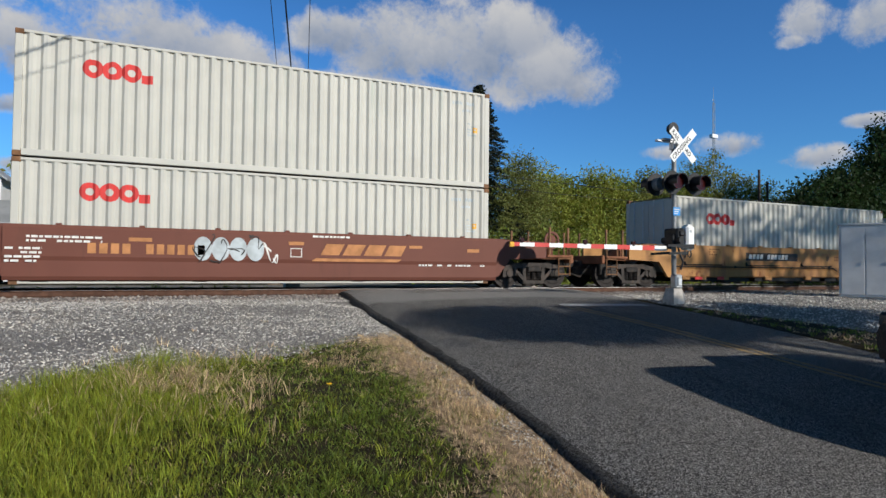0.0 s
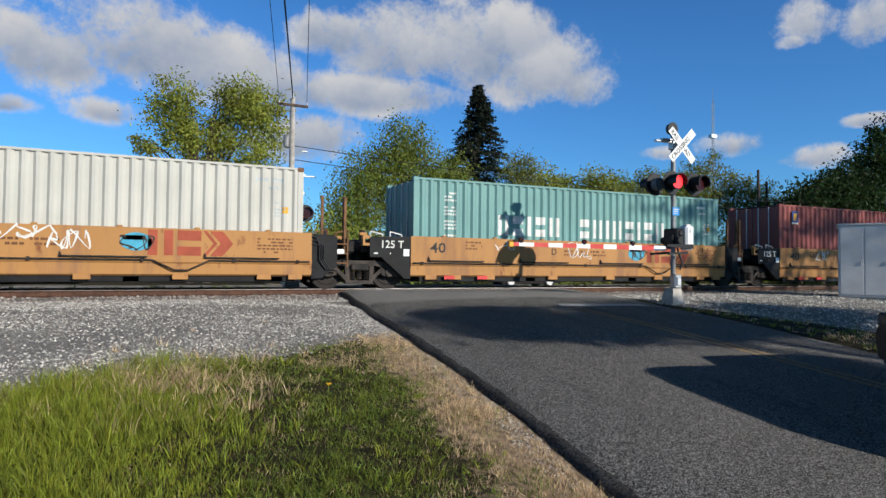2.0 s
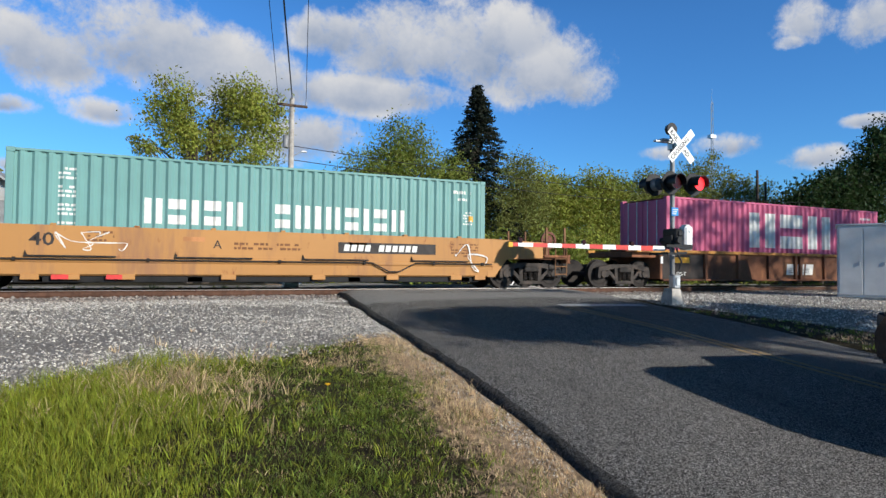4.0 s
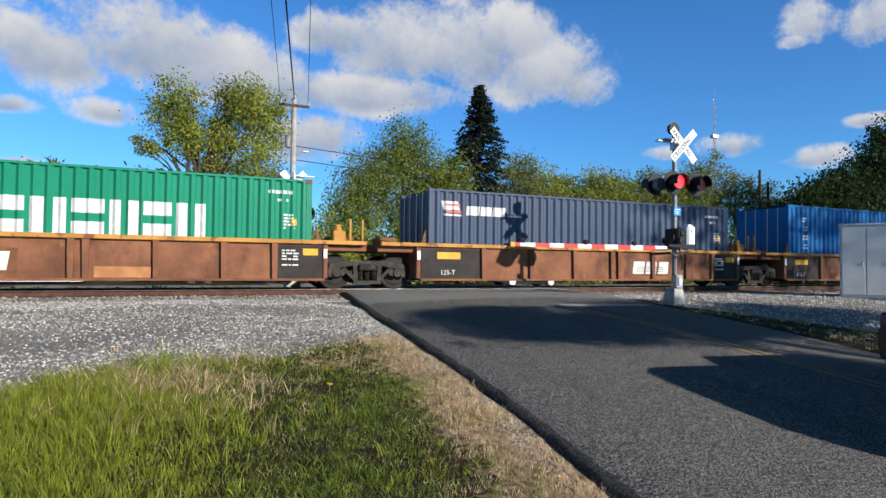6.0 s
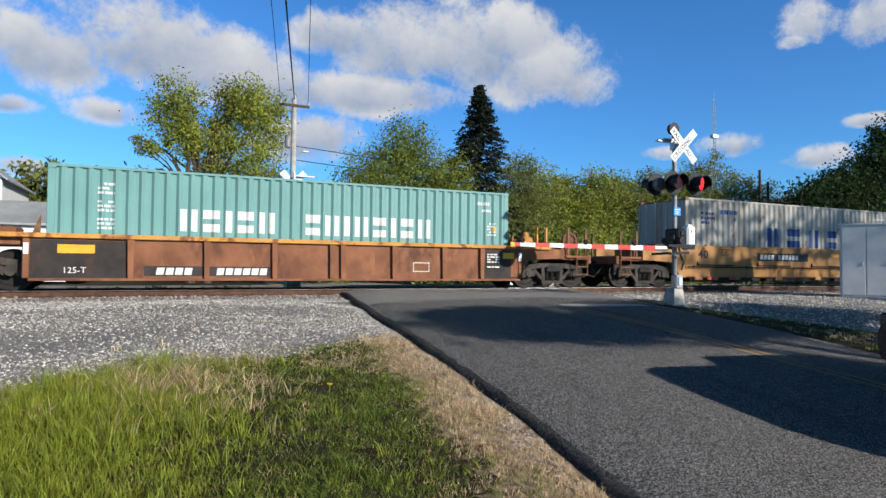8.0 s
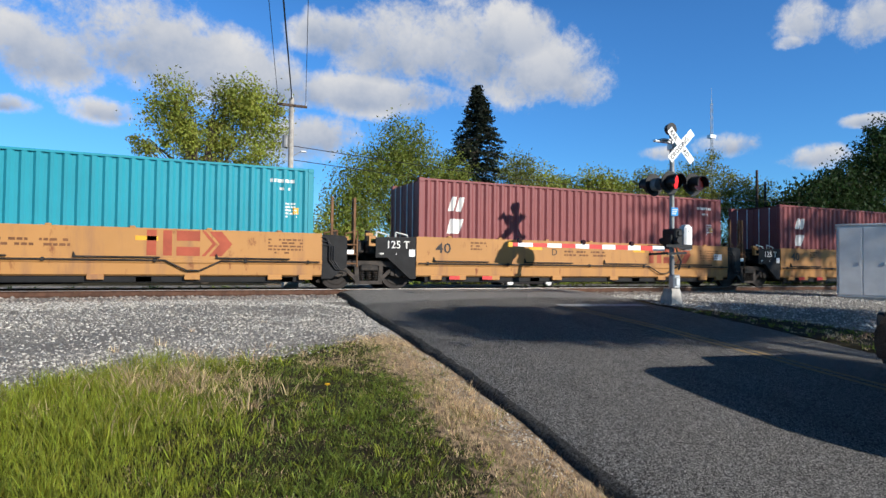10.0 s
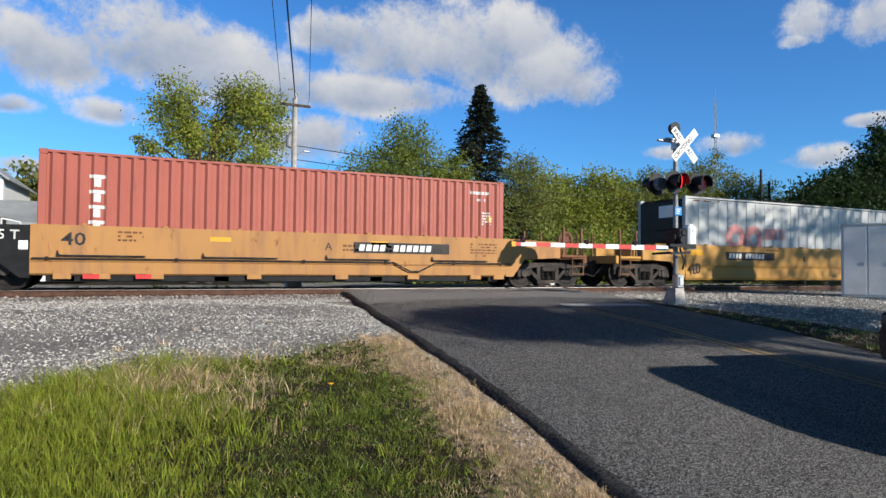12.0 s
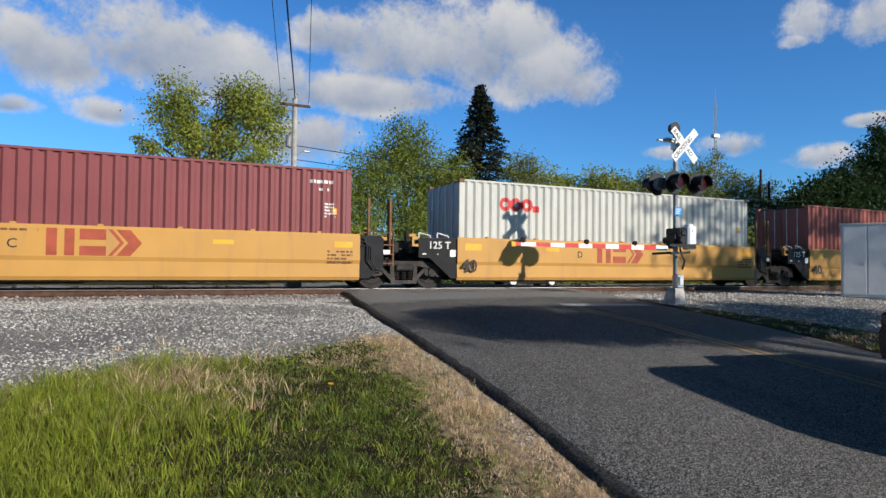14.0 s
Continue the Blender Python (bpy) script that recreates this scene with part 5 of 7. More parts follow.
# writing on the cars
for key, lt, lx, tx in (("B", "B", 8.2, None), ("C", "C", 4.5, 8.9), ("D", "D", 4.7, 9.1), ("E", "E", 4.75, 9.05), ("F", "A", 4.4, None),
                        ("K", "B", 8.4, None), ("L", "C", 4.4, 8.6), ("M", "D", 4.55, 9.05), ("N", "E", 4.4, 9.0), ("O", "A", 6.6, None)):
    car = W_CARS[key]
    lettering("40", 0.42, M["mark_black"], car, pose(0.50 if key != "B" else 0.30, SIDE, 1.06), squash=1.2, bold=0.012)
    lettering(lt, 0.30, M["mark_black"], car, pose(lx, SIDE, 1.06))
    fine_print(car, 1.65, 1.36, 0.05, SIDE, "mark_brown", 3, 11, 0.55, False)
    fine_print(car, lx + 0.5, 1.16, 0.06, SIDE, "mark_brown", 2, 12, 1.7, False)
    fine_print(car, 11.0, 1.3, 0.045, SIDE, "mark_brown", 5, 13, 0.9, False)
    blocks(car, [rect(3.7, 4.2, 1.22, 1.33), rect(7.9, 8.4, 1.22, 1.33)], M["mark_yellow" if key in "KLMNO" else "mark_ochre"], "reflector", False, SIDE)
    if tx:
        emblem(car, tx - 0.45, 0.86, 1.0, SIDE)
    else:
        number_panel(car, {"B": 3.55, "F": 7.6, "K": 3.55, "O": 7.4}[key], SIDE)
mark(W_CARS["N"], [rect(11.8, 12.1, 1.0, 1.22)], M["sign_white"], "white_plate", False, SIDE)
mark(W_CARS["M"], [rect(11.7, 12.1, 1.0, 1.22)], M["sign_white"], "white_plate", False, SIDE)
squiggle(W_CARS["B"], 9.2, 0.85, 1.0, 0.7, "mark_white", 3, SIDE, loops=3)
squiggle(W_CARS["C"], 2.1, 0.9, 1.6, 0.5, "mark_white", 4, SIDE, loops=6)
squiggle(W_CARS["C"], 4.9, 1.2, 1.7, 0.28, "mark_white", 5, SIDE, loops=6)
squiggle(W_CARS["C"], 6.4, 0.98, 0.8, 0.4, "mark_white", 6, SIDE, loops=4)
round_mark(W_CARS["C"], 8.2, 1.18, 0.0, 0.22, M["mark_cyan"], "graffiti_patch", False, SIDE, sx=1.6)
squiggle(W_CARS["C"], 7.85, 1.02, 0.75, 0.3, "mark_black", 7, SIDE - 0.005, loops=4)
round_mark(W_CARS["D"], 8.2, 1.16, 0.0, 0.24, M["mark_cyan"], "graffiti_patch", False, SIDE, sx=1.5)
squiggle(W_CARS["D"], 7.85, 1.0, 0.75, 0.32, "mark_black", 8, SIDE - 0.005, loops=4)
squiggle(W_CARS["D"], 5.2, 1.0, 1.3, 0.42, "mark_white", 9, SIDE, loops=5, thick=0.014)
squiggle(W_CARS["D"], 2.6, 1.2, 1.0, 0.25, "mark_white", 10, SIDE, loops=4, thick=0.014)
squiggle(W_CARS["D"], 10.9, 1.0, 1.0, 0.4, "mark_brown", 11, SIDE, loops=5)
squiggle(W_CARS["E"], 3.1, 0.98, 1.0, 0.42, "mark_brown", 12, SIDE, loops=5)
squiggle(W_CARS["E"], 2.0, 1.1, 0.8, 0.32, "mark_white", 13, SIDE, loops=4)
squiggle(W_CARS["E"], 5.0, 1.08, 1.3, 0.36, "mark_white", 14, SIDE, loops=5)
squiggle(W_CARS["E"], 7.8, 1.02, 1.1, 0.32, "mark_brown", 15, SIDE, loops=4)
squiggle(W_CARS["E"], 3.7, 0.44, 1.6, 0.22, "mark_brown", 16, -1.34, loops=5, thick=0.018)
squiggle(W_CARS["F"], 0.9, 0.95, 1.6, 0.4, "mark_white", 17, SIDE, loops=4, thick=0.014)
squiggle(W_CARS["F"], 11.1, 0.6, 1.1, 0.8, "mark_white", 18, -1.36, loops=3)
for key, tx in (("G0", 6.0), ("G", 3.7), ("H", 7.4), ("I", 7.2), ("J", None)):
    car = W_CARS[key]
    if tx:
        mark(car, [rect(tx, tx + 1.9, 0.40, 0.98)], M["mark_brown"], "emblem_panel", False, -1.306)
        s = 0.42
        blocks(car, [rect(tx + 0.14, tx + 0.62, 0.48, 0.90, 0.06), rect(tx + 0.70, tx + 1.16, 0.48, 0.90, 0.06), rect(tx + 1.26, tx + 1.70, 0.48, 0.90, 0.06)], M["mark_white"], "emblem_block", False, -1.312)
        blocks(car, [rect(tx + 0.3, tx + 1.5, 0.56 + 0.07 * k, 0.58 + 0.07 * k) for k in range(3)], M["mark_black"], "emblem_line", False, -1.317)
    else:
        mark(car, [rect(2.05, 5.0, 0.36, 0.60)], M["mark_black"], "number_panel", False, -1.306)
        blocks(car, bars(2.3, 0.39, [0.17] * 4 + [-0.5] + [0.17] * 6, 0.17, 0.04, 0.03), M["mark_white"], "number_bar", False, -1.312)
        mark(car, [rect(9.0, 9.5, 0.5, 0.52), rect(9.0, 9.5, 0.75, 0.77), rect(9.0, 9.02, 0.52, 0.75), rect(9.48, 9.5, 0.52, 0.75)], M["mark_white"], "stencil_frame", False, -1.306)
mark(W_CARS["G"], [rect(7.1, 8.3, 0.32, 0.58)], M["mark_ochre"], "repaired_patch", False, -1.306)
for key, lt, lx, tx in (("P", "B", 6.1, None), ("Q", "C", 4.3, 5.55), ("R", "D", 4.2, 5.5), ("S", "E", 4.3, 5.55)):
    car = W_CARS[key]
    lettering("40", 0.52, M["mark_black"], car, pose(0.02, SIDE_Y - 0.05, 0.50), squash=0.98, bold=0.02)
    lettering(lt, 0.30, M["mark_black"], car, pose(lx, SIDE_Y, 0.98))
    blocks(car, [rect(3.0, 3.5, 1.16, 1.27), rect(8.6, 9.1, 1.16, 1.27), rect(0.15, 0.7, 1.14, 1.34), rect(11.7, 12.2, 1.14, 1.30)], M["mark_yellow"], "reflector", False, SIDE_Y)
    fine_print(car, 11.5, 1.0, 0.05, SIDE_Y, "mark_brown", 4, 14, 0.7, False)
    fine_print(car, 4.0, 1.36, 0.05, SIDE_Y, "mark_brown", 1, 15, 0.9, False)
    if tx:
        emblem(car, tx - 0.5, 0.82, 1.0, SIDE_Y)
    else:
        number_panel(car, 1.85, SIDE_Y, 2.6, 1.0)
# brown car
car = W_CARS["A"]
blocks(car, bars(7.0, 0.93, [0.5, 0.5, 0.5, 0.5], 0.30, 0.10, 0.16), M["mark_ochre"], "emblem_block", False, SIDE_Y)
mark(car, [rect(6.75, 9.2, 0.76, 0.84, 0.12)], M["mark_ochre"], "emblem_stroke", False, SIDE_Y)
blocks(car, [rect(9.55, 9.95, 1.16, 1.24), rect(6.15, 6.55, 1.18, 1.27), rect(2.4, 2.9, 1.18, 1.27), rect(11.4, 11.8, 1.08, 1.18)], M["mark_ochre"], "reflector", False, SIDE_Y)
blocks(car, bars(1.55, 0.88, [0.17] * 4 + [-0.2] + [0.16] * 6, 0.24, 0.07), M["mark_ochre"], "number_bar", False, SIDE_Y)
fine_print(car, 0.35, 1.22, 0.05, SIDE_Y, rows=2, seed=21, wide=1.5, bend=False)
fine_print(car, -0.05, 0.95, 0.05, SIDE_Y, rows=4, seed=22, wide=0.7, bend=False)
fine_print(car, 6.6, 1.40, 0.05, SIDE_Y, rows=1, seed=23, wide=1.2, bend=False)
fine_print(car, 9.6, 0.66, 0.05, -1.335, rows=1, seed=24, wide=2.4, bend=False)
mark(car, [rect(6.2, 6.5, 0.86, 0.88), rect(6.2, 6.5, 1.08, 1.10), rect(6.2, 6.22, 0.88, 1.08), rect(6.48, 6.5, 0.88, 1.08)], M["mark_white"], "stencil_frame", False, SIDE_Y)
for k in range(4):
    xk = 4.05 + k * 0.42
    round_mark(car, xk, 1.04, 0.0, 0.30, M["mark_grey"], "graffiti_patch", False, SIDE_Y - 0.001 * k, sx=0.72)
    squiggle(car, xk - 0.24, 0.76, 0.48, 0.58, "mark_black", 30 + k, SIDE_Y - 0.008, thick=0.016, loops=2)
squiggle(car, 5.5, 0.7, 0.35, 0.5, "mark_white", 36, SIDE_Y, loops=2)

# writing on the containers, as plain shapes
for key, size, x, z in (("A", 0.44, 1.55, 2.18), ("A2", 0.44, 1.55, 2.18), ("B", 0.42, 1.85, 2.12), ("C", 0.42, 1.75, 2.12), ("R", 0.42, 1.6, 2.2)):
    red_rings(C[key], x, z, size)
    marks_right(C[key], HC, "mark_grey", 3)
for k in range(2):
    round_mark(C["P"], 2.55 + 0.95 * k, 1.42, 0.20, 0.52, M["mark_faded_pink"], bend=False, y=-HALF + 0.022)
blocks(C["P"], bars(4.05, 1.42, [0.75, 0.30], 0.42, 0.14), M["mark_faded_pink"], "logo_block", False, -HALF + 0.022)
mark(C["P"], [rect(LONG / 2 + 0.6, LONG / 2 + 0.95, 1.75, 2.1)], M["mark_grey"], "decal", False, -HALF + 0.02)
fine_print(C["P"], 0.4, 2.72, 0.05, -HALF - 0.002, "mark_brown", 1, 4, 1.3, False)
for key, tall, z, size in (("D", HC, 1.27, 0.62), ("F", HC, 1.27, 0.62), ("J", STD, 1.10, 0.55)):
    c = C[key]
    w = 0.40
    blocks(c, bars(2.82, z, [w, w, 0.17, w, w, -0.55, w, w, 0.17, w, w, 0.17, w, w], size, 0.13), M["mark_white"], "white_block", cut=True)
    for k in range(4):
        fine_print(c, 1.02, tall - 0.45 - k * 0.42, 0.055, rows=3, seed=40 + k, wide=0.36)
    marks_right(c, tall, "mark_white", 6)
mark(C["E"], [rect(0.74, 1.12, 2.2, 2.64)], M["mark_blue"], "plate", False, WALL - 0.002)
mark(C["E"], [rect(0.81, 0.99, 2.27, 2.56, 0.06)], M["mark_yellow"], "plate_mark", False, WALL - 0.006)
mark(C["E"], [rect(0.74, 1.12, 2.13, 2.19)], M["mark_white"], "plate_foot", False, WALL - 0.002)
for k in ("E", "M", "N", "O", "Q", "S", "L", "I", "H", "G", "K", "G0"):
    marks_right(C[k], heights(k), "mark_white", 8)
wide_e = [0.66, 0.72, 0.66, 0.72, 0.76, 0.72, 0.66, 0.66, 0.72]
blocks(C["G"], bars(2.75, 0.96, [0.95 * v for v in wide_e], 0.84, 0.10), M["mark_white"], "white_block", cut=True)
blocks(C["G0"], bars(4.2, 1.15, [1.45, 1.25, 1.45], 1.35, 0.35), M["mark_white"], "white_block", cut=True)
mark(C["H"], [rect(0.5, 1.05, 1.98, 2.24, -0.08), rect(0.52, 1.1, 1.80, 1.86, -0.02)], M["mark_white"], "flag_field")
mark(C["H"], [rect(0.55, 1.06, 2.10, 2.16, -0.02), rect(0.56, 1.1, 1.90, 1.96, -0.02)], M["mark_pale_red"], "flag_stripe", True, WALL - 0.004)
blocks(C["H"], bars(1.25, 1.84, [0.42, 0.40, 0.42], 0.28, 0.04, 0.03), M["mark_white"], "white_block")
mark(C["H"], [rect(2.7, 3.2, 1.84, 1.90)], M["mark_white"], "white_line")
cx, cz = 6.35, 1.45
for sx in (1.0, 0.45):
    round_mark(C["I"], cx, cz + 0.22, 0.66, 0.74, M["mark_white"], "emblem_arc", a0=10, a1=170, sx=sx)
blocks(C["I"], bars(cx - 0.98, cz, [0.34, 0.34, 0.34, 0.34, 0.34], 0.32, 0.07), M["mark_white"], "white_block")
blocks(C["I"], bars(cx - 0.95, cz - 0.27, [0.15] * 9, 0.18, 0.07), M["mark_white"], "white_block")
blocks(C["I"], bars(cx - 0.6, cz - 0.50, [0.18] * 5, 0.14, 0.07), M["mark_white"], "white_block")
for k in range(4):
    fine_print(C["I"], 0.85, 2.35 - k * 0.36, 0.06, rows=2, seed=50 + k, wide=0.3)
blocks(C["K"], bars(4.3, 1.2, [0.62, -0.35, 0.66, -0.35, 0.58, -0.35, 0.62, -0.35, 0.66], 0.72, 0.1), M["mark_blue"], "blue_block", cut=True)
fine_print(C["K"], 0.8, 2.3, 0.09, rows=3, seed=60, wide=0.6, mat="mark_blue")
fine_print(C["K"], 1.8, 2.35, 0.16, rows=1, seed=61, wide=0.9, mat="mark_blue")
for k in ("M", "N"):
    blocks(C[k], [rect(0.95, 1.12, 1.95, 2.38, 0.14), rect(1.2, 1.37, 1.95, 2.38, 0.14), rect(0.9, 1.32, 1.28, 1.72, 0.14)], M["mark_white"], "white_block")
for k in range(6):
    blocks(C["O"], [rect(1.02, 1.36, 2.28 - k * 0.36, 2.36 - k * 0.36), rect(1.12, 1.26, 2.08 - k * 0.36, 2.27 - k * 0.36)], M["mark_white"], "white_block")
mark(C["Q"], [rect(0.95, 2.65, 1.92, 2.55)], M["mark_black"], "plate", False, WALL - 0.002)
mark(C["Q"], [rect(1.3, 2.6, 2.3, 2.5, 0)], M["mark_yellow"], "plate_mark", False, WALL - 0.006)
blocks(C["Q"], [rect(1.0, 1.2, 1.98, 2.45)] + bars(1.26, 1.98, [0.2] * 5, 0.2, 0.06), M["mark_white"], "plate_mark", False, WALL - 0.006)

# ======== crossing signals ========
LENSES = []


def lamp_unit(parent, x, y, z, facing, spans, glow_side=True):
    """A round black target with a hood and a turning red lens. facing: -1 towards the viewer's road, 1 away."""
    bm = bmesh.new()
    f = facing
    a, b = sorted((y - f * 0.02, y - f * 0.0))
    ring(bm, x, z, 0.0, 0.30, a, b, 24)
    lamp = part("lamp_target", bm, M["signal_black"], parent, "round black lamp backboard")
    bm = bmesh.new()
    a, b = sorted((y + f * 0.02, y + f * 0.34))
    sheet_arc(bm, x, z, 0.190, 0.205, -20, 200, a, b)
    part("hood", bm, M["signal_black"], lamp)
    bm = bmesh.new()
    a, b = sorted((y, y + f * 0.205))
    ring(bm, x, z, 0.176, 0.189, a, b, 20)
    part("lens_tube", bm, M["signal_black"], lamp)
    bm = bmesh.new()
    a, b = sorted((y - f * 0.03, y - f * 0.2))
    ring(bm, x, z, 0.0, 0.17, a, b, 16)
    part("lamp_case", bm, M["mast_steel"] if not glow_side else M["signal_black"], lamp)
    bm = bmesh.new()
    ring(bm, 0, 0, 0.0, 0.17, -0.012, 0.0, 20)
    me = mesh_of("lens", bm, M["lens_red"])
    me.materials.append(M["lens_lit"])
    bm = bmesh.new()
    bm.from_mesh(me)
    geom = bmesh.ops.duplicate(bm, geom=bm.verts[:] + bm.edges[:] + bm.faces[:])["geom"]
    for v in [g for g in geom if isinstance(g, bmesh.types.BMVert)]:
        v.co.y += 0.0125
    for g in geom:
        if isinstance(g, bmesh.types.BMFace):
            g.material_index = 1
    bm.to_mesh(me)
    bm.free()
    lens = part("lens", me, None, lamp, "round red signal lens")
    at = pose(x, y + f * 0.19, z, 0, 0, 0 if f < 0 else 180)
    lens.matrix_local = at
    if not spans:
        me.materials[1] = M["lens_red"]
    if spans:
        LENSES.append((lens, at, spans))


def crossbuck(parent, x, y, z, facing, written):
    for k, (tilt, word) in enumerate(((45, "CROSSING"), (-45, "RAIL  ROAD"))):
        bm = bmesh.new()
        box(bm, -0.56, 0.56, -0.004, 0.004, -0.105, 0.105, 0.002)
        blade = part("crossbuck_blade", bm, M["sign_white"] if written else M["galv"], parent, "white reflective crossbuck blade" if written else "bare metal back of a crossbuck blade")
        blade.matrix_local = pose(x, y - 0.009 * k * -facing * -1, z, 0, 0, 0) @ pose(0, 0, 0, 0, -tilt, 0)
        if written:
            lettering(word, 0.175, M["mark_black"], blade, pose(-0.51, -0.006, -0.062), squash=0.98 if k == 0 else 0.92, depth=0.001, bold=0.014)
    return parent


LEFT_ON = [(0.57, 0.93), (1.70, 2.27), (3.13, 3.73), (4.43, 5.0), (5.80, 6.53), (7.17, 7.90), (8.60, 9.20), (9.97, 10.57), (11.37, 11.97), (12.77, 13.37)]
RIGHT_ON = [(0.97, 1.60), (2.30, 3.03), (3.80, 4.37), (5.40, 5.73), (6.57, 7.10), (7.97, 8.53), (9.27, 9.90), (10.63, 11.30), (12.03, 12.70), (13.43, 13.80)]
SX, SY = 12.22, 12.22
sig = empty("crossing_signal", pose(SX, SY, -0.14), "railway crossing signal mast with crossbuck, red lamps and lowered gate", "crossing signal", "crossing signals")
bm = bmesh.new()
tube(bm, (0, 0, 0.3), (0, 0, 4.45), 0.063, n=14)
part("mast", bm, M["mast_steel"], sig, "galvanised steel mast")
bm = bmesh.new()
prism(bm, [(-0.20, -0.3), (0.20, -0.3), (0.20, 0.02), (0.14, 0.30), (-0.14, 0.30), (-0.20, 0.02)], -0.2, 0.2)
for v in bm.verts:
    if v.co.z > 0.3:
        v.co.y *= 0.7
part("foundation", bm, M["concrete"], sig, "tapered concrete foundation")
bm = bmesh.new()
box(bm, -0.12, 0.12, -0.19, 0.02, 0.30, 0.66, 0.03)
box(bm, -0.08, 0.08, -0.22, -0.18, 0.36, 0.60, 0.02)
part("junction_box", bm, M["galv"], sig)
bm = bmesh.new()
pts = [Vector((0.10, -0.14, 0.78)), Vector((0.16, -0.16, 1.0)), Vector((0.08, -0.12, 1.2)), Vector((0.02, -0.1, 1.45))]
for p, q in zip(pts, pts[1:]):
    tube(bm, p, q, 0.025, n=8)
part("conduit", bm, M["wire"], sig)
bm = bmesh.new()
tube(bm, (-0.05, -0.05, 4.50), (-0.05, 0.08, 4.50), 0.17, 0.14, n=18)
tube(bm, (-0.05, -0.12, 4.50), (-0.05, -0.05, 4.50), 0.05, n=8)
tube(bm, (0, 0, 4.3), (0, 0, 4.56), 0.07, n=12)
part("bell", bm, M["signal_black"], sig, "round black crossing bell")
bm = bmesh.new()
box(bm, -0.62, -0.05, -0.05, 0.05, 4.12, 4.17, 0.01)
box(bm, -0.40, -0.1, -0.09, 0.09, 4.17, 4.22, 0.01)
part("top_bracket", bm, M["galv"], sig)
crossbuck(sig, 0.02, -0.30, 4.02, -1, True)
bm = bmesh.new()
box(bm, -0.05, 0.05, -0.29, 0.0, 4.02, 4.10, 0.01)
box(bm, -0.09, 0.09, -0.09, 0.09, 3.95, 4.17, 0.01)
part("sign_bracket", bm, M["galv"], sig)
bm = bmesh.new()
tube(bm, (-0.5, -0.10, 3.12), (0.5, -0.10, 3.12), 0.03, n=10)
for x in (-0.4, 0.4):
    tube(bm, (x, -0.3, 3.0), (x, 0.0, 3.12), 0.03, n=8)
box(bm, -0.11, 0.11, -0.15, 0.1, 3.04, 3.2, 0.02)
part("lamp_arm", bm, M["signal_black"], sig)
lamp_unit(sig, -0.38, -0.34, 3.02, -1, LEFT_ON)
lamp_unit(sig, 0.40, -0.34, 3.02, -1, RIGHT_ON)
lamp_unit(sig, -0.46, 0.18, 3.02, 1, None, False)
bm = bmesh.new()
box(bm, -0.12, 0.12, -0.10, -0.085, 2.2, 2.42, 0.004)
plate = part("emergency_sign", bm, M["sign_blue"], sig, "small blue notice plate")
for k in range(3):
    mark(plate, [rect(-0.09, 0.09 - 0.03 * k, 2.35 - 0.055 * k, 2.375 - 0.055 * k)], M["mark_white"], "print_bar", False, -0.106)
bm = bmesh.new()
box(bm, -0.17, 0.11, -0.28, 0.20, 1.40, 1.86, 0.04)
box(bm, -0.24, -0.16, -0.20, 0.05, 1.46, 1.70, 0.02)
box(bm, -0.10, 0.06, -0.32, -0.27, 1.66, 1.80, 0.02)
tube(bm, (-0.09, -0.36, 1.55), (-0.09, 0.28, 1.55), 0.09, n=12)
gate = part("gate_mechanism", bm, M["signal_black"], sig, "black gate motor housing")
bm = bmesh.new()
box(bm, 0.125, 0.41, -0.34, -0.06, 1.30, 1.93, 0.05)
box(bm, 0.20, 0.36, -0.28, -0.10, 1.93, 1.97, 0.02)
tube(bm, (0.28, -0.36, 1.80), (0.28, -0.34, 1.80), 0.05, n=10)
part("white_case", bm, M["sign_white"], gate, "white mechanism case")
for y in (-0.36, 0.28):
    for pts in ([(-0.55, 1.37), (0.35, 1.33), (0.35, 1.45), (-0.55, 1.43)], [(-0.5, 1.16), (0.15, 1.20), (0.15, 1.26), (-0.5, 1.22)]):
        bm = bmesh.new()
        prism(bm, pts, y, y + 0.03)
        part("counterweight_arm", bm, M["signal_black"], gate)
# gate arm, banded red and white
ARM0, ARM1 = -0.30, -4.95
edges = list(np.arange(0, abs(ARM1 - ARM0), 0.405)) + [abs(ARM1 - ARM0)]
for k, (a, b) in enumerate(zip(edges, edges[1:])):
    bm = bmesh.new()
    taper = lambda u: 0.065 - 0.022 * u / 4.7
    x0, x1 = ARM0 - a, ARM0 - b
    prism(bm, [(x0, 1.335 - taper(a)), (x0, 1.335 + taper(a)), (x1, 1.335 + taper(b)), (x1, 1.335 - taper(b))], -0.05 + 0.0, -0.02)
    part("arm_band", bm, M["arm_red"] if k % 2 == 1 else M["sign_white"], sig, "red reflective band" if k % 2 == 1 else "white reflective band")
for k, x in enumerate((-1.4, -2.9, -4.7)):
    bm = bmesh.new()
    tube(bm, (x, -0.075, 1.44), (x, -0.0, 1.44), 0.055, n=12)
    box(bm, x - 0.03, x + 0.03, -0.06, -0.01, 1.37, 1.42)
    part("arm_lamp", bm, M["lens_red"], sig, "small red gate lamp")
bm = bmesh.new()
box(bm, -5.02, -4.90, -0.06, -0.01, 1.27, 1.39, 0.01)
part("arm_tip", bm, M["mark_yellow"], sig)

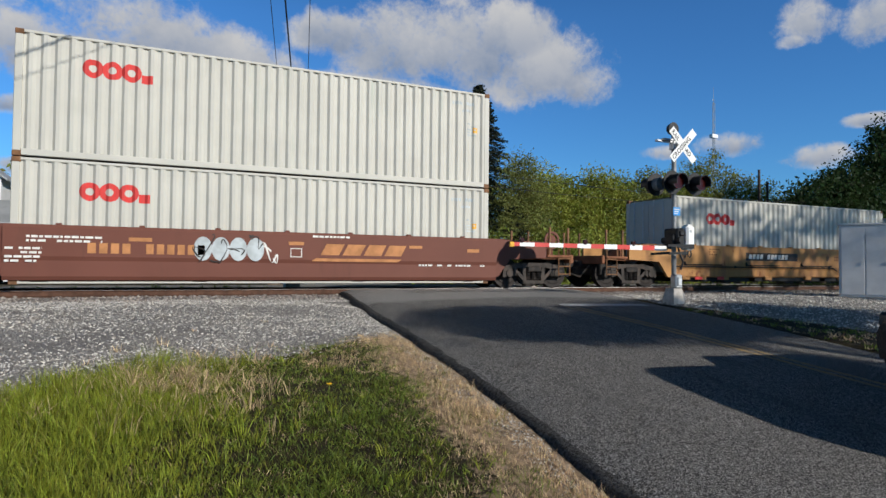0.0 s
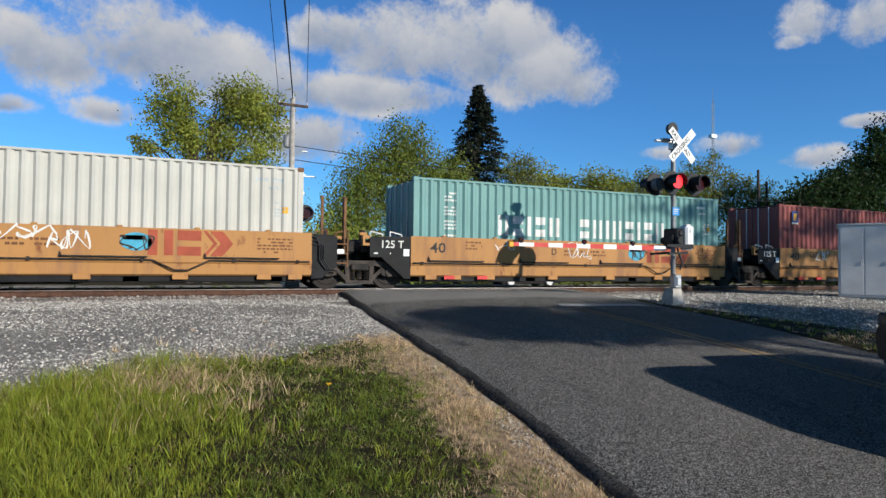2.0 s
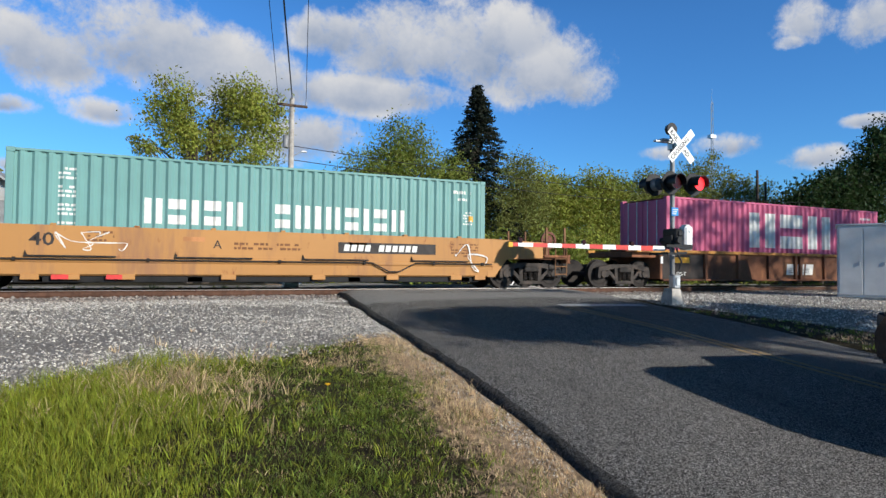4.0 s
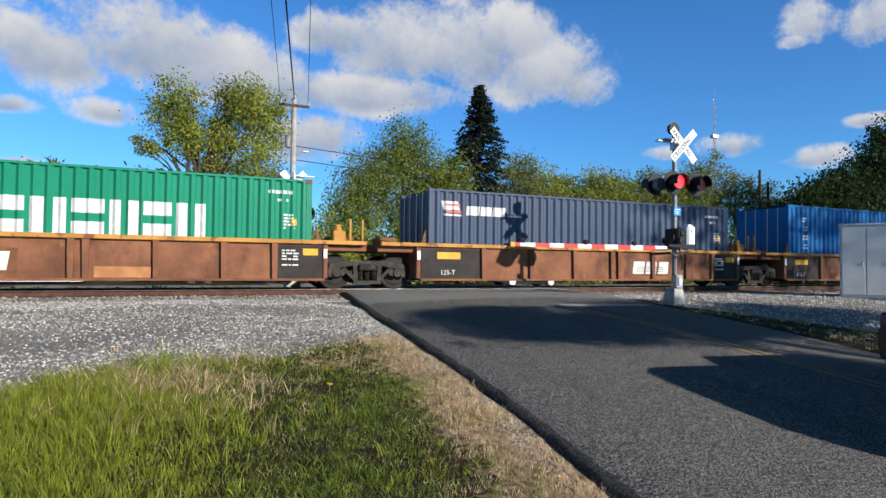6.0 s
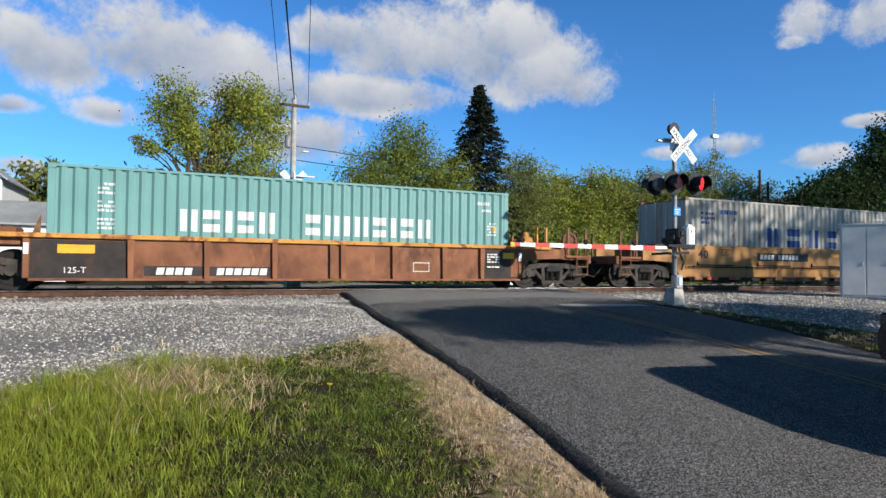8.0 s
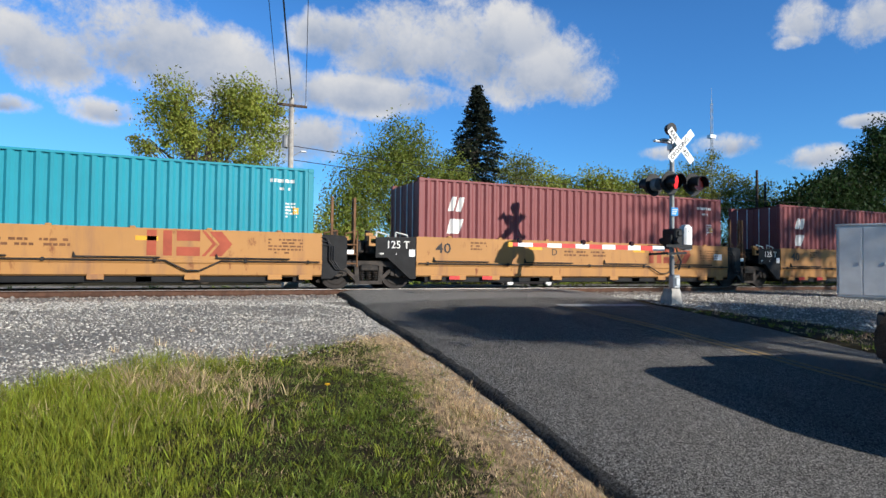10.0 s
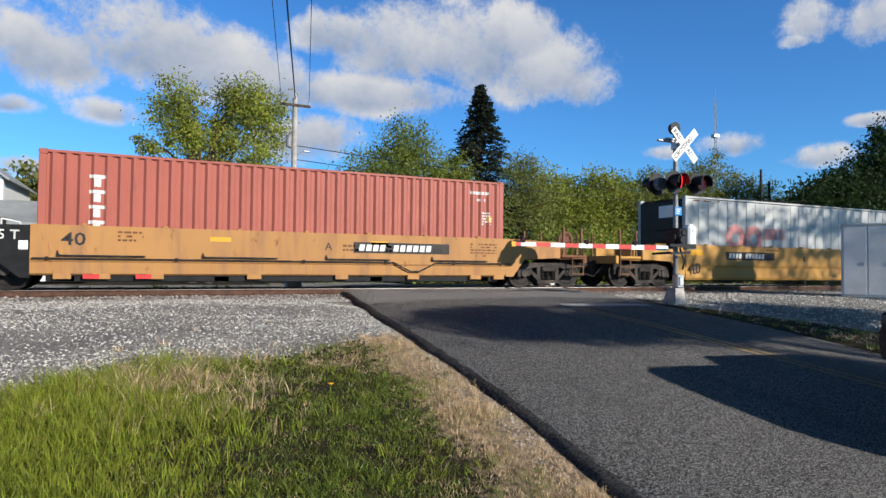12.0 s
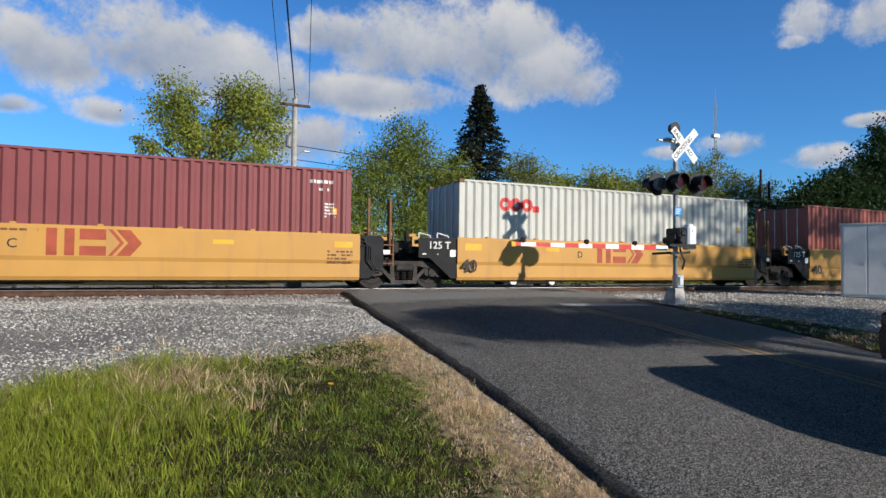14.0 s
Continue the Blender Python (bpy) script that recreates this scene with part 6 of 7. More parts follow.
FX, FY = 4.05, 21.6
sig2 = empty("crossing_signal", pose(FX, FY, -0.22), "far-side crossing signal seen from behind on a silver mast", "crossing signal", "crossing signals")
bm = bmesh.new()
tube(bm, (0, 0, 0.3), (0, 0, 4.1), 0.063, n=12)
part("mast", bm, M["galv"], sig2, "galvanised steel mast")
bm = bmesh.new()
prism(bm, [(-0.30, -0.3), (0.30, -0.3), (0.22, 0.36), (-0.22, 0.36)], -0.26, 0.26)
part("foundation", bm, M["concrete"], sig2)
crossbuck(sig2, 0.0, 0.12, 3.72, 1, False)
bm = bmesh.new()
box(bm, -0.08, 0.75, -0.03, 0.03, 3.96, 4.01, 0.01)
tube(bm, (-0.5, -0.1, 2.82), (0.5, -0.1, 2.82), 0.03, n=8)
part("bracket", bm, M["galv"], sig2)
lamp_unit(sig2, -0.40, -0.30, 2.66, -1, [(a + 0.02, b + 0.02) for a, b in LEFT_ON])
lamp_unit(sig2, 0.40, -0.30, 2.66, -1, [(a + 0.02, b + 0.02) for a, b in RIGHT_ON])
bm = bmesh.new()
box(bm, -0.2, 0.24, -0.28, 0.24, 1.3, 1.85, 0.04)
part("gate_mechanism", bm, M["signal_black"], sig2)

# ======== equipment cabinet, vehicle ========
cab = empty("equipment_cabinet", pose(19.95, 12.85, -0.3, 0, 0, -57), "pale grey steel signal cabinet beside the track", "cabinet")
bm = bmesh.new()
box(bm, 0, 2.6, 0, 1.8, 0.12, 2.42, 0.015)
part("body", bm, M["cabinet"], cab)
bm = bmesh.new()
box(bm, -0.04, 2.64, -0.04, 1.84, 2.42, 2.48, 0.015)
part("roof", bm, M["cabinet"], cab)
for x0 in (0.06, 0.72, 1.38):
    bm = bmesh.new()
    box(bm, x0, x0 + 0.62, -0.02, 0.0, 0.2, 2.36, 0.006)
    d = part("door", bm, M["cabinet"], cab)
    bm = bmesh.new()
    box(bm, x0 + 0.535, x0 + 0.56, -0.04, -0.02, 1.14, 1.26, 0.006)
    part("handle", bm, M["galv"], d, "steel handle")
bm = bmesh.new()
box(bm, 0.05, 2.55, 0.05, 1.75, -0.1, 0.12)
part("plinth", bm, M["concrete"], cab)

suv = empty("parked_car", pose(8.92, 2.2, float(road_z(2.2)) + 0.03, 4.5, 0, -9), "dark high-roofed sport utility car waiting on the road", "car")
body_side = [(-2.7, 0.40), (-2.75, 0.9), (-2.65, 1.35), (-2.55, 1.9), (-2.35, 2.35), (-1.55, 2.58), (-0.85, 2.58), (-0.35, 2.40), (0.75, 1.36), (1.6, 1.25), (2.45, 1.13), (2.62, 0.9), (2.7, 0.65), (2.6, 0.34)]
bm = bmesh.new()
prism(bm, body_side, -1.0, 1.0, "x")
bmesh.ops.bisect_plane(bm, geom=bm.verts[:] + bm.edges[:] + bm.faces[:], plane_co=(0, 0, 2.12), plane_no=(0, 0, 1))
for v in bm.verts:
    if v.co.z > 1.5:
        v.co.x *= 0.90 if v.co.z < 2.2 else 0.52
bmesh.ops.bevel(bm, geom=bm.edges[:], offset=0.06, segments=2, affect="EDGES")
part("body", bm, M["suv"], suv, "glossy black bodywork")
bm = bmesh.new()
prism(bm, [(-2.3, 1.45), (-2.1, 2.08), (-0.4, 2.08), (0.45, 1.45)], -1.004, 1.004, "x")
for v in bm.verts:
    if v.co.z > 1.5:
        v.co.x *= 0.88
part("side_glass", bm, M["glass"], suv, "dark tinted windows")
for y in (-1.75, 1.70):
    for s in (-1, 1):
        bm = bmesh.new()
        tube(bm, (s * 0.78, y, 0.40), (s * 1.02, y, 0.40), 0.40, n=24)
        w = part("wheel", bm, M["rubber"], suv, "black tyre")
        bm = bmesh.new()
        tube(bm, (s * 1.01, y, 0.40), (s * 1.035, y, 0.40), 0.25, n=16)
        part("rim", bm, M["galv"], w, "alloy rim")
for s in (-1, 1):
    bm = bmesh.new()
    box(bm, s * 0.78 - 0.17, s * 0.78 + 0.17, 2.5, 2.68, 0.80, 0.98, 0.03)
    part("headlight", bm, M["glass"], suv)
    bm = bmesh.new()
    a, b = sorted((s * 0.98, s * 1.22))
    box(bm, a, b, 0.42, 0.56, 1.32, 1.55, 0.03)
    part("mirror", bm, M["suv"], suv)

far_car = empty("parked_car", pose(20.05, 32.2, float(ground_z(np.array([20.0]), np.array([32.0]))[0])), "dark grey saloon car parked beyond the track", "car")
bm = bmesh.new()
prism(bm, [(-2.2, 0.35), (-2.25, 0.75), (-1.9, 0.92), (-1.2, 0.97), (-0.6, 1.40), (0.6, 1.44), (1.35, 1.0), (2.1, 0.92), (2.25, 0.7), (2.2, 0.30), (1.75, 0.22), (-1.75, 0.22)], -0.85, 0.85)
bmesh.ops.bevel(bm, geom=bm.edges[:], offset=0.05, segments=2, affect="EDGES")
part("body", bm, M["suv"], far_car, "dark grey bodywork")
bm = bmesh.new()
prism(bm, [(-1.05, 0.98), (-0.55, 1.34), (0.55, 1.37), (1.15, 1.0)], -0.856, 0.856)
part("side_glass", bm, M["glass"], far_car)
for x in (-1.35, 1.35):
    for s in (-1, 1):
        bm = bmesh.new()
        tube(bm, (x, s * 0.66, 0.32), (x, s * 0.88, 0.32), 0.32, n=20)
        w = part("wheel", bm, M["rubber"], far_car, "black tyre")
        bm = bmesh.new()
        tube(bm, (x, s * 0.87, 0.32), (x, s * 0.895, 0.32), 0.21, n=14)
        part("rim", bm, M["galv"], w, "bright alloy rim")


# ======== poles, wires ========
pole = empty("utility_pole", pose(5.75, 31, -0.4), "weathered wooden utility pole with crossarm, transformer and street light", "utility pole", "utility poles")
bm = bmesh.new()
tube(bm, (0, 0, -0.3), (0, 0, 9.4), 0.17, 0.12, n=12)
part("shaft", bm, M["pole_wood"], pole)
bm = bmesh.new()
box(bm, -0.75, 0.75, -0.16, -0.05, 8.95, 9.07, 0.01)
part("crossarm", bm, M["tie"], pole)
for x in (-0.68, 0.0, 0.68):
    bm = bmesh.new()
    tube(bm, (x, -0.1, 9.07 if x else 9.4), (x, -0.1, 9.25 if x else 9.6), 0.045, 0.03, n=8)
    part("insulator", bm, M["galv"], pole)
bm = bmesh.new()
tube(bm, (-0.28, 0, 6.9), (-0.28, 0, 7.5), 0.15, n=12)
part("transformer", bm, M["mast_steel"], pole, "grey can transformer")
bm = bmesh.new()
tube(bm, (0.1, 0, 6.5), (0.5, -0.1, 6.75), 0.025, n=6)
box(bm, 0.45, 0.75, -0.17, -0.03, 6.70, 6.78, 0.02)
part("street_light", bm, M["galv"], pole)


def wire(p, q, sag, label="thin black overhead cable", r=0.012):
    p, q = Vector(p), Vector(q)
    bm = bmesh.new()
    n = 14
    rows = []
    for i in range(n + 1):
        c = p.lerp(q, i / n) - Vector((0, 0, sag * 4 * (i / n) * (1 - i / n)))
        side = (q - p).cross(Vector((0, 0, 1))).normalized()
        rows.append([bm.verts.new(c + side * r * math.cos(a) + Vector((0, 0, r * math.sin(a)))) for a in (0.3, 1.56, 2.8, 4.1, 5.3)])
    for u, v in zip(rows, rows[1:]):
        for k in range(5):
            bm.faces.new((u[k], u[(k + 1) % 5], v[(k + 1) % 5], v[k]))
    return thing("overhead_wire", bm, M["wire"], label, "cable", "overhead wires")


wire((5.74, 30.9, 8.95), (-3.8, -14, 8.9), 0.12, "thick black overhead cable", 0.03)
wire((5.07, 30.9, 8.75), (-3.55, -14, 8.8), 0.12)
wire((6.43, 30.9, 8.75), (-2.83, -14, 9.0), 0.12)
wire((5.85, 31, 6.6), (60, 36, 7.0), 0.8, r=0.02)
wire((5.85, 31, 5.9), (60, 36, 6.3), 0.8, r=0.02)
for x, y, h in ((55.6, 44, 10.9), (60.7, 47, 10.4)):
    bm = bmesh.new()
    tube(bm, (x, y, -0.5), (x, y, h), 0.17, 0.12, n=8)
    thing("utility_pole", bm, M["tie"] if h > 10 else M["pole_wood"], "bare wooden pole beyond the trees", "utility pole", "utility poles")
bm = bmesh.new()
for s, t in ((-0.4, -0.3), (0.4, -0.3), (0.0, 0.4)):
    tube(bm, (190 + s, 170 + t, 0), (190 + s, 170 + t, 64), 0.16, 0.10, n=5)
for k in range(22):
    tube(bm, (189.6, 169.7, 3 * k), (190.4, 169.7, 3 * k + 2.4), 0.07, n=4)
    tube(bm, (190.4, 169.7, 3 * k), (190, 170.4, 3 * k + 2.4), 0.07, n=4)
box(bm, 188.6, 191.4, 169.2, 170.8, 50.5, 51.8)
tube(bm, (190, 170, 64), (190, 170, 70), 0.1, 0.04, n=5)
thing("radio_mast", bm, M["galv"], "slender grey lattice radio mast in the distance", "radio mast")

# ======== houses beyond the track ========
def house(x, y, z, turn, w, d, wall_h, roof_h, label, name="house"):
    h = empty(name, pose(x, y, z, 0, 0, turn), label, "house", "houses beyond the track")
    bm = bmesh.new()
    prism(bm, [(0, 0), (w, 0), (w, wall_h), (w / 2, wall_h + roof_h), (0, wall_h)], 0, d)
    part("wall", bm, M["siding"], h)
    for s in (0, 1):
        bm = bmesh.new()
        e = 0.35
        a = (-e, wall_h - e * roof_h / (w / 2)) if s == 0 else (w + e, wall_h - e * roof_h / (w / 2))
        prism(bm, [a, (w / 2, wall_h + roof_h), (w / 2, wall_h + roof_h + 0.12), (a[0], a[1] + 0.12)], -0.3, d + 0.3)
        part("roof", bm, M["metal_roof"], h)
    for k in range(3):
        bm = bmesh.new()
        x0 = w * (0.15 + 0.3 * k)
        box(bm, x0, x0 + 0.9, -0.05, -0.01, 1.0, 2.3)
        win = part("window", bm, M["glass"], h)
        bm = bmesh.new()
        for q in (rect(x0 - 0.08, x0, 0.92, 2.38), rect(x0 + 0.9, x0 + 0.98, 0.92, 2.38), rect(x0, x0 + 0.9, 2.3, 2.38), rect(x0, x0 + 0.9, 0.92, 1.0), rect(x0, x0 + 0.9, 1.62, 1.68)):
            prism(bm, q, -0.08, -0.01)
        part("frame", bm, M["sign_white"], win)
    return h


house(-15.9, 44, -0.5, 0, 7.0, 8, 6.2, 2.6, "white two-storey house with a grey roof")
house(-4.3, 40.5, -0.45, 90, 5.0, 5.0, 3.3, 1.25, "low white shed with a grey metal roof", "shed")
house(-1.6, 47, -0.45, 70, 5.0, 3.0, 2.6, 1.6, "low white outbuilding with a grey metal roof", "shed")


# ======== trees ========
def limb_tree(name, x, y, z, tall, blobs, leaves, size, leaf_mat, label, trunk=0.22, seed=0, stems=1, ragged=0.35, category="tree", group="trees", tier=(1, 1, 0.75)):
    """Tapered trunk, limbs reaching into each crown mass, and many separate leaves. blobs: (dx, dy, dz, rx, ry, rz) from the foot."""
    r = np.random.default_rng(seed)
    tree = empty(name, pose(x, y, z), label, category, group)
    bm = bmesh.new()
    for s in range(stems):
        ox = (s - (stems - 1) / 2) * trunk * 3
        lean = (s - (stems - 1) / 2) * tall * 0.08
        last, rad = Vector((ox, 0, -0.4)), trunk
        top = Vector((ox + lean, 0, tall * 0.82))
        for k in range(1, 6):
            p = Vector((ox, 0, -0.4)).lerp(top, k / 5) + Vector((r.uniform(-1, 1), r.uniform(-1, 1), 0)) * trunk * 0.8
            tube(bm, last, p, rad, rad * 0.78, n=8)
            last, rad = p, rad * 0.78
    part("trunk", bm, M["bark"], tree, "grey-brown trunk")
    for bx, by, bz, rx, ry, rz in blobs:
        for k in range(5):
            bm = bmesh.new()
            foot = Vector((bx * 0.15, by * 0.15, min(tall * 0.6, max(0.5, bz - rz - r.uniform(0, 0.25) * tall))))
            tip = Vector((bx + r.uniform(-0.8, 0.8) * rx, by + r.uniform(-0.7, 0.7) * ry, bz + r.uniform(-0.3, 0.8) * rz))
            mid = foot.lerp(tip, 0.5) + Vector((0, 0, 0.12 * (tip - foot).length))
            tube(bm, foot, mid, trunk * 0.30, trunk * 0.17, n=6)
            tube(bm, mid, tip, trunk * 0.17, trunk * 0.05, n=5)
            part("limb", bm, M["bark"], tree)
    vol = np.array([b[3] * b[4] * b[5] for b in blobs]) ** (2 / 3)
    share = (vol / vol.sum() * leaves).astype(int)
    cs = []
    for (bx, by, bz, rx, ry, rz), n in zip(blobs, share):
        clumps = max(6, n // 28)
        d = r.normal(size=(clumps, 3))
        d /= np.linalg.norm(d, axis=1)[:, None]
        rad = r.random(clumps) ** 0.45 * (1 + ragged * (r.random(clumps) - 0.5))
        cen = np.array([bx, by, bz]) + d * rad[:, None] * np.array([rx, ry, rz])
        per = n // clumps + 1
        spread_ = r.normal(size=(clumps, per, 3)) * (0.17 * min(rx, rz) + 0.12) * r.uniform(0.5, 1.3, (clumps, 1, 1))
        cs.append((cen[:, None] + spread_ * np.array(tier)).reshape(-1, 3))
    p = np.concatenate(cs)
    n = len(p)
    u = r.normal(size=(n, 3))
    u /= np.linalg.norm(u, axis=1)[:, None]
    w = np.cross(u, r.normal(size=(n, 3)))
    w /= np.linalg.norm(w, axis=1)[:, None]
    sz = (size * r.uniform(0.6, 1.3, n))[:, None]
    v = np.stack([p - u * sz, p + w * sz * 0.5, p + u * sz, p - w * sz * 0.5], 1).reshape(-1, 3)
    f = (np.arange(n)[:, None] * 4 + np.array([0, 1, 2, 3]))
    part("crown", soup("crown", v, f, leaf_mat), leaf_mat, tree, "loose crown of small leaves")
    return tree


def spruce(x, y, z, tall, wide, seed, label):
    r = np.random.default_rng(seed)
    tree = empty("spruce", pose(x, y, z), label, "tree", "trees")
    bm = bmesh.new()
    tube(bm, (0, 0, -0.4), (0, 0, tall), 0.25, 0.02, n=8)
    pts = []
    for k in range(420):
        h = tall * (0.10 + 0.90 * (k / 420) ** 0.9)
        reach = wide * (1 - h / tall) ** 0.88 * r.uniform(0.65, 1.1) + 0.15
        a = r.uniform(0, 6.28)
        tip = np.array([math.cos(a) * reach, math.sin(a) * reach, h - 0.12 * reach])
        root = np.array([0, 0, h + 0.1 * reach])
        tube(bm, root, tip, 0.035, 0.01, n=4)
        m_ = int(24 + 75 * reach / wide)
        t = r.random(m_) ** 0.5
        pts.append(root + (tip - root) * t[:, None] + r.normal(size=(m_, 3)) * np.array([0.16, 0.16, 0.10]) - np.array([0, 0, 0.1]) * t[:, None])
    part("trunk", bm, M["bark"], tree)
    p = np.concatenate(pts)
    n = len(p)
    u = r.normal(size=(n, 3)) * np.array([1, 1, 0.5])
    u /= np.linalg.norm(u, axis=1)[:, None]
    w = np.cross(u, r.normal(size=(n, 3)))
    w /= np.linalg.norm(w, axis=1)[:, None]
    s = 0.19 * r.uniform(0.6, 1.2, n)[:, None]
    v = np.stack([p - u * s, p + w * s * 0.4, p + u * s, p - w * s * 0.4], 1).reshape(-1, 3)
    part("crown", soup("crown", v, np.arange(n)[:, None] * 4 + np.array([0, 1, 2, 3]), M["needle"]), M["needle"], tree, "dark drooping needle boughs")
    return tree


ZF = -0.45
limb_tree("maple", 2.0, 42, ZF, 12.6, [(-1.5, 0, 10.9, 1.7, 1.8, 2.0), (-0.9, 0, 8.9, 1.5, 1.6, 1.4), (-3.2, 0, 8.3, 0.8, 0.9, 0.6), (2.4, 0, 11.7, 1.7, 1.8, 1.6), (3.8, 0, 10.5, 1.7, 1.8, 2.4), (3.4, 0, 7.0, 1.7, 1.8, 2.0),
                                         (0.9, 0.5, 7.2, 1.4, 1.2, 1.5), (1.3, 0.3, 9.4, 1.5, 1.4, 1.5), (2.9, 0, 4.0, 2.3, 2.0, 2.2), (-2.0, 0.5, 4.2, 1.7, 1.6, 1.7)],
          40000, 0.10, M["leaf_spring"], "tall double-crowned maple in thin spring leaf", 0.30, 1, 2)
limb_tree("broadleaf_tree", 17.0, 45, ZF, 11.2, [(0, 0, 10.0, 2.2, 2.2, 2.6), (-2.6, 0, 7.6, 2.6, 2.3, 2.4), (3.0, 0, 7.8, 2.9, 2.4, 2.4), (-4.2, 0, 4.6, 2.4, 2.2, 2.6), (1.4, 0, 4.6, 4.2, 2.4, 3.2)],
          48000, 0.105, M["leaf_mid"], "broad round tree in fresh green leaf", 0.26, 2)
spruce(26.2, 50, ZF, 17.8, 7.0, 3, "tall dark pointed spruce")
limb_tree("broadleaf_tree", 28.6, 47, ZF, 10.6, [(0, 0, 9.4, 1.9, 1.8, 1.9), (1.2, 0, 6.4, 2.4, 2.0, 2.6), (-1.6, 0, 5.6, 2.0, 2.0, 2.6)], 18000, 0.10, M["leaf_olive"], "thin young tree in spring leaf", 0.18, 4)
k = 0
for x, y, top, wide, mat in ((33.2, 50, 10.2, 3.4, "leaf_spring"), (36.4, 51, 10.0, 3.2, "leaf_mid"), (39.6, 50, 10.8, 3.4, "leaf_spring"), (43.0, 51, 10.6, 3.4, "leaf_mid"), (46.4, 50, 11.1, 3.4, "leaf_olive"),
                             (50.6, 50, 11.4, 3.8, "leaf_mid"), (54.8, 50, 13.5, 3.6, "leaf_olive"), (59.2, 50, 12.2, 4.0, "leaf_olive"), (63.2, 50, 11.7, 3.8, "leaf_mid"), (67.8, 50, 9.8, 4.2, "leaf_olive"), (73, 52, 10, 4.5, "leaf_mid")):
    k += 1
    h = top - ZF
    limb_tree("broadleaf_tree", x, y, ZF, h, [(0, 0, h - 1.9, wide * 0.6, 2.0, 1.9), (-wide * 0.5, 0, h - 4.2, wide * 0.6, 2.2, 2.4), (wide * 0.55, 0, h - 3.8, wide * 0.6, 2.2, 2.4), (0, 0, h - 7, wide * 0.9, 2.2, 3.0), (0, 0, 2.2, wide * 0.9, 2.2, 2.4)],
              18000 if x < 52 else 8500, 0.135, M[mat], "leafy roadside tree in spring green", 0.2, 10 + k)
for x, y, top, wide in ((50.5, 36, 7.8, 2.6), (53.4, 36, 9.2, 3.0), (57.0, 36, 10.2, 3.4), (60.6, 37, 11.2, 3.6), (64.2, 36, 15.6, 3.8), (68.5, 36, 16.2, 4.4)):
    k += 1
    h = top - ZF
    limb_tree("broadleaf_tree", x, y, ZF, h, [(0, 0, h - 2.0, wide * 0.7, 2.4, 2.0), (-wide * 0.5, 0, h - 4.4, wide * 0.7, 2.6, 2.6), (wide * 0.55, 0, h - 4.2, wide * 0.7, 2.6, 2.6), (0, 0, 3.0, wide, 3, 3)],
              14000, 0.18, M["leaf_dark"], "dense dark green tree", 0.3, 30 + k)
for x, y, top, wide, mat in ((-11.5, 57, 7.0, 3.4, "leaf_mid"), (-8.0, 55, 8.4, 3.4, "leaf_olive"), (-4.6, 56, 7.8, 3.2, "leaf_mid"), (-1.2, 55, 8.4, 3.2, "leaf_olive"), (2.2, 56, 7.8, 3.4, "leaf_mid"), (6, 55, 7.4, 3.4, "leaf_mid")):
    k += 1
    h = top - ZF
    limb_tree("broadleaf_tree", x, y, ZF, h, [(0, 0, h - 1.6, wide * 0.7, 2.0, 1.6), (-wide * 0.5, 0, h - 3.4, wide * 0.6, 2.2, 2), (wide * 0.5, 0, h - 3.2, wide * 0.6, 2.2, 2), (0, 0, 2.2, wide * 0.8, 2.2, 2)],
              6500, 0.22, M[mat], "leafy tree behind the houses", 0.2, 50 + k)
# bushes along the far side
for i in range(13):
    x = 9 + i * 3.4
    limb_tree("bush", x, 39 + 2.0 * math.sin(i * 2.1), ZF, 3.6, [(0, 0, 2.0, 2.3, 1.5, 2.2 + 0.5 * math.sin(i * 1.3)), (1.1, 0, 1.2, 1.8, 1.4, 1.4)], 4500, 0.14, M["leaf_mid" if i % 3 else "leaf_spring"],
              "wild green bush beyond the track", 0.07, 80 + i, 1, 0.5, "bush", "bushes")
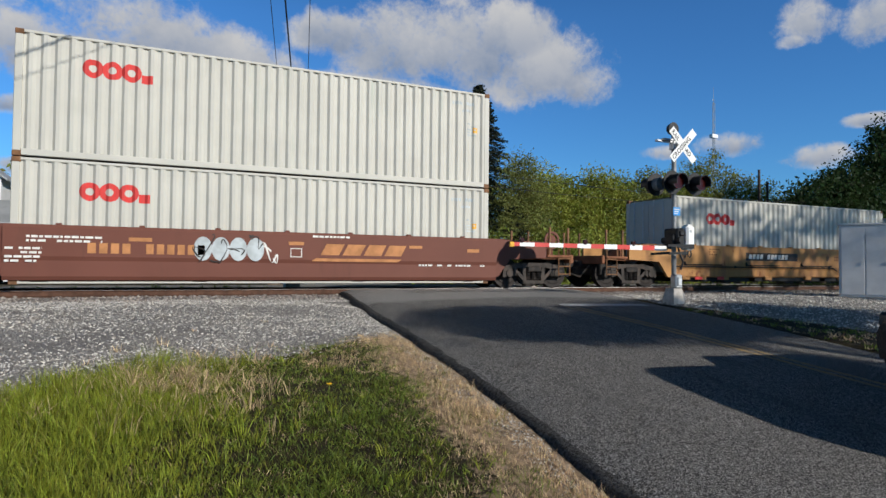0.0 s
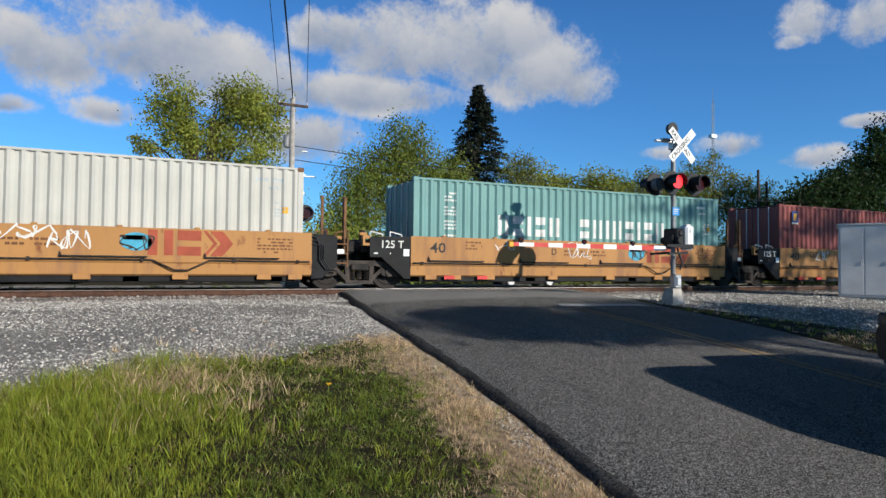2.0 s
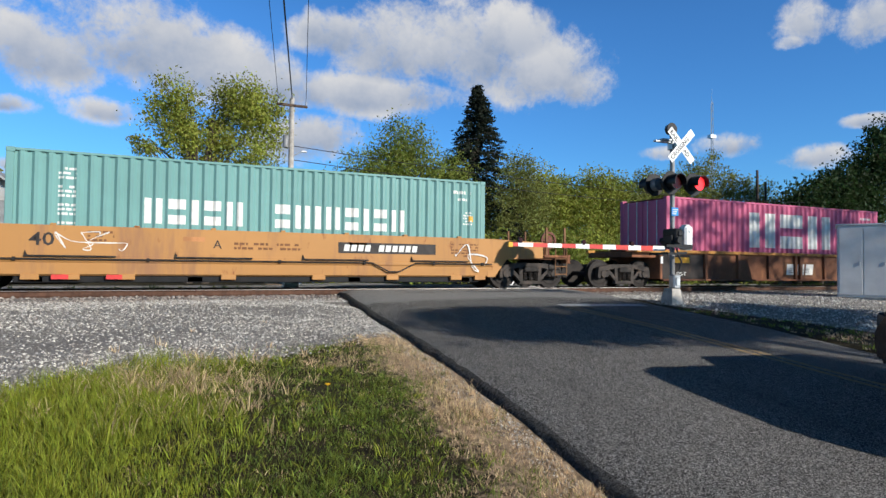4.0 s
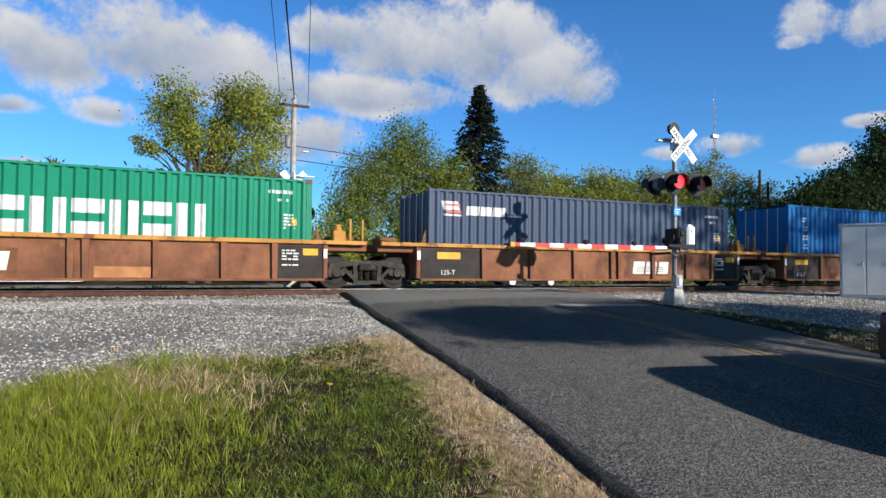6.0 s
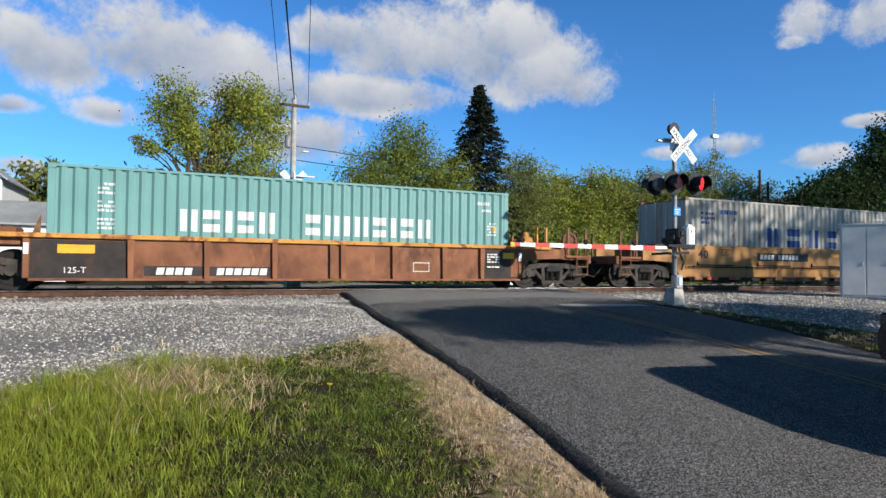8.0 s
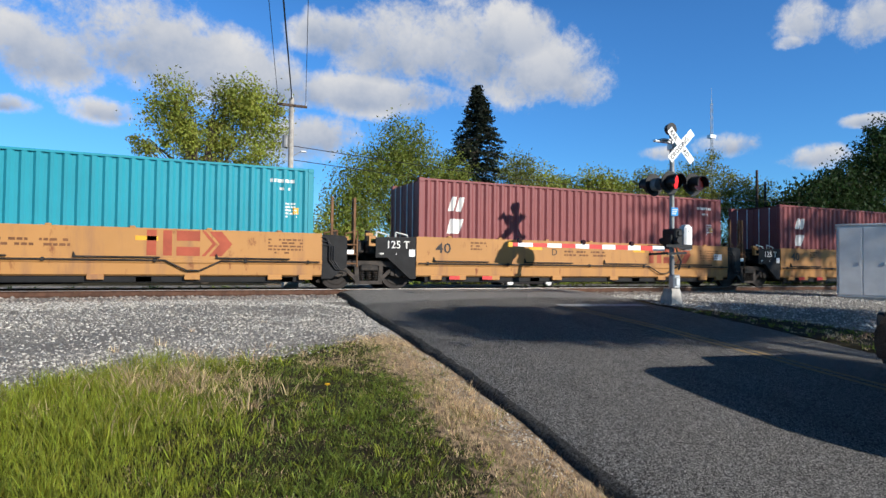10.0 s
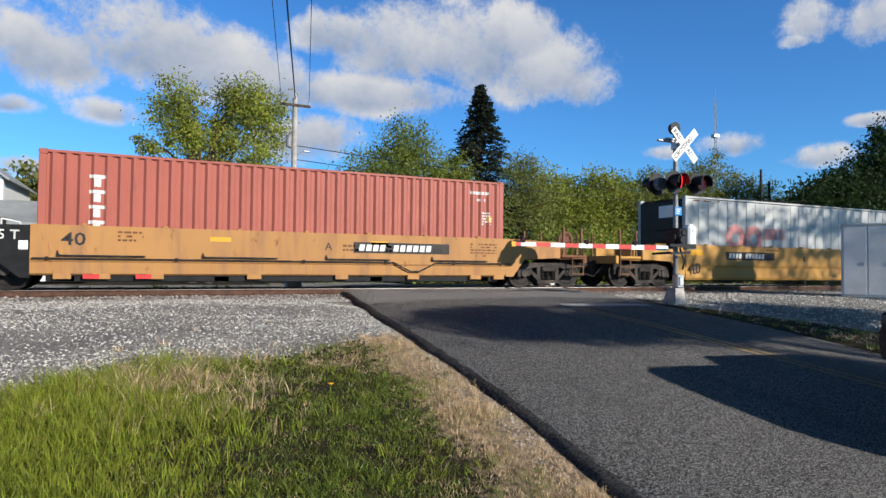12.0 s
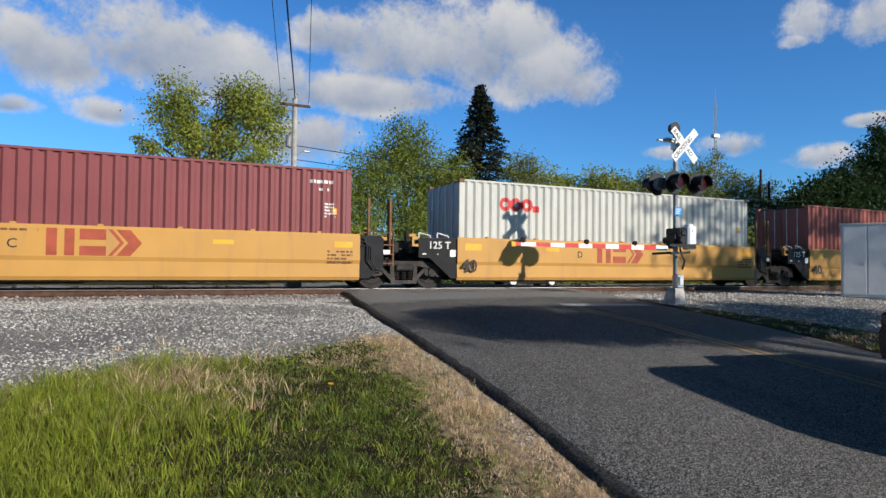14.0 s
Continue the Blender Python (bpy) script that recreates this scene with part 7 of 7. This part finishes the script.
# trees behind the viewer whose shade falls on road and train
SHADE = [(21.0, -14.0, 13.0, [(-3.6, 0, 10.5, 1.5, 1.3, 0.42), (-2.6, 0, 11.4, 1.9, 1.4, 0.5), (-0.6, 0, 10.55, 2.2, 1.5, 0.6), (1.4, 0, 11.3, 2.2, 1.5, 0.6), (3.4, 0, 10.6, 2.2, 1.5, 0.6), (5.6, 0, 11.2, 2.2, 1.4, 0.6)], 5000),
         (33, -11, 17, [(-1.5, 0, 14.4, 2.4, 2.2, 1.8), (2.6, 0, 14.6, 2.8, 2.4, 2.2)], 700),
         (41, -11, 18, [(-1.8, 0, 14.6, 3.2, 2.8, 2.6), (2.6, 0, 14.6, 3.2, 2.8, 2.6), (0, 0, 11.6, 4.0, 2.8, 1.4)], 1400), (50, -11, 18, [(-2.0, 0, 14.6, 3.4, 2.8, 2.8), (2.6, 0, 14.0, 3.4, 2.8, 2.8), (0, 0, 10.2, 4.4, 2.8, 2.4)], 1800)]
for i, (x, y, h, blobs, n) in enumerate(SHADE):
    limb_tree("broadleaf_tree", x, y, -1.3, h, blobs, int((1.5 if i == 0 else 2.2) * n), 0.19, M["leaf_mid"], "tall roadside tree that shades the crossing", 0.24, 120 + i, tier=(3.0, 0.7, 0.16))

# yellow flower in the grass
fx, fy = 1.60, 6.40
flower = empty("dandelion", pose(fx, fy, float(ground_z(np.array([fx]), np.array([fy]))[0])), "small yellow dandelion flower on a green stem", "flower")
bm = bmesh.new()
tube(bm, (0, 0, -0.02), (0.01, 0, 0.17), 0.004, n=6)
part("stem", bm, M["grass_deep"], flower)
bm = bmesh.new()
for i in range(14):
    a = i * 2 * math.pi / 14
    tube(bm, (0.01, 0, 0.17), (0.01 + 0.028 * math.cos(a), 0.028 * math.sin(a), 0.185), 0.008, 0.004, n=5)
part("blossom", bm, M["petal"], flower, "yellow blossom")



def motions():
    """The train rolls past to the left; its wheels turn; the crossing lamps flash by turning their lenses."""
    steps = [k * 0.5 for k in range(29)]
    for key, s0, colour, tall, base in ROLL_CALL:
        walk(C[key], [(t, pose(s0 - run(t), TRACK_Y, base)) for t in steps])
    starts = {r[0]: r[1] for r in ROLL_CALL}
    for key, car in W_CARS.items():
        walk(car, [(t, pose(starts[key] - run(t), TRACK_Y, 0)) for t in steps])
    ticks = [k / FPS for k in range(14 * FPS + 1)]
    spin = {dx: [(t, pose(dx, 0, 0.47, 0, -math.degrees(run(t) / 0.47), 0)) for t in ticks] for dx in (-0.89, 0.89)}
    for w, dx in WHEELS:
        walk(w, spin[dx])
    for lens, at, spans in LENSES:
        rows, lit = [(0.0, at)], False
        for a, b in spans:
            for t0, first in ((a, 0), (b, 180)):
                for k in range(4):
                    rows.append((t0 + k / FPS, at @ pose(0, 0, 0, 0, 0, first + k * 60)))
        rows.append((14.1, rows[-1][1]))
        walk(lens, rows)


motions()
